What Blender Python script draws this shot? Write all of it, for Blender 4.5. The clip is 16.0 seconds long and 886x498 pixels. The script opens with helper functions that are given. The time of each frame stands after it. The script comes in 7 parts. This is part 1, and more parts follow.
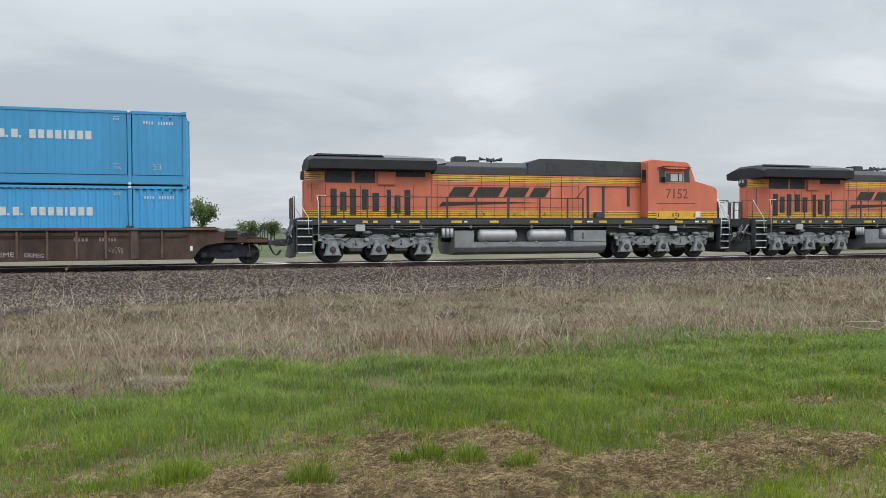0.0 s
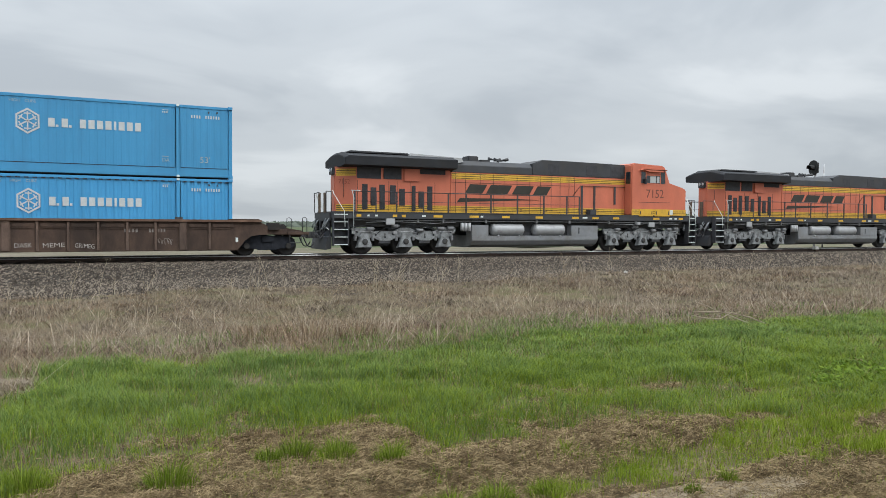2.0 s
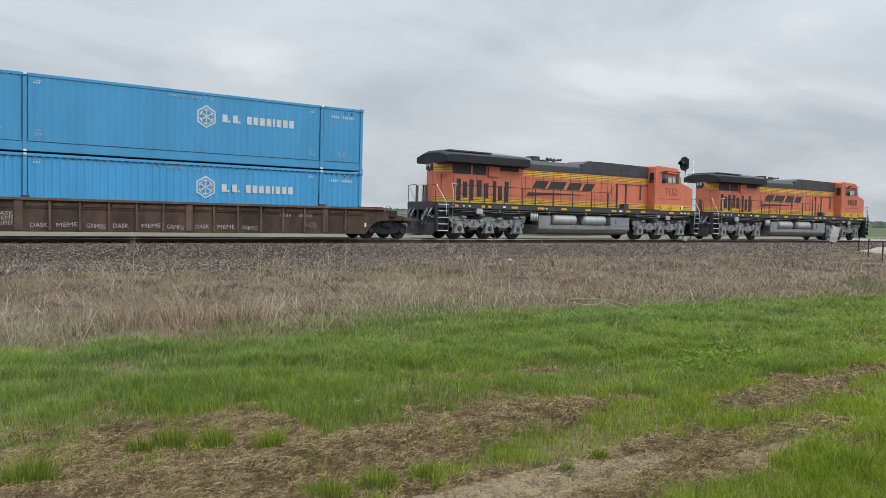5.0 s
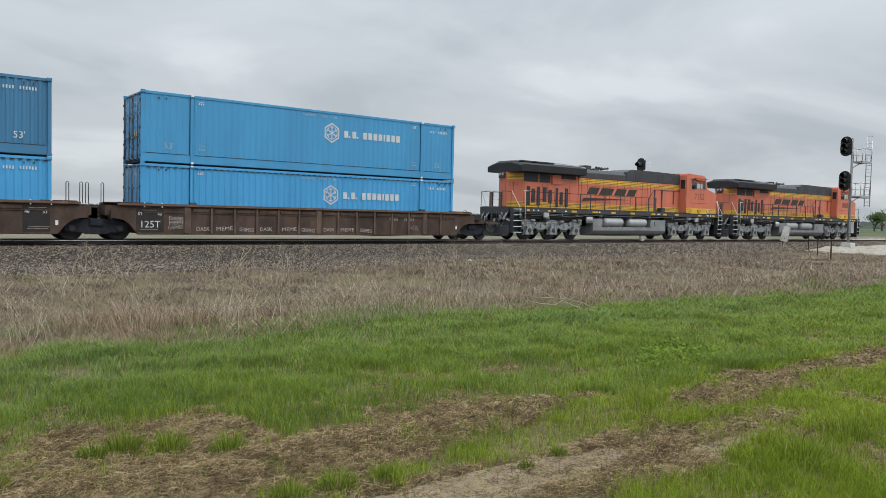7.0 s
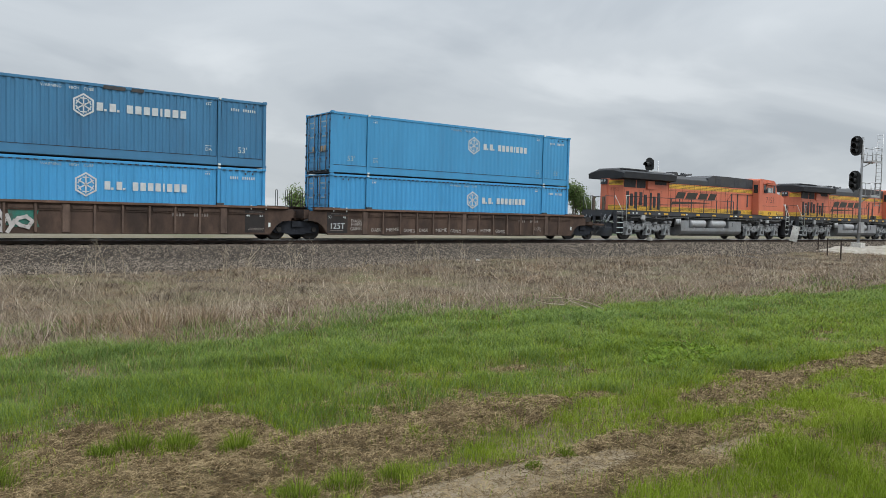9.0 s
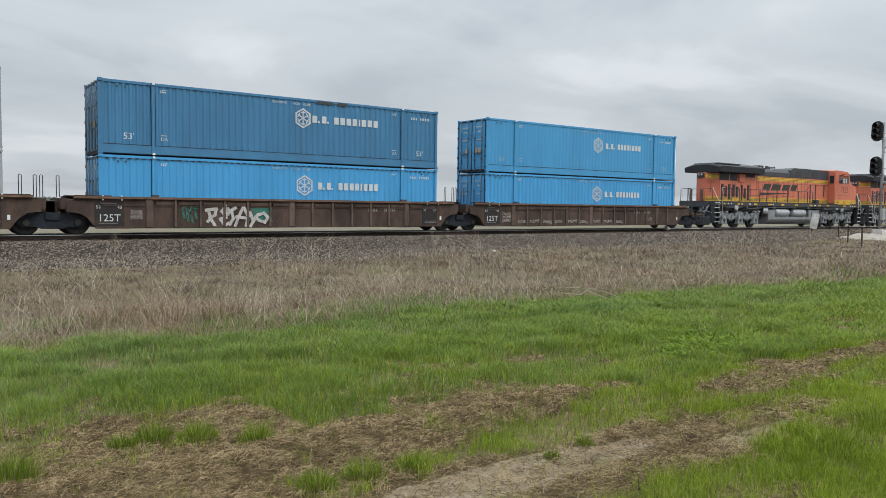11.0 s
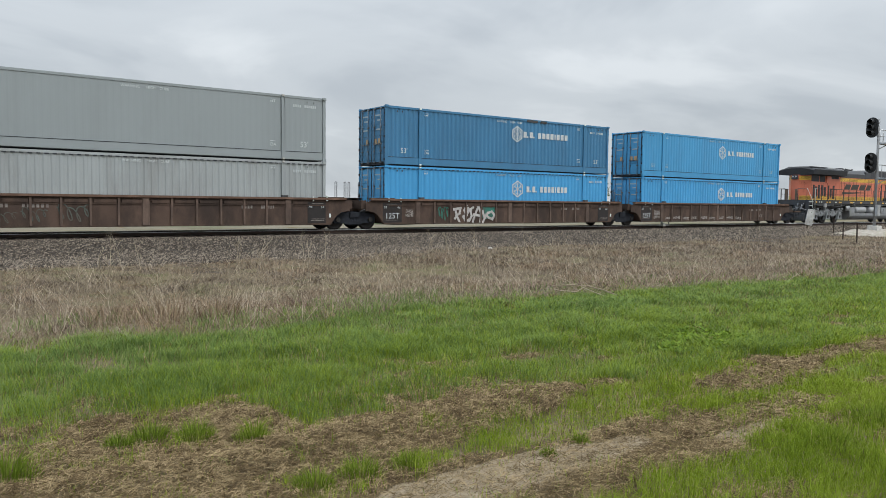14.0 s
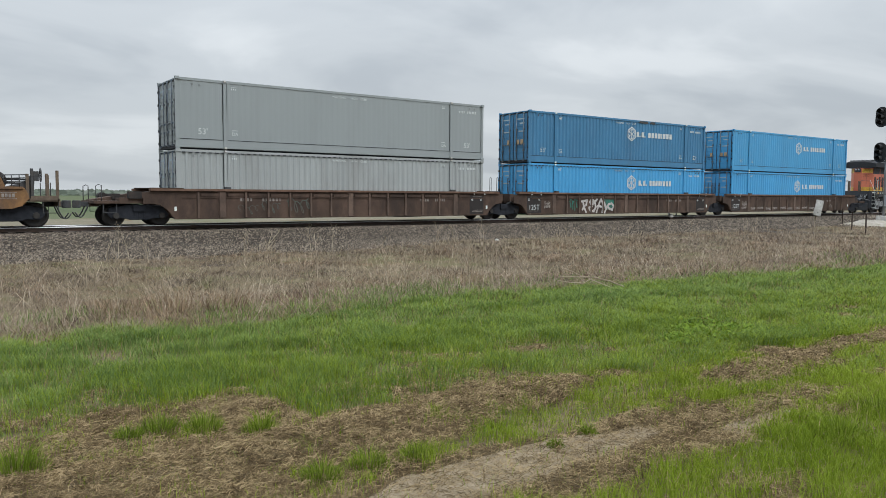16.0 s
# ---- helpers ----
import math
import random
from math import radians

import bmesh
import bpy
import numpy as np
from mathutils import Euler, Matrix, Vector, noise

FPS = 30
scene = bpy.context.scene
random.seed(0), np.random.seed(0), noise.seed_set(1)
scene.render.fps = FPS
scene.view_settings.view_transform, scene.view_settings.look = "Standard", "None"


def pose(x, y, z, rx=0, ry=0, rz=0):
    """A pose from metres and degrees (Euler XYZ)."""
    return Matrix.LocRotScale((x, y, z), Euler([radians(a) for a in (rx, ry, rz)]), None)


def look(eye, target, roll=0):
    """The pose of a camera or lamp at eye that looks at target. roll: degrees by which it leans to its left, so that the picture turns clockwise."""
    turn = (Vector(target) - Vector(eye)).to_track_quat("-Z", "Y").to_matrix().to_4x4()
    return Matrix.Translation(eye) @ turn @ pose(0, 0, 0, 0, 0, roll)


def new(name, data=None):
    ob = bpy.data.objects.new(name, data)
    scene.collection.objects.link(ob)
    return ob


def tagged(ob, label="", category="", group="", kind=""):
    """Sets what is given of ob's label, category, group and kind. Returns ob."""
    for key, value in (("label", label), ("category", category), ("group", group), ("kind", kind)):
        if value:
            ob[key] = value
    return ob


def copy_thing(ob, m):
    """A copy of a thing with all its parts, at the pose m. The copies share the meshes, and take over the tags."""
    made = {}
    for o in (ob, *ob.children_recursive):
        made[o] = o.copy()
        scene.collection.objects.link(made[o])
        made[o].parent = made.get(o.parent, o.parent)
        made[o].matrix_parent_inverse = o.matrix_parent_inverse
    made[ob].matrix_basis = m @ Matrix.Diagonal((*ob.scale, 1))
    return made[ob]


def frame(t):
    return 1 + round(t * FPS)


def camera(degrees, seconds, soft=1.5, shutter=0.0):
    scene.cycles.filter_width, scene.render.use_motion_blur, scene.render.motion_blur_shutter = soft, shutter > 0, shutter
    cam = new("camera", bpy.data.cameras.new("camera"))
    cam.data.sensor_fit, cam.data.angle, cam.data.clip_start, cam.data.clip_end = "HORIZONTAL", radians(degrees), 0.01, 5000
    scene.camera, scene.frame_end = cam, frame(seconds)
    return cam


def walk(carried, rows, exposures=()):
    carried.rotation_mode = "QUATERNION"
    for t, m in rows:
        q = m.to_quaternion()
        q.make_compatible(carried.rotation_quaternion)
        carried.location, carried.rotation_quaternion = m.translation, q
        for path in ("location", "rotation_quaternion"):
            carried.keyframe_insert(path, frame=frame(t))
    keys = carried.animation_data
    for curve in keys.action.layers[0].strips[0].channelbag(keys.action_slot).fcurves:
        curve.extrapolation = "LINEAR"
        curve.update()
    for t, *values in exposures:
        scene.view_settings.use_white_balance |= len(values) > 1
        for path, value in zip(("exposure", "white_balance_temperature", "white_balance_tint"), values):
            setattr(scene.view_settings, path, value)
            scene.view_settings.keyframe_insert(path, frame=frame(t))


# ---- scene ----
# camera: held by hand at one spot beside the line, turning with the train
cam = camera(61.48, 16.0, soft=0.8)
PATH = [  # seconds, x, y, z, yaw, pitch, roll
    (0.0, -0.044, -0.002, 1.766, -16.01, -1.38, 0.23),
    (0.5, -0.042, 0.001, 1.762, -19.26, -1.58, 0.09),
    (1.0, -0.034, 0.003, 1.768, -21.96, -1.72, -0.11),
    (1.5, -0.026, 0.012, 1.763, -24.10, -1.77, -0.22),
    (2.0, -0.021, 0.006, 1.762, -25.79, -1.83, -0.31),
    (2.5, -0.013, 0.011, 1.762, -27.27, -1.98, -0.40),
    (3.0, -0.004, 0.006, 1.759, -28.71, -2.15, -0.50),
    (3.5, -0.001, 0.007, 1.755, -30.22, -2.39, -0.69),
    (4.0, 0.005, 0.012, 1.754, -31.75, -2.63, -0.95),
    (4.5, 0.007, 0.006, 1.752, -33.10, -2.71, -1.27),
    (5.0, 0.002, 0.001, 1.755, -34.35, -2.74, -1.53),
    (7.5, 0.013, -0.003, 1.742, -37.53, -2.56, -1.34),
    (8.0, 0.012, -0.003, 1.747, -37.33, -2.49, -1.40),
    (8.5, 0.011, -0.003, 1.744, -37.08, -2.50, -1.44),
    (9.0, 0.011, -0.005, 1.747, -36.79, -2.62, -1.41),
    (9.5, 0.014, -0.000, 1.741, -36.43, -2.78, -1.25),
    (10.0, 0.016, -0.000, 1.739, -36.04, -3.03, -1.08),
    (12.5, 0.013, -0.005, 1.748, -35.40, -3.43, -0.63),
    (13.0, 0.012, 0.001, 1.749, -35.58, -3.52, -0.66),
    (13.5, 0.014, -0.003, 1.744, -35.76, -3.50, -0.61),
    (14.0, 0.015, -0.005, 1.747, -35.88, -3.52, -0.62),
    (14.5, 0.014, -0.004, 1.744, -35.95, -3.57, -0.59),
    (15.0, 0.015, -0.003, 1.743, -35.90, -3.79, -0.55),
    (15.5, 0.014, -0.005, 1.747, -35.76, -4.04, -0.54),
    (16.0, 0.018, -0.005, 1.747, -35.37, -4.14, -0.37),
]
walk(cam, [(t, pose(x, y, z, 90 + p, r, w)) for t, x, y, z, w, p, r in PATH],
     exposures=[(0.0, 0.0), (5.0, 0.0), (7.5, -0.07), (8.5, -0.08), (10.0, -0.05), (12.5, 0.0), (16.0, 0.0)])

# the line: x along the rails, centre line at YC, rail top at RAIL
YC, RAIL = 33.02, 0.42


def run(t):
    """How far the first container's leading end has come at t seconds."""
    return -1.6600 + 3.56440 * t + 0.023167 * t ** 2 + 0.0018358 * t ** 3 - 0.00007267 * t ** 4

# ---- overcast sky and a wide, weak sun ----
SUN_EL, SUN_AZ = 48.0, 150.0  # degrees; azimuth from +y towards +x


def sky_world():
    w = bpy.data.worlds.new("overcast_sky")
    w.use_nodes = True
    scene.world = w
    nt = w.node_tree
    nt.nodes.clear()
    N, L = nt.nodes.new, nt.links.new
    out, bg = N("ShaderNodeOutputWorld"), N("ShaderNodeBackground")
    tc = N("ShaderNodeTexCoord")
    sep = N("ShaderNodeSeparateXYZ")
    L(tc.outputs["Generated"], sep.inputs[0])

    def m(op, a, b=None, c=None):
        n = N("ShaderNodeMath")
        n.operation = op
        for i, v in enumerate((a, b, c)):
            if v is None:
                continue
            if isinstance(v, (int, float)):
                n.inputs[i].default_value = v
            else:
                L(v, n.inputs[i])
        return n.outputs[0]
    # cloud layer seen as a flat sheet overhead: direction divided by height
    up = m("MAXIMUM", sep.outputs[2], 0.0)
    den = m("ADD", up, 0.20)
    comb = N("ShaderNodeCombineXYZ")
    L(m("DIVIDE", sep.outputs[0], den), comb.inputs[0])
    L(m("DIVIDE", sep.outputs[1], den), comb.inputs[1])
    mp = N("ShaderNodeMapping")
    mp.inputs["Location"].default_value = (3.1, 0.7, 0.0)
    mp.inputs["Rotation"].default_value = (0, 0, radians(12))
    mp.inputs["Scale"].default_value = (0.75, 0.95, 1.0)
    L(comb.outputs[0], mp.inputs[0])
    big = N("ShaderNodeTexNoise")
    big.inputs["Scale"].default_value = 1.1
    big.inputs["Detail"].default_value = 5.0
    big.inputs["Roughness"].default_value = 0.5
    big.inputs["Distortion"].default_value = 0.5
    L(mp.outputs[0], big.inputs["Vector"])
    ramp = N("ShaderNodeValToRGB")
    ramp.color_ramp.interpolation = "EASE"
    e = ramp.color_ramp.elements
    e[0].position, e[0].color = 0.34, (0.475, 0.52, 0.565, 1)
    e[1].position, e[1].color = 0.67, (0.705, 0.748, 0.782, 1)
    mid = e.new(0.5)
    mid.color = (0.575, 0.62, 0.66, 1)
    L(big.outputs["Fac"], ramp.inputs[0])
    # open sky shows a little through the cloud
    sky = N("ShaderNodeTexSky")
    sky.sky_type = "NISHITA"
    sky.sun_disc = False
    sky.sun_elevation, sky.sun_rotation = radians(SUN_EL), radians(SUN_AZ)
    thin = N("ShaderNodeVectorMath")
    thin.operation = "SCALE"
    thin.inputs["Scale"].default_value = 0.1
    L(sky.outputs[0], thin.inputs[0])
    mix = N("ShaderNodeMix")
    mix.data_type = "RGBA"
    mix.inputs["Factor"].default_value = 0.94
    L(thin.outputs[0], mix.inputs["A"])
    L(ramp.outputs[0], mix.inputs["B"])
    # an overcast dome is brighter overhead than at the horizon
    gain = m("MULTIPLY_ADD", m("POWER", up, 2.2), 4.2, 0.995)
    L(mix.outputs["Result"], bg.inputs["Color"])
    L(gain, bg.inputs["Strength"])
    L(bg.outputs[0], out.inputs[0])


sky_world()
lamp = bpy.data.lights.new("sun", "SUN")
lamp.energy, lamp.angle, lamp.color = 1.25, radians(30), (1.0, 0.97, 0.92)
sun = new("sun", lamp)
_e, _a = radians(SUN_EL), radians(SUN_AZ)
sun.matrix_world = look((0, 0, 60), (-math.cos(_e) * math.sin(_a), -math.cos(_e) * math.cos(_a), 60 - math.sin(_e)))

# ---- materials ----
def mat(name, base, rough=0.6, metal=0.0, var=0.18, scale=3.0, dirt=None, dirt_at=0.58, streak=1.0, bump=0.1, spec=0.4, fine=40.0):
    """A worn painted or bare surface: two scales of tone, blotches of dirt, fine relief."""
    m = bpy.data.materials.new(name)
    m.use_nodes = True
    nt = m.node_tree
    N, L = nt.nodes.new, nt.links.new
    b = nt.nodes["Principled BSDF"]
    tc, mp = N("ShaderNodeTexCoord"), N("ShaderNodeMapping")
    mp.inputs["Scale"].default_value = (1, 1, 1.0 / streak)
    L(tc.outputs["Object"], mp.inputs[0])
    n1, n2 = N("ShaderNodeTexNoise"), N("ShaderNodeTexNoise")
    n1.inputs["Scale"].default_value, n1.inputs["Detail"].default_value = scale, 6
    n2.inputs["Scale"].default_value, n2.inputs["Detail"].default_value = fine, 3
    L(mp.outputs[0], n1.inputs["Vector"])
    L(mp.outputs[0], n2.inputs["Vector"])
    add = N("ShaderNodeMath")
    add.operation = "MULTIPLY_ADD"
    add.inputs[1].default_value = 0.35
    L(n2.outputs["Fac"], add.inputs[0])
    L(n1.outputs["Fac"], add.inputs[2])
    r = N("ShaderNodeValToRGB")
    e = r.color_ramp.elements
    e[0].position, e[0].color = 0.45, (*[c * (1 - var) for c in base], 1)
    e[1].position, e[1].color = 0.92, (*[min(1, c * (1 + var)) for c in base], 1)
    L(add.outputs[0], r.inputs[0])
    col = r.outputs[0]
    if dirt:
        n3, r3 = N("ShaderNodeTexNoise"), N("ShaderNodeValToRGB")
        n3.inputs["Scale"].default_value, n3.inputs["Detail"].default_value = scale * 0.7, 8
        n3.inputs["Roughness"].default_value = 0.65
        off = N("ShaderNodeMapping")
        off.inputs["Location"].default_value = (7, 3, 5)
        L(mp.outputs[0], off.inputs[0])
        L(off.outputs[0], n3.inputs["Vector"])
        r3.color_ramp.elements[0].position = dirt_at - 0.1
        r3.color_ramp.elements[1].position = dirt_at + 0.14
        L(n3.outputs["Fac"], r3.inputs[0])
        mx = N("ShaderNodeMix")
        mx.data_type = "RGBA"
        L(r3.outputs[0], mx.inputs["Factor"])
        L(col, mx.inputs["A"])
        mx.inputs["B"].default_value = (*dirt, 1)
        col = mx.outputs["Result"]
    L(col, b.inputs["Base Color"])
    rr = N("ShaderNodeMapRange")
    rr.inputs["To Min"].default_value, rr.inputs["To Max"].default_value = max(0.05, rough - 0.12), min(1, rough + 0.12)
    L(n1.outputs["Fac"], rr.inputs["Value"])
    L(rr.outputs[0], b.inputs["Roughness"])
    b.inputs["Metallic"].default_value = metal
    b.inputs["Specular IOR Level"].default_value = spec
    if bump:
        bp = N("ShaderNodeBump")
        bp.inputs["Strength"].default_value, bp.inputs["Distance"].default_value = bump, 0.01
        L(n2.outputs["Fac"], bp.inputs["Height"])
        L(bp.outputs[0], b.inputs["Normal"])
    return m


def blade_mat(name, c0, c1, c2, thin=0.35, patch=0.7, rough=0.65, along=1.0):
    """Leaves and stems: tone by blade and by patch of ground, light passing through."""
    m = bpy.data.materials.new(name)
    m.use_nodes = True
    nt = m.node_tree
    N, L = nt.nodes.new, nt.links.new
    b = nt.nodes["Principled BSDF"]
    b.inputs["Roughness"].default_value, b.inputs["Specular IOR Level"].default_value = rough, 0.10
    geo, tc, ns = N("ShaderNodeNewGeometry"), N("ShaderNodeTexCoord"), N("ShaderNodeTexNoise")
    ns.inputs["Scale"].default_value, ns.inputs["Detail"].default_value = patch, 4
    mp = N("ShaderNodeMapping")
    mp.inputs["Scale"].default_value = (along, 1, 1)
    L(tc.outputs["Object"], mp.inputs[0])
    L(mp.outputs[0], ns.inputs["Vector"])
    add = N("ShaderNodeMath")
    add.operation = "MULTIPLY_ADD"
    add.inputs[1].default_value = 0.6
    L(geo.outputs["Random Per Island"], add.inputs[0])
    L(ns.outputs["Fac"], add.inputs[2])
    r = N("ShaderNodeValToRGB")
    e = r.color_ramp.elements
    e[0].position, e[0].color = 0.42, (*c0, 1)
    e[1].position, e[1].color = 1.0, (*c2, 1)
    mid = e.new(0.78)
    mid.color = (*c1, 1)
    L(add.outputs[0], r.inputs[0])
    L(r.outputs[0], b.inputs["Base Color"])
    tr, mix = N("ShaderNodeBsdfTranslucent"), N("ShaderNodeMixShader")
    L(r.outputs[0], tr.inputs["Color"])
    mix.inputs[0].default_value = thin
    L(b.outputs[0], mix.inputs[1])
    L(tr.outputs[0], mix.inputs[2])
    L(mix.outputs[0], nt.nodes["Material Output"].inputs["Surface"])
    return m


def ground_mat(name, layers, bump=0.6):
    """Soil and thatch: colours mixed by noise at several sizes."""
    m = bpy.data.materials.new(name)
    m.use_nodes = True
    nt = m.node_tree
    N, L = nt.nodes.new, nt.links.new
    b = nt.nodes["Principled BSDF"]
    b.inputs["Roughness"].default_value, b.inputs["Specular IOR Level"].default_value = 0.95, 0.15
    tc = N("ShaderNodeTexCoord")
    col = None
    for i, (c, scale, lo, hi) in enumerate(layers):
        if col is None:
            rgb = N("ShaderNodeRGB")
            rgb.outputs[0].default_value = (*c, 1)
            col = rgb.outputs[0]
            continue
        ns, rp, mx = N("ShaderNodeTexNoise"), N("ShaderNodeMapRange"), N("ShaderNodeMix")
        ns.inputs["Scale"].default_value, ns.inputs["Detail"].default_value = scale, 7
        ns.inputs["Roughness"].default_value = 0.65
        off = N("ShaderNodeMapping")
        off.inputs["Location"].default_value = (i * 13.7, i * 4.1, i)
        L(tc.outputs["Object"], off.inputs[0])
        L(off.outputs[0], ns.inputs["Vector"])
        rp.inputs["From Min"].default_value, rp.inputs["From Max"].default_value = lo, hi
        L(ns.outputs["Fac"], rp.inputs["Value"])
        mx.data_type = "RGBA"
        L(rp.outputs[0], mx.inputs["Factor"])
        L(col, mx.inputs["A"])
        mx.inputs["B"].default_value = (*c, 1)
        col = mx.outputs["Result"]
    L(col, b.inputs["Base Color"])
    nb, bp = N("ShaderNodeTexNoise"), N("ShaderNodeBump")
    nb.inputs["Scale"].default_value, nb.inputs["Detail"].default_value = 28, 6
    L(tc.outputs["Object"], nb.inputs["Vector"])
    bp.inputs["Strength"].default_value, bp.inputs["Distance"].default_value = bump, 0.04
    L(nb.outputs["Fac"], bp.inputs["Height"])
    L(bp.outputs[0], b.inputs["Normal"])
    return m


ORANGE = mat("orange_paint", (0.56, 0.162, 0.095), 0.45, var=0.14, scale=1.3, dirt=(0.48, 0.136, 0.085), dirt_at=0.6, streak=3)
YELLOW = mat("yellow_paint", (0.66, 0.39, 0.045), 0.45, var=0.15, scale=2, dirt=(0.40, 0.25, 0.06), dirt_at=0.62)
BLACK = mat("black_paint", (0.046, 0.049, 0.055), 0.6, var=0.3, scale=1.5, dirt=(0.05, 0.048, 0.046), dirt_at=0.55)
ROOFBLACK = mat("sooty_roof_paint", (0.030, 0.032, 0.036), 0.75, var=0.25, scale=1.5, dirt=(0.034, 0.033, 0.032), dirt_at=0.58, spec=0.2)
HOODNUMBER = mat("worn_hood_number_paint", (0.30, 0.075, 0.038), 0.5, var=0.2, scale=3)
SCREEN = mat("black_screen", (0.042, 0.043, 0.049), 0.7, var=0.3, scale=5, bump=0.3, fine=120)
FREIGHT = mat("sooty_truck_steel", (0.028, 0.031, 0.038), 0.9, var=0.3, scale=4, bump=0.3, spec=0.15)
UNDER = mat("grimy_black", (0.054, 0.057, 0.062), 0.8, var=0.4, scale=4, dirt=(0.065, 0.058, 0.05), dirt_at=0.55)
TRUCKGREY = mat("grey_truck_paint", (0.25, 0.265, 0.27), 0.6, var=0.25, scale=5, dirt=(0.10, 0.10, 0.10), dirt_at=0.56, bump=0.3)
TANKGREY = mat("grey_tank_paint", (0.225, 0.235, 0.245), 0.5, var=0.15, scale=2, dirt=(0.17, 0.165, 0.16), dirt_at=0.56)
STEEL = mat("galvanised_steel", (0.42, 0.43, 0.44), 0.45, 0.6, var=0.15, scale=3, dirt=(0.25, 0.24, 0.23), dirt_at=0.62)
RESERVOIR = mat("silver_reservoir_paint", (0.36, 0.37, 0.38), 0.45, 0.15, var=0.12, scale=3, dirt=(0.24, 0.235, 0.23), dirt_at=0.6)
SILVER = mat("light_grey_roof_panel", (0.42, 0.43, 0.44), 0.5, 0.2, var=0.12, scale=2)
WHITE = mat("white_paint", (0.66, 0.72, 0.70), 0.5, var=0.08, scale=4, dirt=(0.45, 0.43, 0.40), dirt_at=0.66)
BOARD = mat("weathered_white_board", (0.50, 0.50, 0.48), 0.6, var=0.2, scale=3, dirt=(0.32, 0.30, 0.27), dirt_at=0.55)
GLASS = mat("dark_window_glass", (0.02, 0.025, 0.03), 0.06, var=0.05, bump=0.0, spec=0.8)
PANE = mat("pale_window_blind", (0.42, 0.44, 0.44), 0.3, var=0.1, bump=0.0)
RUST = mat("brown_weathered_car_paint", (0.092, 0.061, 0.047), 0.8, var=0.28, scale=1.6, dirt=(0.046, 0.033, 0.027), dirt_at=0.50, streak=2, bump=0.3, spec=0.2)
RUSTLIGHT = mat("worn_brown_chord", (0.155, 0.090, 0.062), 0.75, var=0.3, scale=2.2, dirt=(0.10, 0.055, 0.036), dirt_at=0.5, bump=0.3)
RIB = mat("worn_brown_rib", (0.125, 0.084, 0.064), 0.8, var=0.35, scale=2.5, dirt=(0.07, 0.047, 0.037), dirt_at=0.54, streak=2, bump=0.3)
RUSTDARK = mat("dark_brown_plate", (0.022, 0.019, 0.018), 0.75, var=0.3, scale=3, dirt=(0.05, 0.035, 0.028), dirt_at=0.6)
WOODPOST = mat("weathered_post_paint", (0.12, 0.09, 0.065), 0.8, var=0.3, scale=5)
CARYELLOW = mat("faded_yellow_car_paint", (0.20, 0.105, 0.040), 0.7, var=0.3, scale=2.5, dirt=(0.10, 0.06, 0.038), dirt_at=0.5, streak=2)
PANELORANGE = mat("orange_side_panel", (0.36, 0.17, 0.04), 0.6, var=0.25, scale=2, dirt=(0.16, 0.085, 0.04), dirt_at=0.55)
WHEEL = mat("dark_wheel_steel", (0.042, 0.040, 0.038), 0.6, 0.3, var=0.3, scale=6)
TREAD = mat("bright_rail_steel", (0.62, 0.61, 0.61), 0.5, 1.0, var=0.06, scale=5, bump=0.02)
RAILSIDE = mat("rusty_rail_web", (0.035, 0.024, 0.019), 0.85, var=0.3, scale=5, dirt=(0.06, 0.035, 0.024), dirt_at=0.55)
TIE = mat("weathered_timber_tie", (0.075, 0.06, 0.05), 0.95, var=0.35, scale=6, bump=0.5)
BLUE = mat("light_blue_container_paint", (0.055, 0.278, 0.515), 0.42, var=0.07, scale=1.2, dirt=(0.053, 0.24, 0.445), dirt_at=0.6, streak=4, bump=0.03)
BLUE2 = mat("sky_blue_container_paint", (0.060, 0.310, 0.59), 0.42, var=0.06, scale=1.2, dirt=(0.053, 0.265, 0.50), dirt_at=0.62, streak=4, bump=0.03)
DARKBLUE = mat("dark_blue_container_paint", (0.049, 0.180, 0.325), 0.45, var=0.1, scale=1.4, dirt=(0.050, 0.155, 0.275), dirt_at=0.58, streak=4, bump=0.03)
GREY = mat("grey_container_paint", (0.258, 0.288, 0.293), 0.5, var=0.02, scale=1.1, dirt=(0.24, 0.267, 0.271), dirt_at=0.62, streak=4, bump=0.03)
GREY2 = mat("pale_grey_container_paint", (0.32, 0.345, 0.345), 0.5, var=0.06, scale=1.3, dirt=(0.25, 0.26, 0.255), dirt_at=0.6, streak=5, bump=0.03)
# near-black for seals and fittings, also painted as shade in the wall pockets
GAPBLACK = mat("seal_rubber_and_painted_shade", (0.030, 0.033, 0.040), 0.8, var=0.2)
LETTER = mat("white_lettering", (0.52, 0.555, 0.56), 0.55, var=0.1, scale=6, dirt=(0.45, 0.52, 0.56), dirt_at=0.68)
LETTERDIM = mat("faded_lettering", (0.30, 0.38, 0.42), 0.6, var=0.2, scale=6)
LETTERDARK = mat("dark_green_black_lettering", (0.034, 0.031, 0.024), 0.5, var=0.2, scale=3)
NUMBER = mat("faded_dark_number_paint", (0.15, 0.055, 0.038), 0.5, var=0.2, scale=3)
TAGLINE = mat("white_sprayed_line", (0.36, 0.335, 0.31), 0.7, var=0.25, scale=5, dirt=(0.2, 0.15, 0.13), dirt_at=0.62)
RODS = mat("dull_painted_rod", (0.13, 0.165, 0.20), 0.5, 0.1, var=0.35, scale=4, dirt=(0.07, 0.075, 0.08), dirt_at=0.52)
TAGDIM = mat("faded_white_spray_paint", (0.24, 0.215, 0.195), 0.7, var=0.3, scale=5, dirt=(0.13, 0.09, 0.075), dirt_at=0.58)
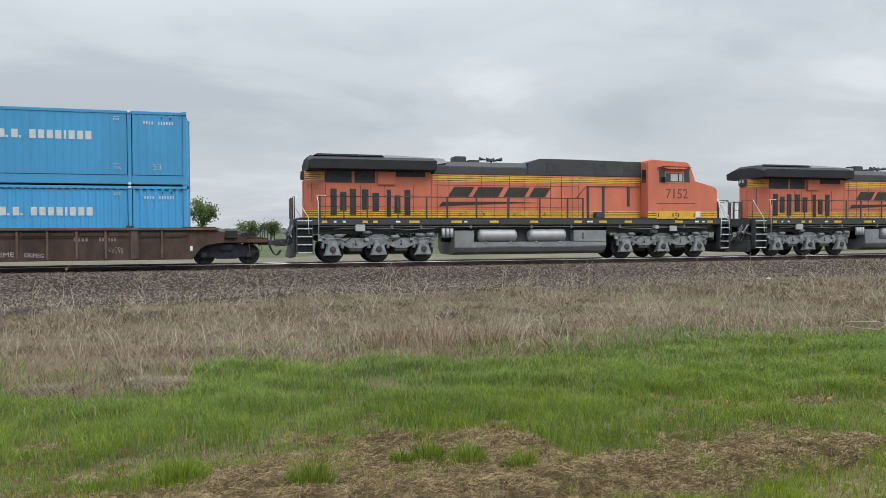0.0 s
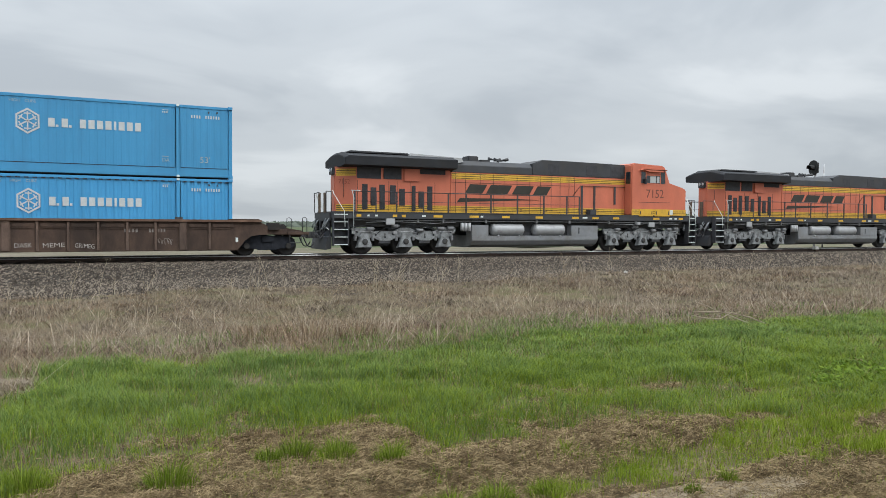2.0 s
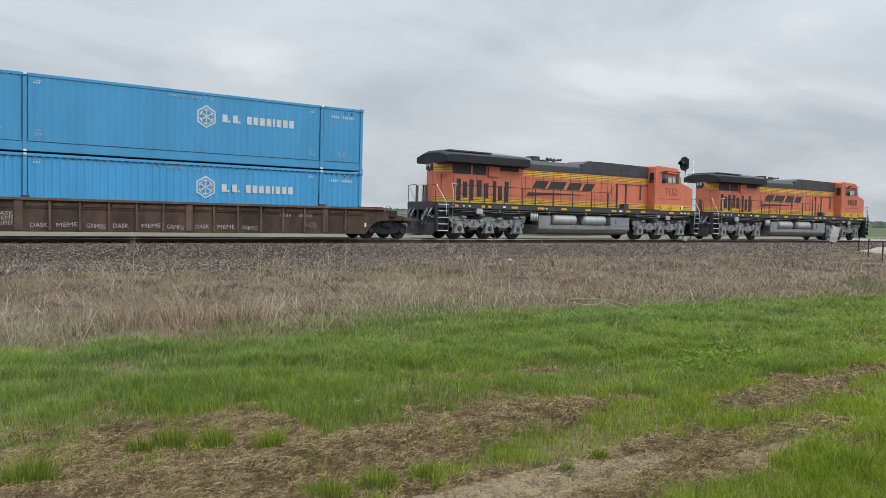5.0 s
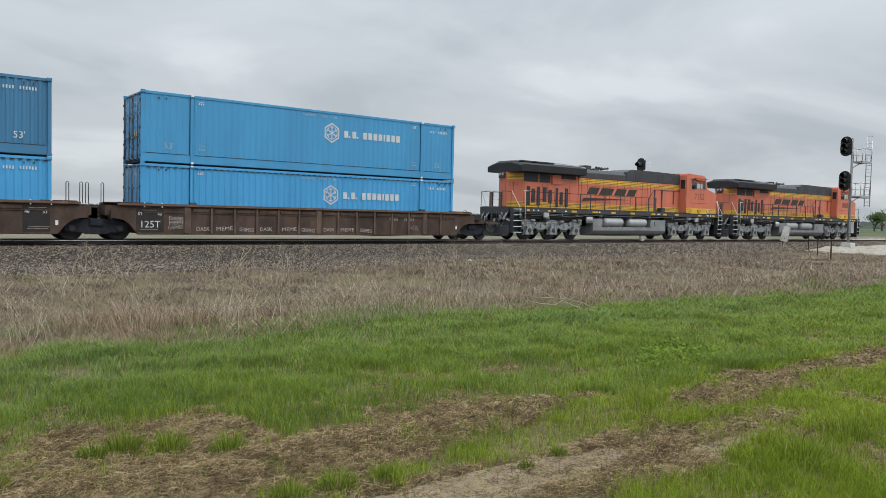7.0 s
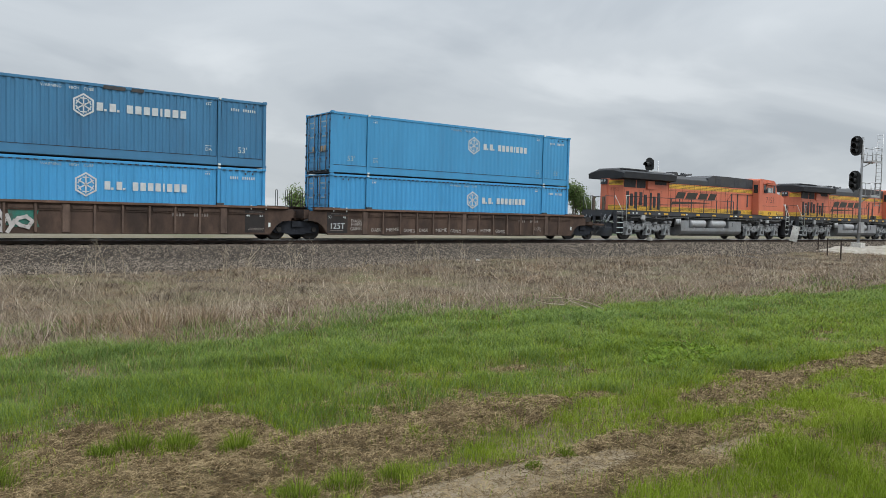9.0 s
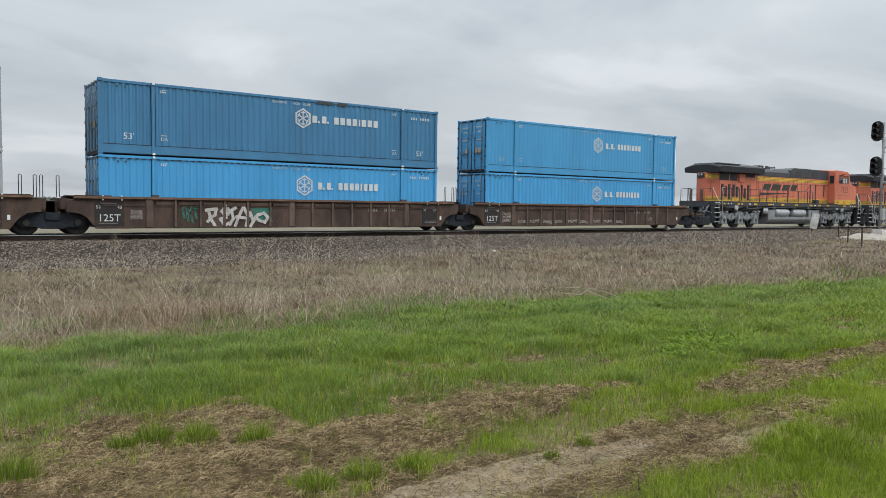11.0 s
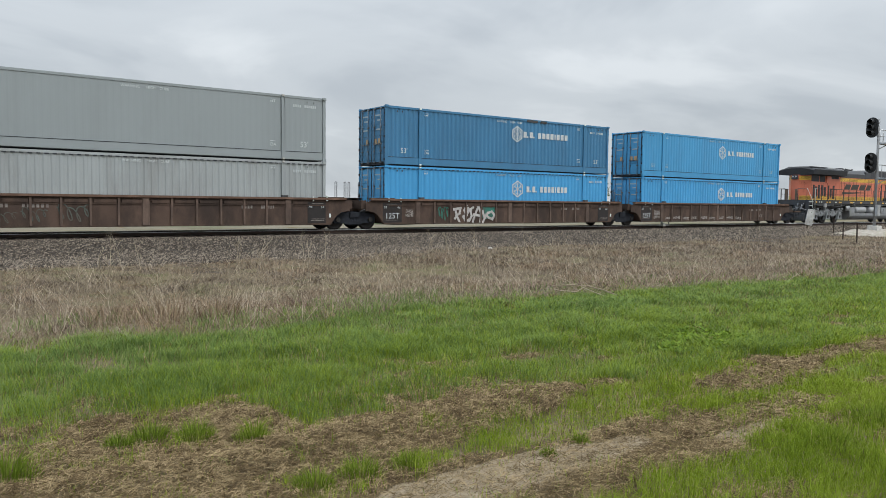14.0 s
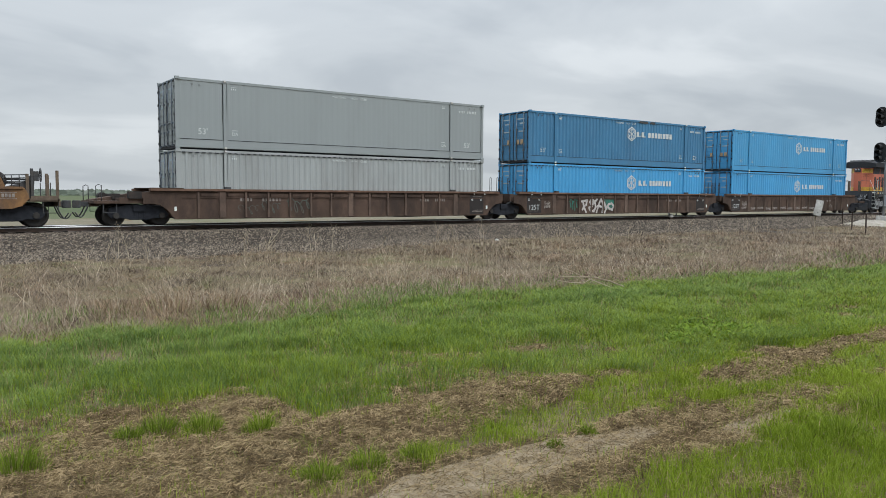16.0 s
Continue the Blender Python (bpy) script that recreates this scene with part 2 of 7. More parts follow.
TAGTEAL = mat("faded_teal_spray_paint", (0.085, 0.105, 0.09), 0.7, var=0.3, scale=5, dirt=(0.085, 0.06, 0.048), dirt_at=0.55)
TEAL = mat("teal_spray_paint", (0.03, 0.17, 0.13), 0.6, var=0.3, scale=4, dirt=(0.08, 0.07, 0.055), dirt_at=0.56)
TAG = mat("white_spray_paint", (0.46, 0.44, 0.42), 0.6, var=0.25, scale=5, dirt=(0.2, 0.14, 0.12), dirt_at=0.66)
PLACARD = mat("orange_door_placard", (0.36, 0.26, 0.15), 0.5, var=0.2, scale=6)
SIGNALBLACK = mat("black_signal_housing", (0.016, 0.017, 0.018), 0.6, var=0.25, scale=4)
LENS = mat("dark_signal_lens", (0.02, 0.02, 0.02), 0.1, var=0.1, bump=0.0, spec=0.8)
BARK = mat("tree_bark", (0.09, 0.075, 0.06), 0.95, var=0.3, scale=6, bump=0.6)
PALESTONE = mat("pale_limestone", (0.52, 0.50, 0.47), 0.95, var=0.25, scale=4, bump=0.5)
GROUND = ground_mat("soil_and_thatch", [((0.120, 0.094, 0.056), 0, 0, 0), ((0.165, 0.130, 0.082), 1.3, 0.48, 0.65), ((0.085, 0.09, 0.03), 0.8, 0.5, 0.66), ((0.085, 0.064, 0.040), 9, 0.5, 0.66)])
FIELD = ground_mat("far_field", [((0.066, 0.086, 0.038), 0, 0, 0), ((0.09, 0.095, 0.055), 0.06, 0.46, 0.66), ((0.048, 0.068, 0.032), 0.025, 0.48, 0.6), ((0.08, 0.084, 0.048), 0.5, 0.5, 0.7)], 0.3)
BALLAST = ground_mat("ballast_bed", [((0.04, 0.035, 0.03), 0, 0, 0), ((0.09, 0.079, 0.068), 12, 0.5, 0.62), ((0.018, 0.016, 0.014), 16, 0.5, 0.62), ((0.07, 0.059, 0.049), 0.7, 0.5, 0.7)], 1.0)
TRACKWAY = ground_mat("dry_trackside_strip", [((0.135, 0.122, 0.085), 0, 0, 0), ((0.175, 0.157, 0.118), 0.4, 0.45, 0.65), ((0.095, 0.10, 0.055), 0.15, 0.5, 0.66), ((0.12, 0.10, 0.075), 4, 0.52, 0.68)], 0.6)
GRAVEL = ground_mat("pale_gravel", [((0.27, 0.245, 0.205), 0, 0, 0), ((0.36, 0.335, 0.295), 3, 0.45, 0.65), ((0.19, 0.165, 0.125), 1.1, 0.52, 0.68)], 0.6)
SOIL = ground_mat("pale_bare_soil", [((0.21, 0.168, 0.112), 0, 0, 0), ((0.29, 0.24, 0.17), 5, 0.45, 0.65), ((0.16, 0.12, 0.075), 14, 0.52, 0.66)], 0.8)
GRASS = blade_mat("spring_grass", (0.088, 0.142, 0.038), (0.142, 0.214, 0.058), (0.222, 0.298, 0.090), 0.3, 1.4, along=0.35)
GRASSBRIGHT = blade_mat("bright_young_grass", (0.118, 0.174, 0.014), (0.184, 0.254, 0.020), (0.262, 0.332, 0.040), 0.3, 1.4, along=0.35)
STRAW = blade_mat("cut_straw", (0.068, 0.046, 0.022), (0.142, 0.100, 0.050), (0.33, 0.252, 0.140), 0.1, 7.0)
DRY = blade_mat("dry_prairie_grass", (0.062, 0.048, 0.038), (0.130, 0.101, 0.077), (0.25, 0.20, 0.155), 0.12, 0.9)
DRYRED = blade_mat("reddish_dry_grass", (0.064, 0.042, 0.029), (0.150, 0.102, 0.068), (0.28, 0.20, 0.132), 0.12, 0.9)
GRASSDEEP = blade_mat("deep_green_tuft_grass", (0.064, 0.098, 0.010), (0.124, 0.182, 0.018), (0.22, 0.285, 0.04), 0.35)
DRYPALE = blade_mat("pale_dry_stalks", (0.14, 0.11, 0.077), (0.27, 0.22, 0.16), (0.46, 0.39, 0.30), 0.12, 0.5)
BUNCH = blade_mat("tan_bunch_grass", (0.095, 0.064, 0.040), (0.215, 0.152, 0.097), (0.38, 0.285, 0.19), 0.15, 1.5)
LEAF = blade_mat("spring_leaves", (0.06, 0.092, 0.035), (0.10, 0.145, 0.05), (0.16, 0.205, 0.085), 0.4, 0.6)
LEAFPALE = blade_mat("pale_young_leaves", (0.09, 0.14, 0.04), (0.15, 0.22, 0.07), (0.22, 0.29, 0.11), 0.4, 0.6)
LEAFWEED = blade_mat("bright_weed_leaves", (0.075, 0.135, 0.012), (0.115, 0.19, 0.018), (0.18, 0.26, 0.03), 0.35, 2.0)
# distance haze is put into these pale, low-contrast leaf colours
WOODS = blade_mat("far_woods", (0.15, 0.18, 0.15), (0.18, 0.21, 0.175), (0.21, 0.235, 0.20), 0.2, 0.02)

# ---- mesh building ----
class Geo:
    """Collects the faces of one mesh."""

    def __init__(self):
        self.v, self.f, self.s = [], [], []

    def face(self, idx, smooth=False):
        self.f.append(tuple(idx))
        self.s.append(smooth)

    def box(self, x0, x1, y0, y1, z0, z1):
        n = len(self.v)
        self.v += [(x, y, z) for z in (z0, z1) for x, y in ((x0, y0), (x1, y0), (x1, y1), (x0, y1))]
        for q in ((0, 3, 2, 1), (4, 5, 6, 7), (0, 1, 5, 4), (1, 2, 6, 5), (2, 3, 7, 6), (3, 0, 4, 7)):
            self.face([n + i for i in q])
        return self

    def prism(self, pts, axis, a, b):
        """pts: outline in the two other axes; axis 'x', 'y' or 'z', from a to b."""
        n, k = len(self.v), len(pts)
        for c in (a, b):
            for p, q in pts:
                self.v.append({"x": (c, p, q), "y": (p, c, q), "z": (p, q, c)}[axis])
        self.face(range(n, n + k))
        self.face(range(n + 2 * k - 1, n + k - 1, -1))
        for i in range(k):
            j = (i + 1) % k
            self.face((n + j, n + i, n + k + i, n + k + j))
        return self

    def cyl(self, p0, p1, r0, r1=None, n=16, caps=True):
        r1 = r0 if r1 is None else r1
        p0, p1 = Vector(p0), Vector(p1)
        d = (p1 - p0).normalized()
        a = d.orthogonal().normalized()
        b = d.cross(a)
        k = len(self.v)
        for p, r in ((p0, r0), (p1, r1)):
            for i in range(n):
                w = 2 * math.pi * i / n
                self.v.append(tuple(p + r * (math.cos(w) * a + math.sin(w) * b)))
        for i in range(n):
            j = (i + 1) % n
            self.face((k + i, k + j, k + n + j, k + n + i), n > 6)
        if caps:
            self.face(range(k + n - 1, k - 1, -1))
            self.face(range(k + n, k + 2 * n))
        return self

    def tube(self, pts, r, n=6):
        """One bent tube through the points."""
        P = [Vector(p) for p in pts]
        k = len(self.v)
        a = None
        for i, p in enumerate(P):
            d = (P[min(i + 1, len(P) - 1)] - P[max(i - 1, 0)]).normalized()
            a = d.orthogonal() if a is None else a - d * a.dot(d)
            a = (a if a.length > 1e-4 else d.orthogonal()).normalized()
            b = d.cross(a)
            for j in range(n):
                w = 2 * math.pi * j / n
                self.v.append(tuple(p + r * (math.cos(w) * a + math.sin(w) * b)))
        for i in range(len(P) - 1):
            for j in range(n):
                m = (j + 1) % n
                self.face((k + i * n + j, k + i * n + m, k + (i + 1) * n + m, k + (i + 1) * n + j), n > 5)
        self.face(range(k + n - 1, k - 1, -1))
        self.face(range(k + (len(P) - 1) * n, k + len(P) * n))
        return self

    def subset(self, keep):
        """A Geo of the faces for which keep(face) holds."""
        g, at = Geo(), {}
        for f, s in zip(self.f, self.s):
            if keep(f):
                for i in f:
                    if i not in at:
                        at[i] = len(g.v)
                        g.v.append(self.v[i])
                g.face([at[i] for i in f], s)
        return g

    def sides(self):
        """The two halves on either side of y = 0, where no face spans it."""
        near = [max(self.v[i][1] for i in f) < 0 for f in self.f]
        far = [min(self.v[i][1] for i in f) > 0 for f in self.f]
        if not (any(near) and any(far) and all(a or b for a, b in zip(near, far))):
            return [self]
        return [self.subset(lambda f: self.v[f[0]][1] < 0), self.subset(lambda f: self.v[f[0]][1] > 0)]

    def pieces(self):
        """One Geo for each connected piece."""
        root = list(range(len(self.v)))

        def find(i):
            while root[i] != i:
                root[i] = root[root[i]]
                i = root[i]
            return i
        for f in self.f:
            for i in f[1:]:
                root[find(i)] = find(f[0])
        ids = sorted({find(f[0]) for f in self.f})
        return [self.subset(lambda f, k=k: find(f[0]) == k) for k in ids]

    def lathe(self, prof, centre, axis="y", n=24):
        """prof: (radius, offset along the axis)."""
        k, c = len(self.v), Vector(centre)
        for r, o in prof:
            for i in range(n):
                w = 2 * math.pi * i / n
                e = {"y": (r * math.cos(w), o, r * math.sin(w)), "z": (r * math.cos(w), r * math.sin(w), o), "x": (o, r * math.cos(w), r * math.sin(w))}[axis]
                self.v.append(tuple(c + Vector(e)))
        for a in range(len(prof) - 1):
            for i in range(n):
                j = (i + 1) % n
                self.face((k + a * n + i, k + a * n + j, k + (a + 1) * n + j, k + (a + 1) * n + i), True)
        return self

    def mirror(self):
        """Adds the same again on the other side of y = 0."""
        n, m = len(self.v), len(self.f)
        self.v += [(x, -y, z) for x, y, z in self.v[:n]]
        for i in range(m):
            self.face([n + j for j in reversed(self.f[i])], self.s[i])
        return self

    def mesh(self, name, material, bevel=0.0):
        me = bpy.data.meshes.new(name)
        me.from_pydata(self.v, [], self.f)
        me.polygons.foreach_set("use_smooth", self.s)
        me.materials.append(material)
        bm = bmesh.new()
        bm.from_mesh(me)
        bmesh.ops.recalc_face_normals(bm, faces=bm.faces)
        if bevel:
            es = [e for e in bm.edges if len(e.link_faces) == 2 and e.calc_face_angle(0) > 0.35]
            bmesh.ops.bevel(bm, geom=es, offset=bevel, segments=2, affect="EDGES", clamp_overlap=True)
        bm.to_mesh(me)
        bm.free()
        return me


APART = {"reflector", "sill_notice", "step_edge", "hinge", "vent_hole", "stake", "drop_plate", "guide_mark", "grab_iron", "end_rail", "saddle", "latch", "bearing_cap", "traction_motor", "air_filter", "headlight", "sand_valve_box", "stencil_bar", "roof_grille", "pane", "blind", "tank_box", "joint_bar", "air_reservoir", "windshield", "door_marks", "mark_block", "code_bars", "door_seams", "reporting_bar", "brake_cylinder", "pocket_shade", "frame_hole", "placard", "brake_gear", "sand_pipe", "jumper_hose", "rail_dark_strip", "door_panel"}


def part(name, geo, material, parent, label="", bevel=0.0, at=None):
    """Links a mesh under its thing; what stands apart (both sides, single fittings) becomes objects of its own."""
    if isinstance(geo, Geo):
        many = geo.pieces() if name in APART else geo.sides()
        for g in many[1:]:
            part_one(name, g, material, parent, label, bevel, at)
        geo = many[0]
    return part_one(name, geo, material, parent, label, bevel, at)


def part_one(name, geo, material, parent, label="", bevel=0.0, at=None):
    me = geo if isinstance(geo, bpy.types.Mesh) else geo.mesh(name, material, bevel)
    ob = new(name, me)
    ob.parent = parent
    if at is not None:
        ob.matrix_basis = at
    return tagged(ob, label)


def thing(name, label, category, m=None, group="", kind=""):
    ob = new(name)
    ob.empty_display_size = 0.2
    if m is not None:
        ob.matrix_basis = m
    return tagged(ob, label, category, group, kind)


def solid(name, geo, material, label, category="", m=None, group="", kind="", bevel=0.0):
    ob = new(name, geo.mesh(name, material, bevel))
    if m is not None:
        ob.matrix_basis = m
    return tagged(ob, label, category, group, kind)


def lettering(text, size, material, stretch=1.0, depth=0.004):
    """Raised text as a mesh, lying in x and z, read from -y, its lower left at the origin."""
    cu = bpy.data.curves.new("text", "FONT")
    cu.body, cu.size, cu.extrude, cu.resolution_u = text, size, depth / 2, 3
    ob = new("text", cu)
    bpy.context.view_layer.update()
    me = bpy.data.meshes.new_from_object(ob.evaluated_get(bpy.context.evaluated_depsgraph_get()))
    bpy.data.objects.remove(ob)
    me.transform(pose(0, 0, 0, 90) @ Matrix.Diagonal((stretch, 1, 1, 1)))
    me.materials.clear()
    me.materials.append(material)
    return me


# ---- the land: one sheet from the camera to the horizon ----
def smooth(a, b, v):
    t = np.clip((v - a) / (b - a), 0, 1)
    return t * t * (3 - 2 * t)


_wave = [(0.11, 0.21, 0.4, 0.06), (0.37, -0.29, 1.7, 0.035), (0.83, 0.61, 2.9, 0.02), (-1.7, 1.3, 0.3, 0.012), (2.9, 2.3, 1.1, 0.008)]


def height(x, y):
    """Ground height: a level verge, a shallow ditch before the ballast, a flat field behind."""
    x, y = np.asarray(x, float), np.asarray(y, float)
    z = -0.36 * smooth(10.0, 15.5, y) + 0.10 * smooth(40, 60, y) * 2
    near = 1 - smooth(60, 120, y)
    for a, b, c, h in _wave:
        z = z + near * h * np.sin(a * x + b * y + c) * (0.12 + 0.88 * smooth(5.5, 9, y))
    # low windrows of mown straw, heaped unevenly
    for x0, x1, yw, top in ((-1, 5.2, 4.68, 0.055), (-1, 2.6, 5.5, 0.035), (5.4, 12, 4.35, 0.04), (1.4, 4.6, 3.15, 0.035)):
        wide = smooth(x0, x0 + 0.6, x) * (1 - smooth(x1 - 0.6, x1, x))
        z = z + wide * top * np.exp(-((y - yw - 0.5 * (lump(x, y, 0.9, 301) - 0.5)) / 0.24) ** 2) * (0.15 + 1.1 * lump(x, y, 2.7, 303) * lump(x, y, 1.1, 305) * 2)
    return z


def lump(x, y, f, seed):
    """Smooth values from 0 to 1 over the ground, lumps of about 1/f metres."""
    rs = np.random.RandomState(seed)
    tab = rs.rand(64, 64)
    u, v = np.asarray(x) * f + 200, np.asarray(y) * f + 200
    i, j = np.floor(u).astype(int), np.floor(v).astype(int)
    a, b = u - i, v - j
    a, b = a * a * (3 - 2 * a), b * b * (3 - 2 * b)
    g = lambda p, q: tab[p % 64, q % 64]
    return (g(i, j) * (1 - a) + g(i + 1, j) * a) * (1 - b) + (g(i, j + 1) * (1 - a) + g(i + 1, j + 1) * a) * b


def lumps(x, y, f, seed):
    return 0.55 * lump(x, y, f, seed) + 0.3 * lump(x, y, f * 2.3, seed + 1) + 0.15 * lump(x, y, f * 5.1, seed + 2)


def grid(name, xs, ys, zf, material, label, kind="structure"):
    X, Y = np.meshgrid(xs, ys)
    Z = zf(X, Y)
    v = np.stack([X, Y, Z], -1).reshape(-1, 3)
    nx, ny = len(xs), len(ys)
    i = np.arange(nx * (ny - 1)).reshape(ny - 1, nx)[:, :-1].ravel()
    f = np.stack([i, i + 1, i + nx + 1, i + nx], -1)
    me = bpy.data.meshes.new(name)
    me.from_pydata(v.tolist(), [], f.tolist())
    me.polygons.foreach_set("use_smooth", np.ones(len(f), bool))
    me.materials.append(material)
    return tagged(new(name, me), label, kind=kind)


xs = np.concatenate([[-3000, -1200, -500, -200, -90, -50], np.arange(-30, -8, 2.0), np.arange(-8, 30, 0.2), np.arange(30, 110, 2.0), [130, 180, 300, 600, 1200, 3000]])
ys = np.concatenate([[-600, -150, -40, -15, -5], np.arange(0, 14, 0.15), np.arange(14, 44, 1.0), [46, 50, 56, 64, 80, 110, 160]])
land = grid("ground", xs, ys, height, GROUND, "level verge and shallow ditch of dry thatch and soil")
FY = 56.0
field = grid("field", np.array([-3500, -800, -300, -100, -40, -20, 0, 20, 40, 70, 100, 150, 250, 500, 1000, 3500.0]), np.array([FY, 58, 62, 70, 80, 110, 160, 300, 700, 1500, 4200.0]),
             lambda x, y: height(x, y) + 0.06, FIELD, "flat green and tan farm field")
road = grid("access_road", np.arange(-120, 400, 4.0), np.array([37.9, 38.4, 40.0, 44.0, 49.0, 57.0]), lambda x, y: height(x, y) + 0.05 + 0.02 * np.sin(x), TRACKWAY, "dry tan access strip beyond the track")

# gravel pad round the signal
pad_x, pad_y = np.arange(55, 90, 0.7), np.arange(20.5, 28.6, 0.35)
pad = grid("gravel_pad", pad_x, pad_y, lambda x, y: height(x, y) - 0.02 + 0.35 * smooth(23.5, 27.5, y) - 0.45 * (1 - smooth(55.5, 60.5, x + 2.5 * (lumps(x, y, 0.6, 203) - 0.5))) - 0.35 * (1 - smooth(21, 24.0, y + 2.5 * (lumps(x, y, 0.7, 205) - 0.5))) + 0.22 * (lumps(x, y, 0.9, 201) - 0.4), GRAVEL, "pale gravel pad round the signal")

# ballast bed: crowned prism with uneven shoulders
def toe(x, y):
    """Where the spread stone gives way to the dry grass."""
    return np.interp(x, [-8, 0, 5, 15, 20, 26, 40], [23.6, 24.2, 24.8, 25.5, 26.6, 27.8, 28.1]) + 2.4 * (lumps(x, y, 0.4, 43) - 0.5) + 1.0 * (lump(x, y, 1.7, 47) - 0.5)


def bed(x, y):
    d = np.abs(y - YC)
    z = 0.21 - 0.62 * smooth(2.1, 5.6, d) ** 0.9
    spread = height(x, y) - 0.12 + 0.18 * smooth(-0.6, 0.5, y - toe(x, y)) + 0.07 * (lumps(x, y, 0.8, 15) - 0.5)
    z = np.where(y < YC, np.maximum(z, spread), z)
    return z + 0.03 * (lumps(x, y, 0.9, 5) - 0.5) - 0.02 + 0.05 * (lumps(x, y, 0.25, 8) - 0.5) * smooth(2.0, 3.5, d)


bx = np.concatenate([[-400, -150, -60], np.arange(-24, 90, 0.4), [100, 130, 200, 400.0, 900]])
by = YC + np.concatenate([np.arange(-10.8, -1.6, 0.3), [-1.2, 0, 1.2, 1.8, 2.4, 3.2, 4.2, 5.2, 5.8]])
ballast = grid("ballast", bx, by, bed, BALLAST, "grey crushed-stone ballast bed")

# rails
for s, nm in ((-1, "rail_near"), (1, "rail_far")):
    y = YC + s * 0.755
    g = Geo()
    sec = [(-0.07, 0.0), (0.07, 0.0), (0.07, 0.012), (0.012, 0.035), (0.009, 0.12), (0.032, 0.118), (0.034, 0.126), (0.014, 0.150), (-0.014, 0.150), (-0.034, 0.126), (-0.032, 0.118), (-0.009, 0.12), (-0.012, 0.035), (-0.07, 0.012)]
    g.prism([(y + a, RAIL - 0.168 + b) for a, b in sec], "x", -400, 900)
    r = solid(nm, g, RAILSIDE, "rusty steel rail with a bright worn top", kind="structure")
    crown = [(-0.037, -0.030), (-0.034, -0.016), (-0.027, -0.006), (-0.014, 0.0015), (0.014, 0.0015), (0.027, -0.006), (0.034, -0.016), (0.037, -0.030)]
    part("running_surface", Geo().prism([(y + a, RAIL + b) for a, b in crown], "x", -400, 900), TREAD, r, "bright worn rail top")
    g = Geo()
    for i in range(9):
        x = -14 + 12.0 * i
        g.box(x, x + 0.9, y - 0.045, y + 0.045, RAIL - 0.14, RAIL - 0.05)
    part("joint_bar", g, RAILSIDE, r)

# ---- blades, stones and stems ----
def fill(name, v, fs, mats, label, midx=None, kind="stuff", parent=None):
    """A mesh from arrays: v (n, 3), fs a list of (m, k) face arrays."""
    me = bpy.data.meshes.new(name)
    me.vertices.add(len(v))
    me.vertices.foreach_set("co", np.ascontiguousarray(v, np.float32).ravel())
    loops = np.concatenate([f.ravel() for f in fs]).astype(np.int32)
    sizes = np.concatenate([np.full(len(f), f.shape[1]) for f in fs])
    me.loops.add(len(loops))
    me.loops.foreach_set("vertex_index", loops)
    me.polygons.add(len(sizes))
    starts = np.concatenate([[0], np.cumsum(sizes)[:-1]]).astype(np.int32)
    me.polygons.foreach_set("loop_start", starts)
    me.update(calc_edges=True)
    for m in mats:
        me.materials.append(m)
    if midx is not None:
        me.polygons.foreach_set("material_index", midx.astype(np.int32))
    me.validate()
    ob = new(name, me)
    if parent:
        ob.parent = parent
    return tagged(ob, label, kind=kind)


def blades(name, x, y, h, w, lean, mats, label, rs, droop=0.5, midx=None, az=None):
    """Grass: every blade a bent, tapered strip. lean: sideways reach as a share of its height."""
    n = len(x)
    z = height(x, y) if not callable(lean) else None
    z = np.where((y > YC - 5.7) & (y < YC + 5.7), np.maximum(z, bed(x, y)), z)
    a = rs.rand(n) * 2 * np.pi if az is None else az
    dx, dy = np.cos(a), np.sin(a)
    t = rs.rand(n) * np.pi
    tx, ty = np.cos(t) * w / 2, np.sin(t) * w / 2
    l = lean * h
    base = np.stack([x, y, z - 0.01], -1)
    mid = base + np.stack([dx * l * 0.3, dy * l * 0.3, h * 0.62 + 0.01], -1)
    tip = base + np.stack([dx * l, dy * l, h * (1 - droop * lean ** 2 * 0.5) + 0.01], -1)
    side = np.stack([tx, ty, np.zeros(n)], -1)
    v = np.stack([base - side, base + side, mid + side * 0.75, mid - side * 0.75, tip], 1).reshape(-1, 3)
    k = np.arange(n)[:, None] * 5
    q, tr_ = k + np.array([0, 1, 2, 3]), k + np.array([3, 2, 4])
    mi = None if midx is None else np.concatenate([midx, midx])
    return fill(name, v, [q, tr_], mats, label, mi)


def in_view(x, y, pad=0.0):
    """The ground that the lens sweeps over, with a margin."""
    az = np.degrees(np.arctan2(x, y))
    wedge = (az > -18.5 - pad) & (az < 70 + pad) & (y > 1.2)
    return wedge | (np.random.RandomState(len(x) % 977).rand(len(x)) < np.where(np.hypot(x, y) < 6, 0.35, 0.09))


def verge_edge(x, y):
    """Where the verge gives way to the dry grass."""
    e = np.interp(x, [-4, -2.2, -1.5, -0.55, -0.4, -0.1, 0.6, 1.3, 2.0, 2.7, 3.3, 4.1, 5.1, 6.3, 7.5, 8.8, 10, 13.2, 15, 17.2, 21], [8.7, 8.65, 8.45, 8.45, 9.3, 9.7, 9.75, 9.6, 9.5, 9.25, 9.1, 9.35, 9.6, 9.85, 9.9, 9.95, 9.85, 9.75, 9.5, 9.5, 9.2])
    return e + 0.6 * (lumps(x, y, 0.7, 41) - 0.5) + 0.7 * (lumps(x, y, 3.0, 45) - 0.5)


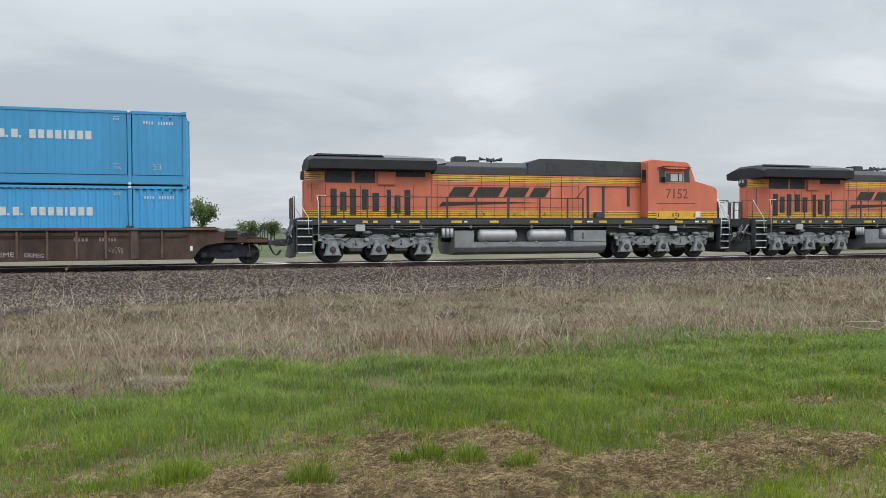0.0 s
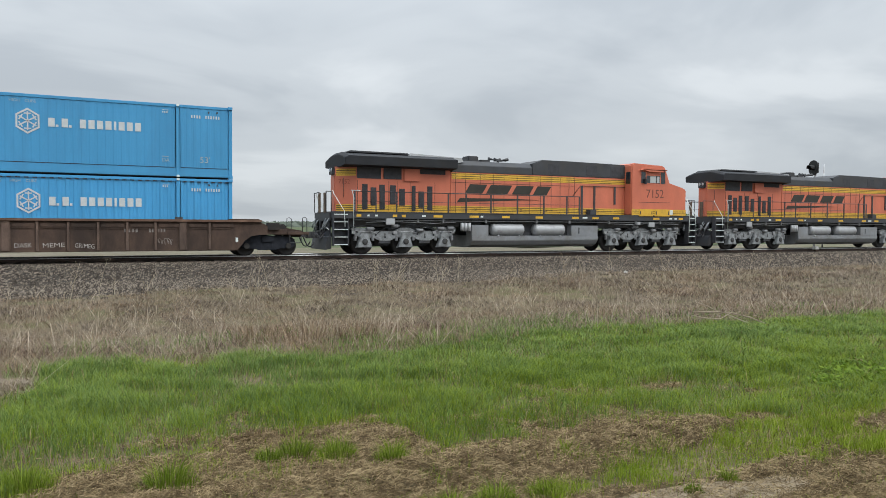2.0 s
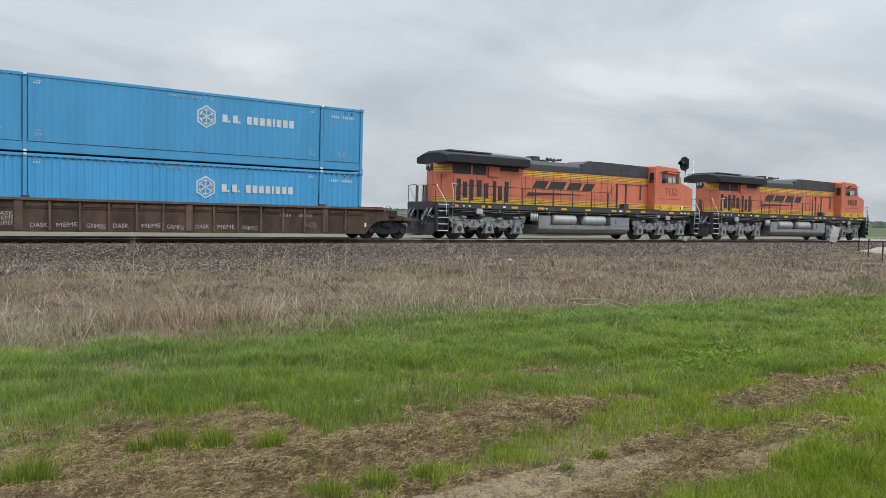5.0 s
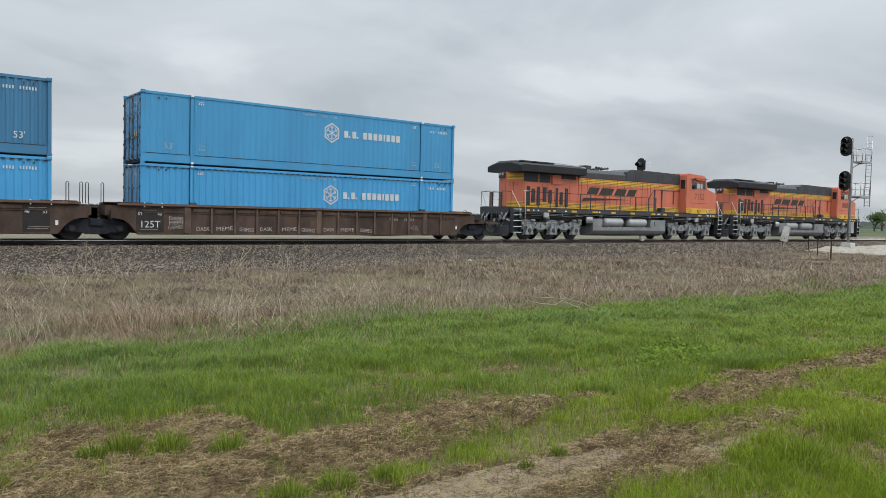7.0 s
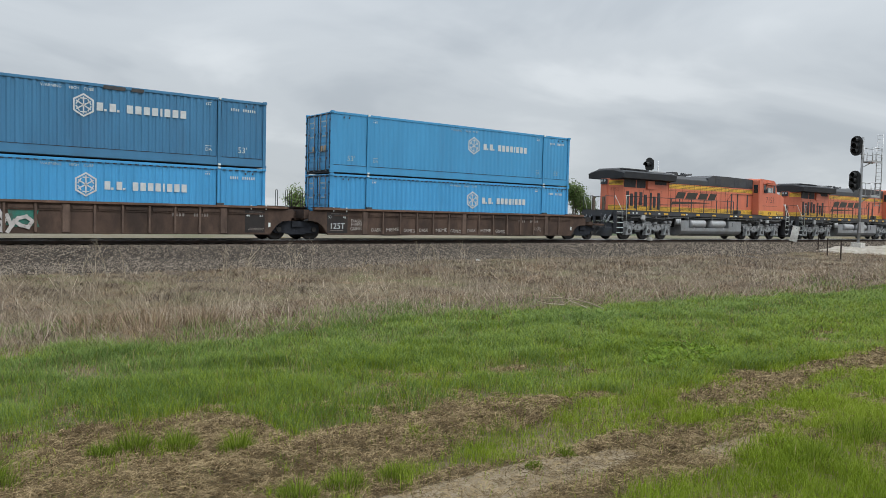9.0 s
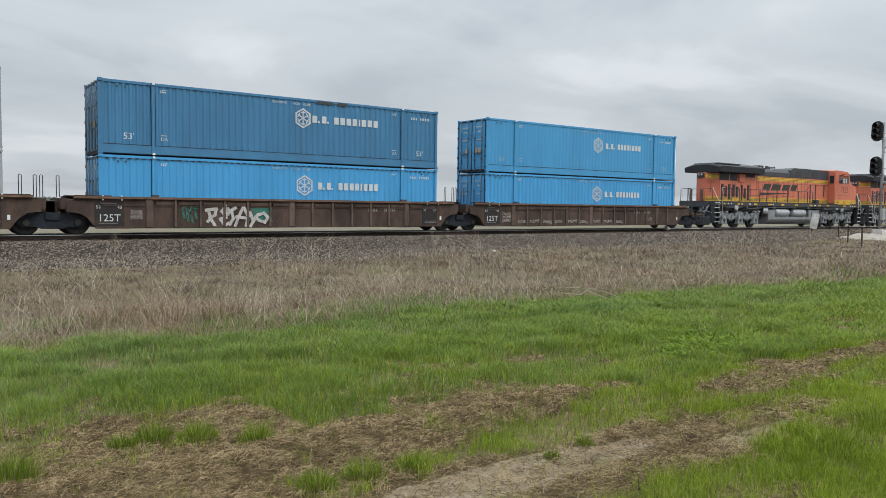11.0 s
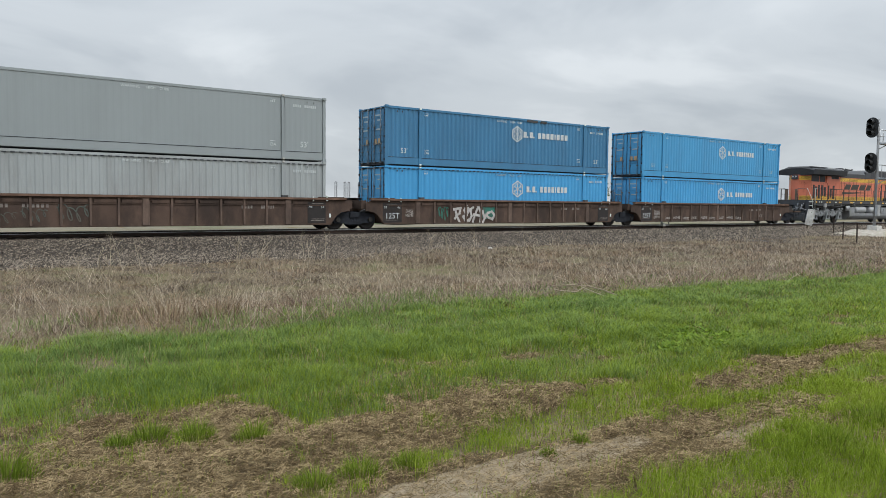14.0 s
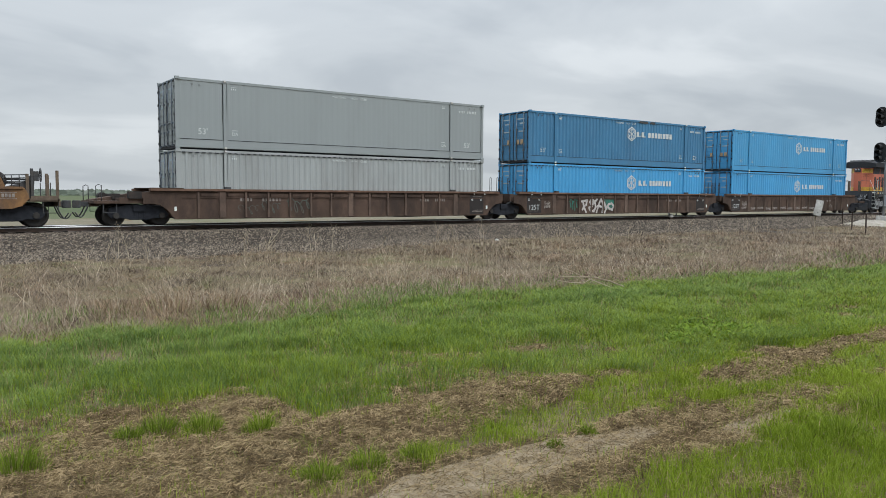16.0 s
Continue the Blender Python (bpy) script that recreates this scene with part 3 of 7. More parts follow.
def straw_edge(x):
    """Where the mown straw ends and the long grass begins."""
    return np.interp(x, [-3, -0.45, -0.15, 0.0, 0.8, 1.05, 1.7, 2.1, 2.3, 2.42, 2.5, 3.2, 3.7, 4.7, 5.2, 5.6, 5.75, 6.5, 7.4, 8.4, 14], [5.3, 5.3, 5.7, 5.85, 5.95, 6.2, 6.12, 6.28, 6.2, 5.6, 5.14, 5.08, 5.2, 5.3, 5.05, 5.0, 4.45, 4.62, 4.72, 4.62, 4.6])


def pool(x, y, cx, cy, rx, ry, seed):
    """A ragged oval patch, 0 to 1."""
    return smooth(-0.12, 0.25, 1 - ((x - cx) / rx) ** 2 - ((y - cy) / ry) ** 2 + 1.2 * (lumps(x, y, 2.0, seed) - 0.5))


def soil_patch(x, y):
    """The scalped pale soil."""
    return np.maximum(pool(x, y, 3.1, 3.50, 1.35, 0.30, 211), pool(x, y, 5.3, 3.18, 0.55, 0.12, 215))


def verge_green(x, y):
    """How green the mown verge is, 0 to 1: bands along the track broken by patches."""
    n, m, k, f = lumps(x, y, 0.55, 11), lumps(0.55 * x, y, 1.6, 21), lumps(0.55 * x, y, 3.0, 25), lumps(0.6 * x, y, 4.5, 27)
    w = 0.2 * (m - 0.5) + 0.2 * (k - 0.5) + 0.25 * (f - 0.5)
    # straw with a few sprigs
    g = 0.04 + 0.5 * smooth(0.60, 0.70, f) * smooth(0.44, 0.58, m)
    # the strip that the mower left between two windrows
    lo = np.interp(x, [1.8, 2.4, 2.95, 3.4, 3.8, 4.45, 5.05, 6.0], [3.76, 3.83, 3.90, 3.85, 3.82, 3.87, 3.98, 4.1])
    hi = np.interp(x, [1.8, 2.65, 2.9, 3.3, 3.75, 4.5, 5.0, 5.6], [4.18, 4.18, 4.12, 4.16, 4.28, 4.41, 4.54, 4.61])
    strip = smooth(-0.05, 0.05, y - lo - w) * smooth(-0.05, 0.05, hi + w - y) * (x < 5.7 + (m - 0.5))
    g = np.maximum(g, strip * np.where(x < 2.8, 1.1 * smooth(0.45, 0.55, k) * smooth(1.6, 1.9, x), 1.3))
    # thin, patchy growth towards the farther straw, with one dense pool
    mixed = smooth(-0.15, 0.15, x - 4.9 - 0.8 * (n - 0.5)) * (y < np.interp(x, [5.2, 6.0, 7.4, 9.4], [3.98, 4.12, 4.05, 3.99]) + w)
    g = np.maximum(g, mixed * (0.25 + 0.70 * smooth(0.42, 0.56, f)))
    g = np.maximum(g, pool(x, y, 8.2, 3.5, 1.7, 0.36, 221))
    g = np.maximum(g, 0.8 * pool(x, y, 5.75, 4.45, 0.5, 0.22, 223))
    g = g * (1 - 0.7 * pool(x, y, 5.6, 3.4, 0.8, 0.22, 225)) * (1 - 0.75 * soil_patch(x, y))
    g = np.maximum(g, smooth(-0.07, 0.07, 2.90 + 0.6 * w - y))
    # the long grass above the straw, with a few worn spots
    g = np.maximum(g, smooth(-0.20, 0.14, y - straw_edge(x) + 0.06 - 0.4 * (m - 0.5) - 0.4 * (k - 0.5) - 0.6 * (f - 0.5)))
    worn = np.maximum(0.9 * smooth(0.62, 0.72, lumps(0.6 * x, y, 2.4, 33)), pool(x, y, -0.9, 5.65, 0.35, 0.12, 227)) * (1 - smooth(6.4, 7.6, y))
    return np.clip(np.maximum(g * (1 - 0.8 * worn), strip * smooth(2.5, 2.9, x)), 0, 1)


# pale bare soil where the mower scalped the verge
soil = grid("bare_soil", np.arange(1.2, 6.6, 0.06), np.arange(2.7, 4.2, 0.05), lambda x, y: height(x, y) - 0.03 + 0.05 * soil_patch(x, y), SOIL, "pale scalped patch of bare soil")
rs = np.random.RandomState(7)
# long green verge
n = 2700000
x = rs.uniform(-9, 40, n)
y = -1.0 + 12.1 * rs.rand(n)
d = np.hypot(x, y)
edge = verge_edge(x, y) + 0.35 * rs.randn(n) ** 3 * 0.4
keep = in_view(x, y, 3) & (y < edge)
x, y, d = x[keep], y[keep], d[keep]
clump = 0.55 * lumps(x, y, 2.6, 51) + 0.45 * lumps(0.35 * x, y, 1.9, 55)
keep = rs.rand(len(x)) < verge_green(x, y) * np.clip(7.5 / d, 0.12, 1.0) * np.clip(-0.6 + 3.0 * clump, np.where(y < straw_edge(x), 0.6, 0.22), 1.2)
x, y, d, clump = x[keep], y[keep], d[keep], clump[keep]
hh = (0.015 + 0.06 * lumps(x, y, 0.8, 61) + 0.20 * smooth(0.25, 0.85, clump) * (0.6 + 0.4 * rs.rand(len(x))) + 0.06 * rs.rand(len(x)) ** 4) * np.where(y < straw_edge(x), np.where(y < 3.0, 0.9, 0.75), 1.0)
ww = (0.0026 + 0.0024 * rs.rand(len(x))) * np.clip(d / 5.5, 1, 4.5)
bright = (0.5 * lumps(x, y, 1.6, 71) + 0.9 * rs.rand(len(x)) - 0.30 * smooth(5.5, 9.0, y) + 0.4 * (y < 3.1) + 0.35 * (y < straw_edge(x)) > 0.66)
blades("grass", x, y, hh, ww, 0.2 + 0.75 * rs.rand(len(x)) + 0.45 * smooth(6, 13, d), [GRASS, GRASSBRIGHT], "fresh green spring grass of the verge", rs, midx=bright.astype(int))
# dry stems in the green
n = 60000
x, y = rs.uniform(-6, 34, n), rs.uniform(1.2, 10.2, n)
keep = in_view(x, y, 3) & (rs.rand(n) < np.clip(6 / np.hypot(x, y), 0.15, 1) * np.clip(0.25 + verge_green(x, y), 0, 1))
x, y = x[keep], y[keep]
blades("dry_stems", x, y, 0.07 + 0.16 * rs.rand(len(x)) ** 1.5, 0.0028 * np.clip(np.hypot(x, y) / 5, 1, 3), 0.4 + 0.9 * rs.rand(len(x)), [STRAW], "thin dead stems among the grass", rs)
# mown straw lying on the bare bands, heaped in low windrows
n = 2000000
x, y = rs.uniform(-5, 22, n), rs.uniform(1.4, 6.9, n)
keep = in_view(x, y, 3)
x, y = x[keep], y[keep]
keep = rs.rand(len(x)) < (1.04 - verge_green(x, y)) * np.clip(5.2 / np.hypot(x, y), 0.15, 1) * (0.75 + 0.5 * lumps(x, y, 1.7, 81)) * (1 - 0.7 * soil_patch(x, y))
x, y = x[keep], y[keep]
n = len(x)
a, l = rs.rand(n) * 2 * np.pi, 0.025 + 0.075 * rs.rand(n)
w = (0.0007 + 0.0010 * rs.rand(n)) * np.clip(np.hypot(x, y) / 5, 1, 3)
row_ = np.exp(-((y - 4.7) / 0.35) ** 2) * (x < 5) + 0.6 * np.exp(-((y - 3.25) / 0.25) ** 2)
zz = height(x, y) + 0.006 + rs.rand(n) * (0.02 + 0.05 * (row_ + 0.25) * lumps(x, y, 1.3, 91) + 0.03 * lumps(x, y, 5.0, 93) ** 2)
tilt = (rs.rand(n) - 0.4) * 0.9
dx, dy = np.cos(a) * l / 2, np.sin(a) * l / 2
p0 = np.stack([x - dx, y - dy, zz - 0.4 * tilt * l], -1)
p2 = np.stack([x + dx, y + dy, zz + 0.6 * tilt * l], -1)
bow = (rs.rand(n) - 0.5) * 0.7
p1 = (p0 + p2) / 2 + np.stack([-dy * bow, dx * bow, 0.015 * rs.rand(n)], -1)
sd = np.stack([-np.sin(a) * w, np.cos(a) * w, 0.7 * w], -1)
v = np.stack([p0 - sd, p0 + sd, p1 + sd, p1 - sd, p2], 1).reshape(-1, 3)
k = np.arange(n)[:, None] * 5
fill("mown_straw", v, [k + np.array([0, 1, 2, 3]), k + np.array([3, 2, 4])], [STRAW], "matted mown straw on the bare bands")
# two ragged mats of last year's grass at the lip of the ditch
n = 5200
c = rs.rand(n) < 0.45
x = np.where(c, rs.uniform(-2.35, -1.62, n), rs.uniform(-1.40, -0.55, n))
y = np.where(c, 9.02, 8.86) + 0.09 * rs.randn(n) + 0.3 * (lump(x, 0 * x, 2.1, 63) - 0.5)
keep = rs.rand(n) < 0.15 + 0.85 * smooth(0.35, 0.6, lumps(x, y, 3.5, 65))
x, y = x[keep], y[keep]
n = len(x)
blades("pale_thatch", x, y, 0.05 + 0.08 * rs.rand(n), 0.0028 + 0 * x, 1.2 + 3.0 * rs.rand(n), [DRYPALE], "pale flattened mats of dead grass at the ditch", rs, droop=0.25)
# dry grass between the verge and the ballast: a matted layer and pale stems across it
def ditch(n, seed):
    r = np.random.RandomState(seed)
    x, y = r.uniform(-14, 105, n), r.uniform(8.3, 29.4, n)
    edge = verge_edge(x, y)
    top = toe(x, y) + 0.35 * r.randn(n) + 3.2 * (r.rand(n) < 0.10 * smooth(0.5, 0.64, lumps(x, y, 1.2, 49)))
    keep = in_view(x, y, 3) & (y > edge - 0.15) & (y < top) & ~((x > 59) & (y > 24.4 - 2.0 * r.rand(n) ** 2))
    return r, x[keep], y[keep]


r, x, y = ditch(900000, 17)
d = np.hypot(x, y)
keep = r.rand(len(x)) < np.clip(12.5 / d, 0.12, 1.0) * np.clip(-0.8 + 3.0 * lumps(x, y, 0.9, 101), np.where(y < 10.5, 0.45, 0.12), 1) * (1 - 0.2 * smooth(23, 27.5, y))
x, y, d = x[keep], y[keep], d[keep]
n = len(x)
mound = 0.5 * lumps(x, y, 0.8, 111) + 0.5 * lumps(x, y, 1.9, 113)
hh = (0.04 + 0.62 * mound ** 2.0 * (0.3 + 0.7 * r.rand(n) ** 1.5)) * (1 - 0.35 * smooth(20, 27, y))
ww = (0.003 + 0.003 * r.rand(n)) * np.clip(d / 9.0, 1, 4.0)
az = 2 * np.pi * 2 * lump(x, y, 1.3, 121) + r.randn(n) * 0.8
mi = (lumps(x, y, 0.6, 131) + 0.5 * (r.rand(n) - 0.5) + 0.20 * (1 - smooth(12, 21, y)) > 0.58).astype(int)
blades("dry_grass", x, y, hh, ww, 0.9 + 3.6 * r.rand(n) ** 1.1, [DRY, DRYRED], "matted dry prairie grass in the ditch", r, droop=0.22, midx=mi, az=az)
r, x, y = ditch(260000, 19)
d = np.hypot(x, y)
keep = r.rand(len(x)) < 0.5 * np.clip(13 / d, 0.15, 1.0) * (0.10 + 0.90 * smooth(0.44, 0.60, lumps(x, y, 1.1, 103)))
x, y, d = x[keep], y[keep], d[keep]
n = len(x)
blades("dry_stalks", x, y, (0.14 + 0.40 * r.rand(n) ** 2) * (1 - 0.3 * smooth(20, 27, y)), 0.0034 * np.clip(d / 9.0, 1, 3.5), 0.25 + 2.8 * r.rand(n) ** 1.3, [DRYPALE], "pale crossing stalks above the dry grass", r, droop=0.2, az=r.randn(n) * 1.3 + np.where(r.rand(n) < 0.6, 0.3, 3.3))
# long bent stems lying across one another at the near side of the ditch
r, x, y = ditch(150000, 29)
keep = (y < 17) & (r.rand(len(x)) < 0.34 * np.clip(12 / np.hypot(x, y), 0.2, 1) * (0.3 + 0.7 * smooth(0.42, 0.6, lumps(x, y, 0.7, 105))))
x, y = x[keep], y[keep]
n = len(x)
blades("long_stems", x, y, 0.24 + 0.46 * r.rand(n) ** 1.5, 0.0050 * np.clip(np.hypot(x, y) / 10, 1, 2), 0.6 + 2.2 * r.rand(n), [DRYPALE], "long pale bent stems across the dry grass", r, droop=0.15)
rs = np.random.RandomState(8)
# green shoots where the verge meets the dry grass
n = 28000
x, y = rs.uniform(-6, 40, n), 9.4 + 4.2 * rs.rand(n) ** 1.8
keep = in_view(x, y, 2) & (rs.rand(n) < np.clip(9 / np.hypot(x, y), 0.2, 1) * smooth(0.45, 0.62, lumps(x, y, 0.5, 141)) * (1 - 0.6 * smooth(6, 12, x)))
x, y = x[keep], y[keep]
blades("green_shoots", x, y, 0.10 + 0.2 * rs.rand(len(x)), 0.005 * np.clip(np.hypot(x, y) / 9, 1, 3), 0.3 + 0.6 * rs.rand(len(x)), [GRASS], "green shoots under the dry grass", rs)

# loose stones on the ballast
def stones(name, x, y, z, r, material, label):
    n = len(x)
    base = np.array([(1, 0, -0.3), (-1, 0, -0.3), (0, 1, -0.3), (0, -1, -0.3), (0, 0, 1)], float)
    v = base[None] * (0.65 + 0.7 * rs.rand(n, 5, 1)) * (r[:, None, None] * np.array([1.2, 1.0, 0.75]))
    a = rs.rand(n) * 2 * np.pi
    c, s = np.cos(a)[:, None], np.sin(a)[:, None]
    vx, vy = v[..., 0] * c - v[..., 1] * s + 0.4 * v[..., 2], v[..., 0] * s + v[..., 1] * c
    v = np.stack([vx + x[:, None], vy + y[:, None], v[..., 2] + z[:, None]], -1).reshape(-1, 3)
    f = np.array([(0, 2, 4), (2, 1, 4), (1, 3, 4), (3, 0, 4)])
    return fill(name, v, [(np.arange(n)[:, None, None] * 5 + f).reshape(-1, 3)], [material], label)


STONES = blade_mat("loose_ballast_stones", (0.016, 0.013, 0.010), (0.050, 0.040, 0.031), (0.20, 0.168, 0.135), 0.0, 9.0, 0.95)
n = 330000
x = rs.uniform(-16, 95, n)
y = YC - 1.2 - 8.8 * rs.rand(n) ** 1.1
keep = in_view(x, y, 2) & (y > toe(x, y) - 0.5 * rs.rand(n)) & (rs.rand(n) < np.clip(34 / np.hypot(x, y), 0.25, 1) ** 1.3)
x, y = x[keep], y[keep]
stones("ballast_stones", x, y, np.maximum(bed(x, y), height(x, y)) + 0.012, (0.021 + 0.030 * rs.rand(len(x)) ** 2.5) * np.clip(np.hypot(x, y) / 38, 1, 1.8), STONES, "loose grey and pale ballast stones")
n = 900
x, y = 21.5 + 4.6 * rs.rand(n), 36.3 + 0.9 * rs.rand(n)
stones("limestone_rubble", x, y, bed(x, y) + 0.10 + 0.12 * rs.rand(n), 0.05 + 0.06 * rs.rand(n), PALESTONE, "heap of pale limestone rubble behind the rails")

# ---- wheels and trucks ----
WHEELS = []  # (object, radius, place in its truck)


def wheelset(parent, x, r, z):
    g = Geo()
    for s in (-1, 1):
        y = s * 0.755
        prof = [(0.10, 0.09), (0.13, 0.07), (r * 0.45, 0.02), (r * 0.78, 0.05), (r * 0.86, 0.07), (r, 0.065), (r, -0.05), (r + 0.03, -0.062), (r + 0.025, -0.085), (r * 0.8, -0.08), (r * 0.45, -0.04), (0.12, -0.09), (0.09, -0.09)]
        g.lathe([(a, y + s * o) for a, o in prof], (0, 0, 0), "y", 28)
        for k in range(3):
            w = 2 * math.pi * k / 3
            g.cyl((r * 0.6 * math.cos(w), y + s * 0.02, r * 0.6 * math.sin(w)), (r * 0.6 * math.cos(w), y + s * 0.055, r * 0.6 * math.sin(w)), 0.035, n=6)
    g.cyl((0, -1.0, 0), (0, 1.0, 0), 0.085, n=12)
    ob = part("wheelset", g, WHEEL, parent)
    ob.matrix_basis = pose(x, 0, z)
    WHEELS.append((ob, r, (x, 0, z)))
    return ob


def loco_truck(parent, x):
    t = Geo()
    # side frames with three pedestals, arches between
    pts = []
    for c in (-2.0, 0.0, 2.0):
        pts += [(c - 0.40, 0.30), (c - 0.30, 0.30 + 0.02), (c + 0.30, 0.32), (c + 0.40, 0.30), (c + 0.33, 0.42), (c + 0.22, 0.72), (c + 0.36, 0.80)] if c < 2 else [(c - 0.40, 0.30), (c + 0.40, 0.30), (c + 0.33, 0.42), (c + 0.24, 0.80), (c + 0.55, 0.95)]
        if c < 2:
            pts += [(c + 0.75, 0.62), (c + 1.25, 0.62), (c + 1.64, 0.80), (c + 1.78, 0.72), (c + 1.67, 0.42)]
    outline = [(-2.55, 0.95), (-2.24, 0.80), (-2.33, 0.42)] + pts + [(2.62, 1.18), (2.1, 1.22), (1.5, 1.05), (0.6, 1.06), (0.2, 1.22), (-0.2, 1.22), (-0.6, 1.06), (-1.5, 1.05), (-2.1, 1.22), (-2.62, 1.18)]
    for s in (-1, 1):
        t.prism(outline, "y", s * 1.02, s * 1.16)
    tr = part("truck", t, TRUCKGREY, parent, "grey painted six-wheel truck", at=pose(x, 0, 0))
    for c in (-2.0, 0.0, 2.0):
        g = Geo()
        for s in (-1, 1):
            g.prism([(c - 0.36, 0.32), (c + 0.36, 0.32), (c + 0.20, 0.82), (c - 0.20, 0.82)], "y", s * 1.14, s * 1.27)
            g.prism([(c - 0.26, 0.80), (c + 0.26, 0.80), (c + 0.18, 0.98), (c - 0.18, 0.98)], "y", s * 1.12, s * 1.24)
        part("axle_box", g, TRUCKGREY, tr, bevel=0.02)
        g = Geo()
        for s in (-1, 1):
            g.lathe([(0.0, s * 1.31), (0.10, s * 1.31), (0.135, s * 1.295), (0.14, s * 1.24)], (c, 0, 0.58), "y", 16)
        part("bearing_cap", g, UNDER, tr)
        for s in (-1, 1):
            for dx in (-0.42, 0.42):
                coil = [(0.06 + 0.025 * (k % 2), 0.03 * k) for k in range(9)]
                part("spring", Geo().lathe(coil, (c + dx, s * 1.12, 0.62), "z", 10), TANKGREY, tr)
        wheelset(tr, c, 0.533, 0.533)
    g = Geo()
    for s in (-1, 1):
        for c, z in ((-1.75, 1.16), (-0.55, 1.30), (0.7, 1.10), (1.8, 1.18), (2.3, 1.2)):
            g.cyl((c - 0.16, s * 1.22, z), (c + 0.16, s * 1.22, z), 0.085, n=12)
            g.cyl((c + 0.16, s * 1.22, z), (c + 0.24, s * 1.22, z), 0.03, n=8)
    part("brake_cylinder", g, TANKGREY, tr)
    g = Geo()
    for s in (-1, 1):
        g.tube([(-2.5, s * 1.2, 1.22), (-1.9, s * 1.22, 1.34), (-0.9, s * 1.22, 1.30), (-0.2, s * 1.22, 1.40), (0.8, s * 1.22, 1.32), (1.6, s * 1.22, 1.40), (2.5, s * 1.2, 1.30)], 0.022)
        g.tube([(-1.4, s * 1.2, 0.95), (-1.0, s * 1.22, 1.22), (-0.5, s * 1.22, 1.15)], 0.018)
        g.tube([(0.4, s * 1.2, 1.0), (1.0, s * 1.22, 1.25), (1.5, s * 1.22, 1.12)], 0.018)
        g.box(-1.28, -0.72, s * 1.08 - 0.05, s * 1.08 + 0.05, 0.50, 0.72)
        g.box(0.72, 1.28, s * 1.08 - 0.05, s * 1.08 + 0.05, 0.50, 0.72)
        for c in (-1.0, 1.0):
            g.tube([(c, s * 1.1, 0.55), (c, s * 1.16, 0.95)], 0.03)
    part("brake_rigging", g, UNDER, tr)
    g = Geo()
    for s in (-1, 1):
        for c, z in ((-2.35, 1.02), (-1.45, 0.88), (-0.62, 0.92), (0.62, 0.92), (1.45, 0.88), (2.35, 1.02), (-1.0, 0.78), (1.0, 0.78)):
            g.cyl((c, s * 1.155, z), (c, s * 1.166, z), 0.05, n=10)
    part("frame_hole", g, SCREEN, tr)
    g = Geo()
    for s in (-1, 1):
        for c in (-2.0, 0.0, 2.0):
            g.tube([(c - 0.5, s * 1.2, 1.10), (c - 0.2, s * 1.26, 1.02), (c + 0.25, s * 1.26, 1.06), (c + 0.55, s * 1.2, 0.96)], 0.016, 6)
            g.box(c - 0.62, c - 0.46, s * 1.20 - 0.05, s * 1.20 + 0.05, 0.94, 1.06)
    part("sand_pipe", g, RESERVOIR, tr)
    g = Geo()
    g.box(-2.4, 2.4, -0.95, 0.95, 0.75, 1.1)
    g.box(-0.8, 0.8, -1.05, 1.05, 1.08, 1.45)
    g.box(-3.0, 3.0, -1.1, 1.1, 1.24, 1.60)
    part("bolster", g, UNDER, tr)
    g = Geo()
    for c in (-1.0, 1.0):
        g.box(c - 0.42, c + 0.42, -0.62, 0.62, 0.34, 1.2)
    part("traction_motor", g, UNDER, tr, bevel=0.05)
    return tr


def coupler(parent, x, s, z=0.87):
    g = Geo()
    g.box(min(x, x - s * 0.7), max(x, x - s * 0.7), -0.09, 0.09, z - 0.10, z + 0.10)
    g.prism([(x, -0.2), (x + s * 0.10, -0.22), (x + s * 0.30, -0.14), (x + s * 0.30, -0.05), (x + s * 0.12, 0.0), (x + s * 0.14, 0.12), (x + s * 0.28, 0.16), (x + s * 0.22, 0.22), (x, 0.2)], "z", z - 0.15, z + 0.15)
    return part("coupler", g, UNDER, parent, bevel=0.015)


def hose(parent, x, y, s, z=0.95, drop=0.55):
    g, pts = Geo(), []
    for i in range(9):
        k = i / 8
        pts.append((x + s * 0.5 * k, y + 0.06 * math.sin(5 * k), z - drop * math.sin(math.pi * min(1, k * 0.8)) ))
    g.tube(pts, 0.028, 6)
    return part("air_hose", g, UNDER, parent)


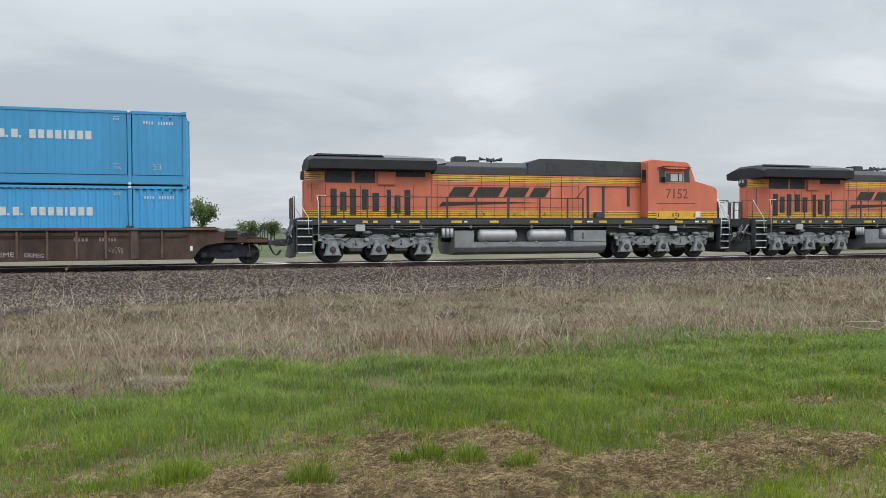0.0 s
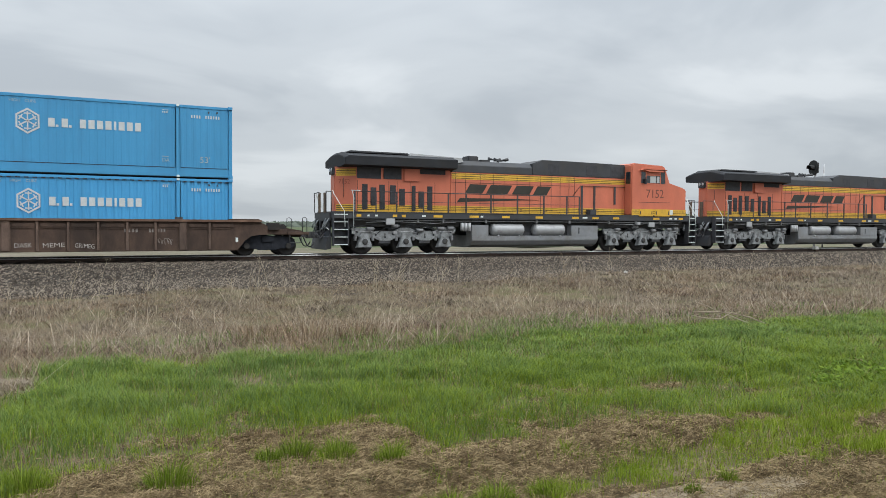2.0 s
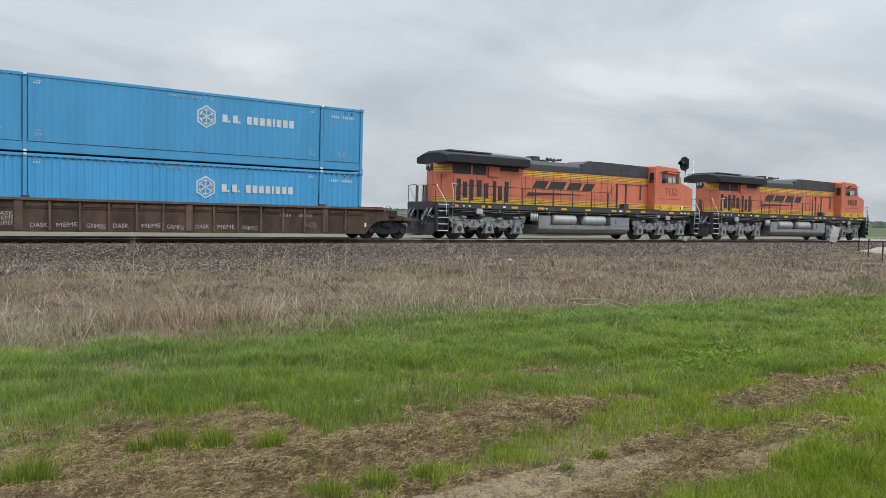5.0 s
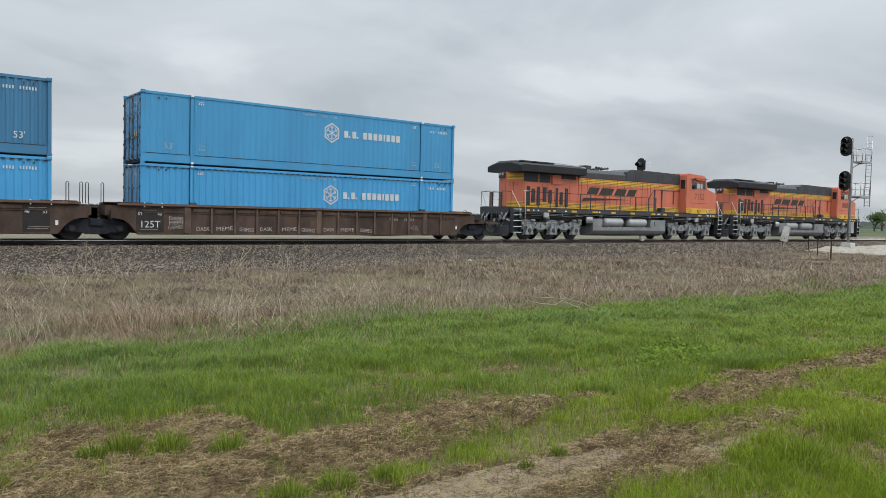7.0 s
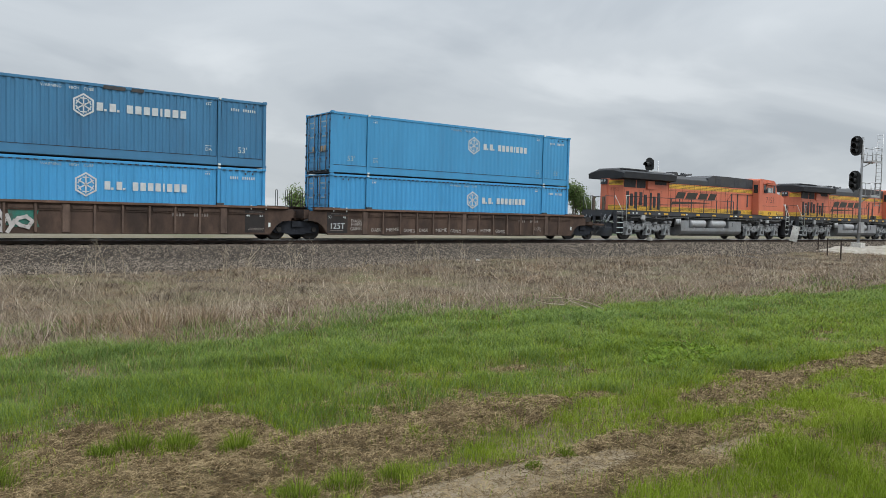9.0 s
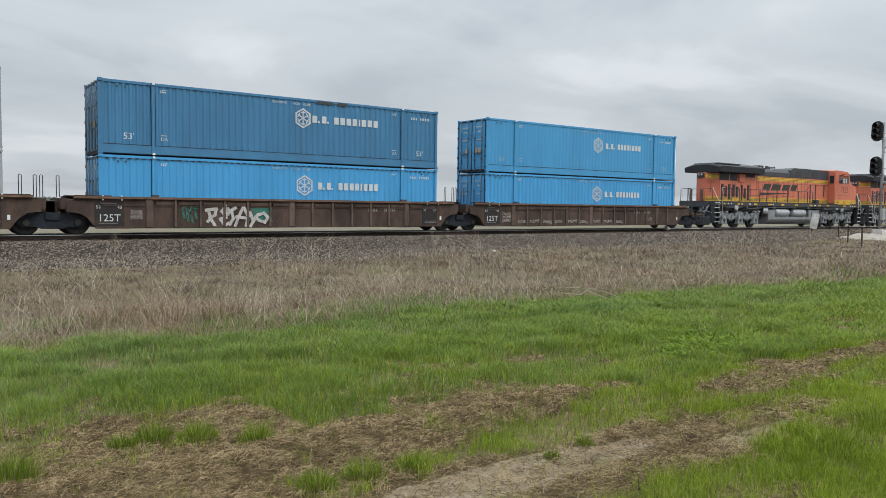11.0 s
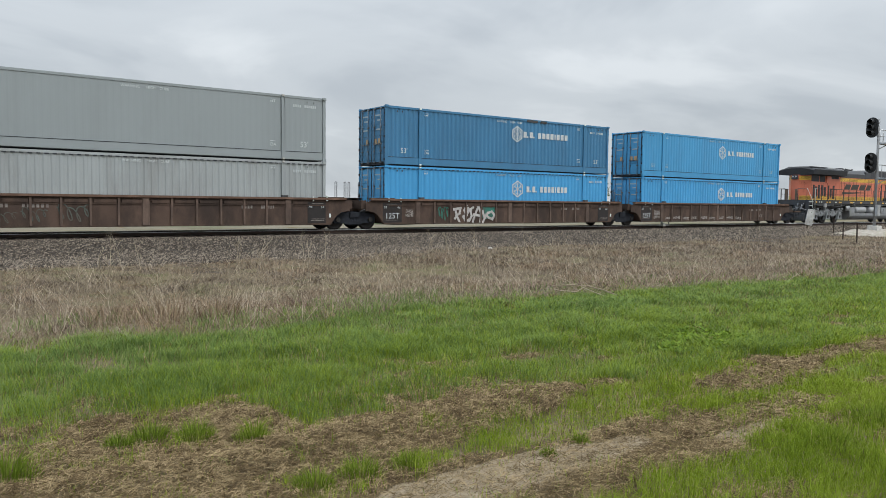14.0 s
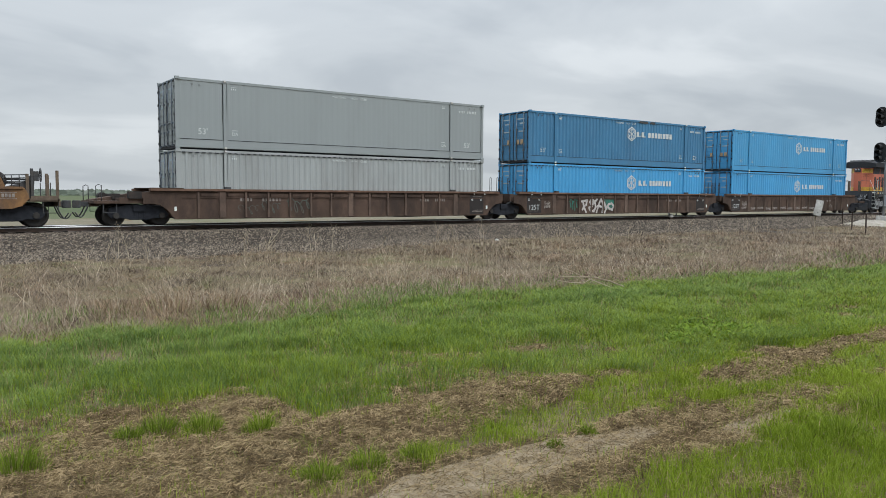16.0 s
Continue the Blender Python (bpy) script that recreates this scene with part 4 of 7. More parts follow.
# ---- locomotive: origin on the rail top at its middle, front towards +x ----
def locomotive(number):
    e = thing("locomotive", "orange and black six-axle diesel locomotive with yellow stripes", "locomotive", group="locomotives of the train")
    HW = 0.95  # half width of the hood
    # underframe and walkway
    g = Geo().box(-10.55, 10.55, -1.48, 1.48, 1.62, 1.90)
    g.prism([(-10.5, 1.62), (-9.9, 1.3), (9.9, 1.3), (10.5, 1.62)], "y", -0.75, 0.75)
    part("underframe", g, BLACK, e, "black side sill and underframe", bevel=0.015)
    part("walkway", Geo().box(-10.4, 10.4, -1.5, 1.5, 1.90, 1.935), BLACK, e)
    # rear hood under the radiators
    body = Geo().prism([(-4.58, -HW), (-9.30, -HW), (-10.10, -0.32), (-10.10, 0.32), (-9.30, HW), (-4.58, HW)], "z", 1.935, 3.98)
    part("radiator_hood", body, ORANGE, e, "orange rear hood", bevel=0.03)
    part("engine_hood", Geo().box(-4.58, 5.96, -HW + 0.015, HW - 0.015, 1.935, 3.9), ORANGE, e, "orange engine hood", bevel=0.03)
    # flared radiator roof
    sec = lambda k: [(-0.95, 3.96), (-1.48, 4.01), (-1.51, 4.41 - 0.10 * k), (-0.9, 4.58 - 0.12 * k), (-0.5, 4.645 - 0.12 * k), (0.5, 4.645 - 0.12 * k), (0.9, 4.58 - 0.12 * k), (1.51, 4.41 - 0.10 * k), (1.48, 4.01), (0.95, 3.96)]
    g = Geo()
    rings = ((-10.02, 1.0), (-9.85, 0.0), (-4.45, 0.0))
    for x, k in rings:
        g.v += [(x, p, q) for p, q in sec(k)]
    for i in (0, 1):
        for j in range(10):
            m = (j + 1) % 10
            g.face((10 * i + j, 10 * i + m, 10 * i + 10 + m, 10 * i + 10 + j))
    g.face(range(10))
    g.face(range(29, 19, -1))
    part("radiator_roof", g, ROOFBLACK, e, "flared black radiator roof", bevel=0.015)
    part("radiator_top", Geo().prism([(-9.75, 4.61), (-9.6, 4.69), (-6.8, 4.68), (-6.7, 4.61)], "y", -0.95, 0.95), BLACK, e, bevel=0.01)
    part("roof_panel", Geo().prism([(-6.7, 4.56), (-6.65, 4.69), (-3.98, 4.58), (-3.85, 4.40), (-4.4, 4.3)], "y", -0.92, 0.92), SILVER, e, "light grey roof panel")
    # engine roof, stepping up to the inverter housing
    sec = [(-0.935, 3.9), (-0.935, 4.25), (-0.72, 4.48), (0.72, 4.48), (0.935, 4.25), (0.935, 3.9)]
    part("engine_roof", Geo().prism(sec, "x", -4.45, 0.05), BLACK, e, "sooty black engine roof", bevel=0.015)
    g = Geo().prism([(0.05, 3.9), (5.98, 3.9), (5.98, 4.64), (2.4, 4.69), (0.68, 4.69), (0.05, 4.48)], "y", -0.93, 0.93)
    part("equipment_roof", g, BLACK, e, bevel=0.03)
    g = Geo()
    for s in (-1, 1):
        for x in (1.0, 3.4, 5.0):
            g.box(x, x + 0.7, s * 0.93 - 0.012, s * 0.93 + 0.012, 4.0, 4.5)
    part("roof_grille", g, SCREEN, e)
    part("exhaust_stack", Geo().box(-3.30, -2.72, -0.35, 0.35, 4.45, 4.77), BLACK, e, bevel=0.04)
    part("roof_hatch", Geo().box(-2.65, -2.15, -0.5, 0.5, 4.45, 4.60), BLACK, e, bevel=0.02)
    g = Geo()
    for dx, dy, s in ((-0.30, -0.1, -1), (-0.1, 0.1, 1), (0.08, 0.0, -1), (0.2, -0.15, 1), (0.25, 0.12, 1)):
        x = -1.42 + dx
        g.cyl((x, dy, 4.66), (x + s * 0.3, dy, 4.70), 0.03, 0.085, n=10)
    g.cyl((-1.4, 0, 4.45), (-1.4, 0, 4.66), 0.05)
    g.box(-1.6, -1.15, -0.15, 0.15, 4.60, 4.66)
    part("air_horn", g, BLACK, e)
    # black air vents in the rear hood
    for x0, x1, z0, z1 in ((-9.04, -8.78, 2.06, 3.19), (-8.63, -8.36, 2.24, 3.05), (-8.20, -7.94, 2.07, 3.18), (-7.68, -7.40, 2.29, 3.17), (-7.22, -6.94, 2.24, 3.02), (-6.59, -6.40, 2.0, 3.17), (-6.24, -5.98, 2.16, 2.92), (-5.79, -5.53, 2.05, 3.17)):
        g = Geo()
        for s in (-1, 1):
            g.box(x0, x1, s * HW - 0.03, s * HW + 0.03, z0, z1)
            for k in range(int((z1 - z0) / 0.09)):
                g.box(x0 + 0.02, x1 - 0.02, s * (HW + 0.03) - 0.012, s * (HW + 0.03) + 0.012, z0 + 0.03 + 0.09 * k, z0 + 0.075 + 0.09 * k)
        part("vent", g, SCREEN, e, "black louvred vent")
    for x0, x1, z0, z1 in ((-9.34, -8.13, 3.45, 3.97), (-8.0, -7.11, 3.45, 3.97), (-6.17, -4.85, 3.74, 3.97)):
        g = Geo()
        for s in (-1, 1):
            g.box(max(x0, -9.28), x1, s * HW - 0.02, s * HW + 0.008, z0, z1)
        part("intake_screen", g, SCREEN, e, "black radiator intake screen")
    g = Geo().box(-6.99, -6.22, -HW - 0.10, -HW + 0.01, 3.38, 3.95).box(-6.99, -6.22, HW - 0.01, HW + 0.1, 3.38, 3.95)
    part("sand_box", g, ORANGE, e, bevel=0.02)
    # hood door seams and hinges
    g = Geo()
    for s in (-1, 1):
        y = s * (HW - 0.012)
        for x in (-4.3, -3.75, -2.95, -2.2, -1.6, -0.85, -0.1, 0.55, 1.2, 1.75, 2.3, 2.64):
            g.box(x, x + 0.018, y - 0.008, y + 0.008, 1.95, 3.88)
        for x in (-9.26, -7.75, -7.3, -6.68, -5.4):
            g.box(x, x + 0.018, s * HW - 0.006, s * HW + 0.006, 1.95, 3.36)
        g.box(-4.5, 2.66, y - 0.008, y + 0.008, 3.40, 3.415)
    part("door_seams", g, LETTERDARK, e)
    # yellow bands with thin dark lines
    def band(x0, x1, z0, z1, hw, lines):
        y, l = Geo(), Geo()
        for s in (-1, 1):
            y.box(x0, x1, s * hw - 0.004, s * hw + 0.004, z0, z1)
            for z in lines:
                l.box(x0, x1, s * hw - 0.007, s * hw + 0.007, z - 0.012, z + 0.012)
        b = part("yellow_stripe", y, YELLOW, e, "yellow stripe with thin black lines")
        part("stripe_line", l, LETTERDARK, b)
    def corner_band(z0, z1, lines):
        ux, uy = 0.786, 0.618  # along the slanted corner
        y, l = Geo(), Geo()
        for s in (-1, 1):
            for g_, a, b, o, i in [(y, z0, z1, 0.005, 0.004)] + [(l, z - 0.012, z + 0.012, 0.008, 0.004) for z in lines]:
                p = [(-9.33, s * (HW - 0.023)), (-10.07, s * 0.343)]
                n = (-uy, s * ux)
                g_.prism([(p[0][0] + n[0] * o, p[0][1] + n[1] * o), (p[1][0] + n[0] * o, p[1][1] + n[1] * o), (p[1][0] - n[0] * i, p[1][1] - n[1] * i), (p[0][0] - n[0] * i, p[0][1] - n[1] * i)], "z", a, b)
        b_ = part("yellow_stripe", y, YELLOW, e, "yellow stripe with thin black lines")
        part("stripe_line", l, LETTERDARK, b_)
    corner_band(3.56, 3.88, (3.64, 3.72, 3.80))
    corner_band(1.94, 2.27, (2.04, 2.12, 2.21))
    band(-4.5, 2.64, 3.56, 3.86, HW - 0.01, (3.61, 3.71, 3.82))
    band(2.68, 5.94, 3.57, 3.82, HW - 0.01, (3.61, 3.70, 3.79))
    band(-9.28, -4.6, 1.94, 2.27, HW + 0.002, (2.04, 2.12, 2.21))
    band(-4.56, 5.94, 1.94, 2.27, HW - 0.01, (2.04, 2.12, 2.21))
    band(5.98, 8.6, 1.94, 2.26, 1.5, (2.05, 2.15))
    band(8.62, 9.98, 1.94, 2.26, 1.30, (2.05, 2.15))
    for x in (-3.2, -2.1, -0.6, 0.9):
        g = Geo()
        for s in (-1, 1):
            for k in (-1, 1):
                g.prism([(x - 0.05 * k - 0.012, 2.05), (x - 0.05 * k + 0.012, 2.05), (x + 0.05 * k + 0.012, 2.17), (x + 0.05 * k - 0.012, 2.17)], "y", s * (HW - 0.0) - 0.004, s * (HW - 0.0) + 0.004)
        part("cross_mark", g, LETTERDARK, e)
    # maker's and owner's marks as plain slanted blocks
    for x0, x1 in ((-3.78, -2.82), (-2.62, -1.40), (-1.14, -0.12), (0.10, 0.92)):
        g, k = Geo(), 0.28
        for s in (-1, 1):
            hw = s * (HW - 0.006)
            g.prism([(x0, 2.90), (x1, 2.90), (x1 + k, 3.34), (x0 + k, 3.34)], "y", hw - 0.006, hw + 0.006)
        part("emblem_block", g, LETTERDARK, e, "plain dark slanted emblem block")
    g = Geo()
    for s in (-1, 1):
        hw = s * (HW - 0.006)
        g.prism([(-4.22, 2.45), (-4.05, 2.66), (-1.0, 2.68), (0.5, 2.64), (-0.9, 2.60), (-2.6, 2.53), (-4.0, 2.46)], "y", hw - 0.006, hw + 0.006)
    part("emblem_swoosh", g, LETTERDARK, e, "dark tapered swoosh")
    # walkway guard bars beside the equipment room
    for x0, z0 in ((3.06, 1.95), (3.87, 1.95), (5.21, 2.5)):
        g = Geo()
        for s in (-1, 1):
            g.box(x0, x0 + 0.12, s * HW - 0.02, s * HW + 0.03, z0, 3.43)
        part("door_post", g, BLACK, e)
    g = Geo()
    for s in (-1, 1):
        g.tube([(2.5, s * 0.97, 2.86), (3.02, s * 0.97, 3.44), (5.95, s * 0.97, 3.44)], 0.016)
    part("grab_rail", g, LETTERDARK, e)
    g = Geo()
    for s in (-1, 1):
        g.box(3.35, 3.75, s * 1.2 - 0.18, s * 1.2 + 0.18, 1.935, 2.2)
    part("walkway_box", g, BLACK, e, bevel=0.02)
    # cab
    prof = [(5.96, 1.935), (8.61, 1.935), (8.61, 3.80), (8.30, 4.55), (8.12, 4.64), (6.10, 4.72), (5.96, 4.62)]
    cab = part("cab", Geo().prism(prof, "y", -1.49, 1.49), ORANGE, e, "orange driver's cab", bevel=0.05)
    part("cab_roof_box", Geo().box(6.7, 7.35, -0.4, 0.4, 4.66, 4.78), ORANGE, cab, bevel=0.03)
    g, w, p = Geo(), Geo(), Geo()
    for s in (-1, 1):
        y = s * 1.49
        g.prism([(6.52, 3.60), (8.36, 3.60), (8.30, 4.34), (6.54, 4.34)], "y", y - 0.012, y + 0.012)
        w.box(6.60, 6.90, y - 0.018, y + 0.018, 3.65, 4.28)
        w.box(6.96, 7.90, y - 0.018, y + 0.018, 3.67, 4.08)
        w.prism([(7.97, 3.66), (8.28, 3.66), (8.24, 4.28), (7.97, 4.28)], "y", y - 0.018, y + 0.018)
        p.box(7.22, 7.62, y - 0.021, y + 0.021, 3.70, 4.05)
        p.box(7.68, 7.86, y - 0.021, y + 0.021, 3.70, 4.05)
    fr = part("window_frame", g, ORANGE, cab)
    part("pane", w, GLASS, fr, "dark cab side window")
    part("blind", p, PANE, fr, "pale cab window pane")
    g = Geo()
    for s in (-1, 1):
        g.prism([(6.5, 4.36), (8.3, 4.36), (8.25, 4.40), (7.9, 4.28), (7.0, 4.28), (6.6, 4.40)], "y", s * 1.5, s * 1.66)
    part("sunshade", g, ORANGE, cab)
    g = Geo()
    for s in (-1, 1):
        g.box(6.81, 6.85, s * 1.60 - 0.07, s * 1.60 + 0.07, 3.62, 3.90)
        g.tube([(6.83, s * 1.48, 3.75), (6.83, s * 1.6, 3.75)], 0.015)
    part("mirror", g, BLACK, cab)
    # windows of the cab's rear wall and front
    g = Geo()
    for s in (-1, 1):
        g.box(5.945, 5.97, s * 1.22 - 0.17, s * 1.22 + 0.17, 3.62, 4.25)
        g.prism([(8.615, 3.86), (8.34, 4.5), (8.30, 4.48), (8.575, 3.84)], "y", s * 0.75 - 0.55, s * 0.75 + 0.55)
    part("windshield", g, GLASS, cab)
    g = Geo().box(6.43, 8.60, -1.494, -1.486, 2.625, 2.645).box(6.43, 8.60, 1.486, 1.494, 2.625, 2.645)
    part("panel_seam", g, LETTERDARK, cab)
    # nose
    prof = [(8.6, 1.935), (10.0, 1.935), (10.02, 3.36), (9.86, 3.47), (8.6, 3.78)]
    nose = part("nose", Geo().prism(prof, "y", -1.29, 1.29), ORANGE, e, "orange short nose", bevel=0.06)
    g = Geo()
    for s in (-1, 1):
        g.cyl((10.0, s * 0.3, 3.1), (10.05, s * 0.3, 3.1), 0.11)
    part("headlight", g, SILVER, nose)
    part("front_door", Geo().box(10.0, 10.04, -0.35, 0.35, 1.95, 3.0), ORANGE, nose)
    g = Geo()
    for x, w_ in ((9.05, 0.5), (9.45, 0.4)):
        for k in range(3):
            g.box(x + 0.06 * k, x + 0.06 * k + 0.03, -0.3, 0.3, 3.56, 3.66)
    part("nose_bell_guard", g, BLACK, nose)
    for x0, x1 in ((6.46, 7.45), (7.56, 8.62)):
        g = Geo()
        for s in (-1, 1):
            g.box(x0, x1, s * 1.50 - 0.03, s * 1.50 + 0.035, 1.88, 2.27)
        bx = part("battery_box", g, YELLOW, e, "yellow battery box cover", bevel=0.02)
        g = Geo()
        for s in (-1, 1):
            for x in (x0 + 0.07, x1 - 0.13):
                g.box(x, x + 0.04, s * 1.535 - 0.012, s * 1.535 + 0.012, 1.98, 2.16)
        part("latch", g, BLACK, bx)
    g = Geo().box(8.74, 9.02, -1.315, -1.30, 1.97, 2.25).box(8.74, 9.02, 1.30, 1.315, 1.97, 2.25)
    part("notice_plate", g, WHITE, e, "white notice plate")
    # numbers on the cab and the rear hood
    if number:
        part("cab_number", lettering(number, 0.66, NUMBER, 0.95), NUMBER, e, "dark cab number", at=pose(6.95, -1.494, 2.88))
        part("hood_number", lettering(number, 0.30, HOODNUMBER, 0.95), HOODNUMBER, e, "faded dark hood number", at=pose(-9.99, -0.413, 3.20, 0, 0, -38.2))
    else:
        g = Geo()
        for k in range(4):
            g.box(6.95 + 0.38 * k, 7.23 + 0.38 * k, -1.496, -1.490, 2.88, 3.32)
        part("cab_number", g, NUMBER, e, "unreadable dark cab number bars")
    # handrails
    st = (-9.56, -8.55, -7.55, -6.2, -4.92, -3.98, -2.62, -1.12, 0.43, 1.82, 2.60)
    for x in st:
        g = Geo()
        for s in (-1, 1):
            wide = 0.05 if x in (-8.55, -6.2, -7.55) else 0.075
            g.box(x - wide / 2, x + wide / 2, s * 1.46 - 0.015, s * 1.46 + 0.015, 1.75, 2.85)
        part("stanchion", g, BLACK, e)
    g = Geo()
    for s in (-1, 1):
        g.tube([(-9.56, s * 1.46, 2.84), (2.62, s * 1.46, 2.84)], 0.02, 8)
        g.tube([(-9.56, s * 1.46, 2.40), (2.62, s * 1.46, 2.40)], 0.010, 6)
    part("handrail", g, BLACK, e)
    g = Geo()
    for s in (-1, 1):
        g.tube([(-9.62, s * 1.5, 1.0), (-9.62, s * 1.5, 2.55), (-9.68, s * 1.5, 2.82), (-9.74, s * 1.5, 2.87), (-9.30, s * 1.46, 2.87)], 0.017, 8)
        g.tube([(-10.52, s * 1.3, 2.85), (-10.50, s * 1.35, 2.72), (-10.05, s * 1.49, 1.95), (-10.02, s * 1.5, 1.25)], 0.017, 8)
        g.tube([(10.06, s * 1.5, 1.0), (10.08, s * 1.5, 2.15), (9.98, s * 1.46, 2.5), (9.98, s * 1.42, 2.86)], 0.022, 8)
        g.tube([(9.99, s * 1.30, 2.86), (10.06, s * 1.33, 2.76), (10.52, s * 1.49, 2.0), (10.55, s * 1.5, 1.35)], 0.022, 8)
    part("grab_iron", g, WHITE, e, "white grab irons by the steps")
    # steps at the four corners
    for ex in (-1, 1):
        g, w = Geo(), Geo()
        for s in (-1, 1):
            x0, x1 = (-10.52, -9.86) if ex < 0 else (10.05, 10.56)
            g.box(x0 - 0.02, x0 + 0.02, s * 1.46 - 0.28 * (s > 0), s * 1.46 + 0.28 * (s < 0), 0.40, 1.9)
            g.box(x1 - 0.02, x1 + 0.02, s * 1.46 - 0.28 * (s > 0), s * 1.46 + 0.28 * (s < 0), 0.40, 1.9)
            g.box(x0, x1, s * 1.20 - 0.012, s * 1.20 + 0.012, 0.42, 1.9)
            for k in range(5):
                z = 0.46 + 0.335 * k
                g.box(x0, x1, min(s * 1.21, s * 1.47), max(s * 1.21, s * 1.47), z - 0.02, z + 0.012)
                w.box(x0 + 0.02, x1 - 0.02, s * 1.475 - 0.012, s * 1.475 + 0.012, z - 0.016, z + 0.018)
        stp = part("steps", g, BLACK, e, "black corner steps with white edges")
        part("step_edge", w, WHITE, stp)
        # end platform, pilot, coupler, hoses
        g = Geo()
        x = ex * 10.55
        x2 = x + ex * 0.08
        for y0, y1, z0, z1 in ((-1.15, 1.15, 1.50, 1.88), (-1.15, -0.42, 0.78, 1.10), (0.42, 1.15, 0.78, 1.10), (-1.0, -0.80, 1.05, 1.55), (0.80, 1.0, 1.05, 1.55), (-0.42, -0.24, 0.7, 1.55), (0.24, 0.42, 0.7, 1.55)):
            g.box(min(x, x2), max(x, x2), y0, y1, z0, z1)
        g.prism([(x, 0.28), (x + ex * 0.28, 0.22), (x + ex * 0.16, 0.80), (x, 0.85)], "y", -1.2, 1.2)
        part("pilot", g, BLACK, e, bevel=0.02)
        g = Geo()
        for k, y in enumerate((-1.08, -0.96, -0.70, -0.62, 0.55, 0.72, 0.95)):
            z, d = 1.62 - 0.05 * (k % 3), 0.42 + 0.10 * (k % 2)
            g.tube([(x2, y, z), (x2 + ex * 0.14, y + 0.03, z - d * 0.6), (x2 + ex * 0.16, y + 0.06, z - d), (x2 + ex * 0.10, y + 0.12, z - d * 0.7), (x2 + ex * 0.05, y + 0.14, z - d * 0.35)], 0.024, 6)
        part("jumper_hose", g, TRUCKGREY, e, "grey jumper hoses on the end")
        g = Geo().tube([(x2 + ex * 0.1, -1.40, 1.12), (x2 + ex * 0.1, -0.55, 1.30), (x2 + ex * 0.12, -0.1, 1.05)], 0.016)
        part("cut_lever", g, STEEL, e)
        coupler(e, ex * 10.85, ex)
        for y in (-0.9, -0.55, 0.6):
            hose(e, ex * 10.66, y, ex, 1.25, 0.5)
        g = Geo()
        for y in (-0.55, 0.55):
            g.tube([(ex * 10.6, y, 1.9), (ex * 10.6, y, 2.85)], 0.022)
            g.tube([(ex * 10.6, y, 2.84), (ex * 10.6, y * 2.4, 2.80)], 0.018)
            g.tube([(ex * 10.6, y * 2.4, 1.9), (ex * 10.6, y * 2.4, 2.82)], 0.02)
        part("end_rail", g, BLACK, e)
        g = Geo()
        for y in (-0.42, 0.42):
            g.box(ex * 10.62 - 0.04, ex * 10.62 + 0.04, y - 0.08, y + 0.08, 1.88, 2.78)
        part("drop_plate", g, WOODPOST, e)
    # headlights and end fittings at the rear
    g = Geo()
    g.box(-10.22, -10.08, -0.26, 0.26, 3.62, 3.96)
    lt = part("rear_light", g, BLACK, e, bevel=0.02)
    for y in (-0.12, 0.12):
        part("lamp_glass", Geo().cyl((-10.235, y, 3.84), (-10.20, y, 3.84), 0.075), SILVER, lt)
    part("rear_door", Geo().box(-10.13, -10.09, -0.28, 0.28, 1.95, 3.55), ORANGE, e, bevel=0.01)
    g = Geo().tube([(-9.78, -0.60, 2.6), (-9.80, -0.62, 2.62), (-9.80, -0.62, 3.45), (-9.78, -0.60, 3.47)], 0.012)
    part("corner_grab", g, LETTERDARK, e)
    # reflectors and notices on the sill
    g, w = Geo(), Geo()
    for s in (-1, 1):
        for x, l in ((-9.48, 0.22), (-7.75, 0.22), (-7.3, 0.2), (-5.7, 0.46), (-3.8, 0.5), (-2.0, 0.42), (-0.07, 0.42), (2.15, 0.4), (3.42, 0.4), (4.76, 0.4), (7.5, 0.42), (9.3, 0.3)):
            g.box(x, x + l, s * 1.48 - 0.006, s * 1.48 + 0.006, 1.70, 1.81)
        for x, l in ((-8.97, 0.10), (-8.6, 0.12), (-6.3, 0.2), (-3.2, 0.14), (2.8, 0.3), (8.6, 0.22), (9.0, 0.15)):
            w.box(x, x + l, s * 1.48 - 0.006, s * 1.48 + 0.006, 1.72, 1.80)
    part("reflector", g, YELLOW, e, "yellow sill reflectors")
    part("sill_notice", w, WHITE, e)
    # piping under the sill
    g = Geo()
    for s in (-1, 1):
        g.tube([(-9.6, s * 1.38, 1.56), (-4.4, s * 1.38, 1.54), (9.6, s * 1.38, 1.54)], 0.022, 8)
        g.tube([(-9.0, s * 1.36, 1.44), (-7.9, s * 1.36, 1.50), (-5.6, s * 1.36, 1.42), (-4.5, s * 1.36, 1.48)], 0.018, 6)
        g.tube([(4.6, s * 1.36, 1.46), (6.2, s * 1.36, 1.42), (7.4, s * 1.36, 1.50), (9.4, s * 1.36, 1.44)], 0.018, 6)
        for x in (-6.5, -5.2, -2.9, 0.0, 2.0, 4.5, 6.3, 8.0):
            g.box(x, x + 0.08, s * 1.40 - 0.04, s * 1.40 + 0.04, 1.46, 1.62)
    part("air_pipe", g, TANKGREY, e)
    g = Geo()
    for s in (-1, 1):
        g.box(-8.06, -7.64, s * 1.42 - 0.06, s * 1.42 + 0.04, 1.35, 1.66)
        g.box(7.2, 7.6, s * 1.42 - 0.06, s * 1.42 + 0.04, 1.30, 1.56)
        g.box(6.4, 6.62, s * 1.42 - 0.06, s * 1.42 + 0.04, 1.42, 1.58)
    part("sand_valve_box", g, SILVER, e, "pale grey box under the sill", bevel=0.015)
    g = Geo()
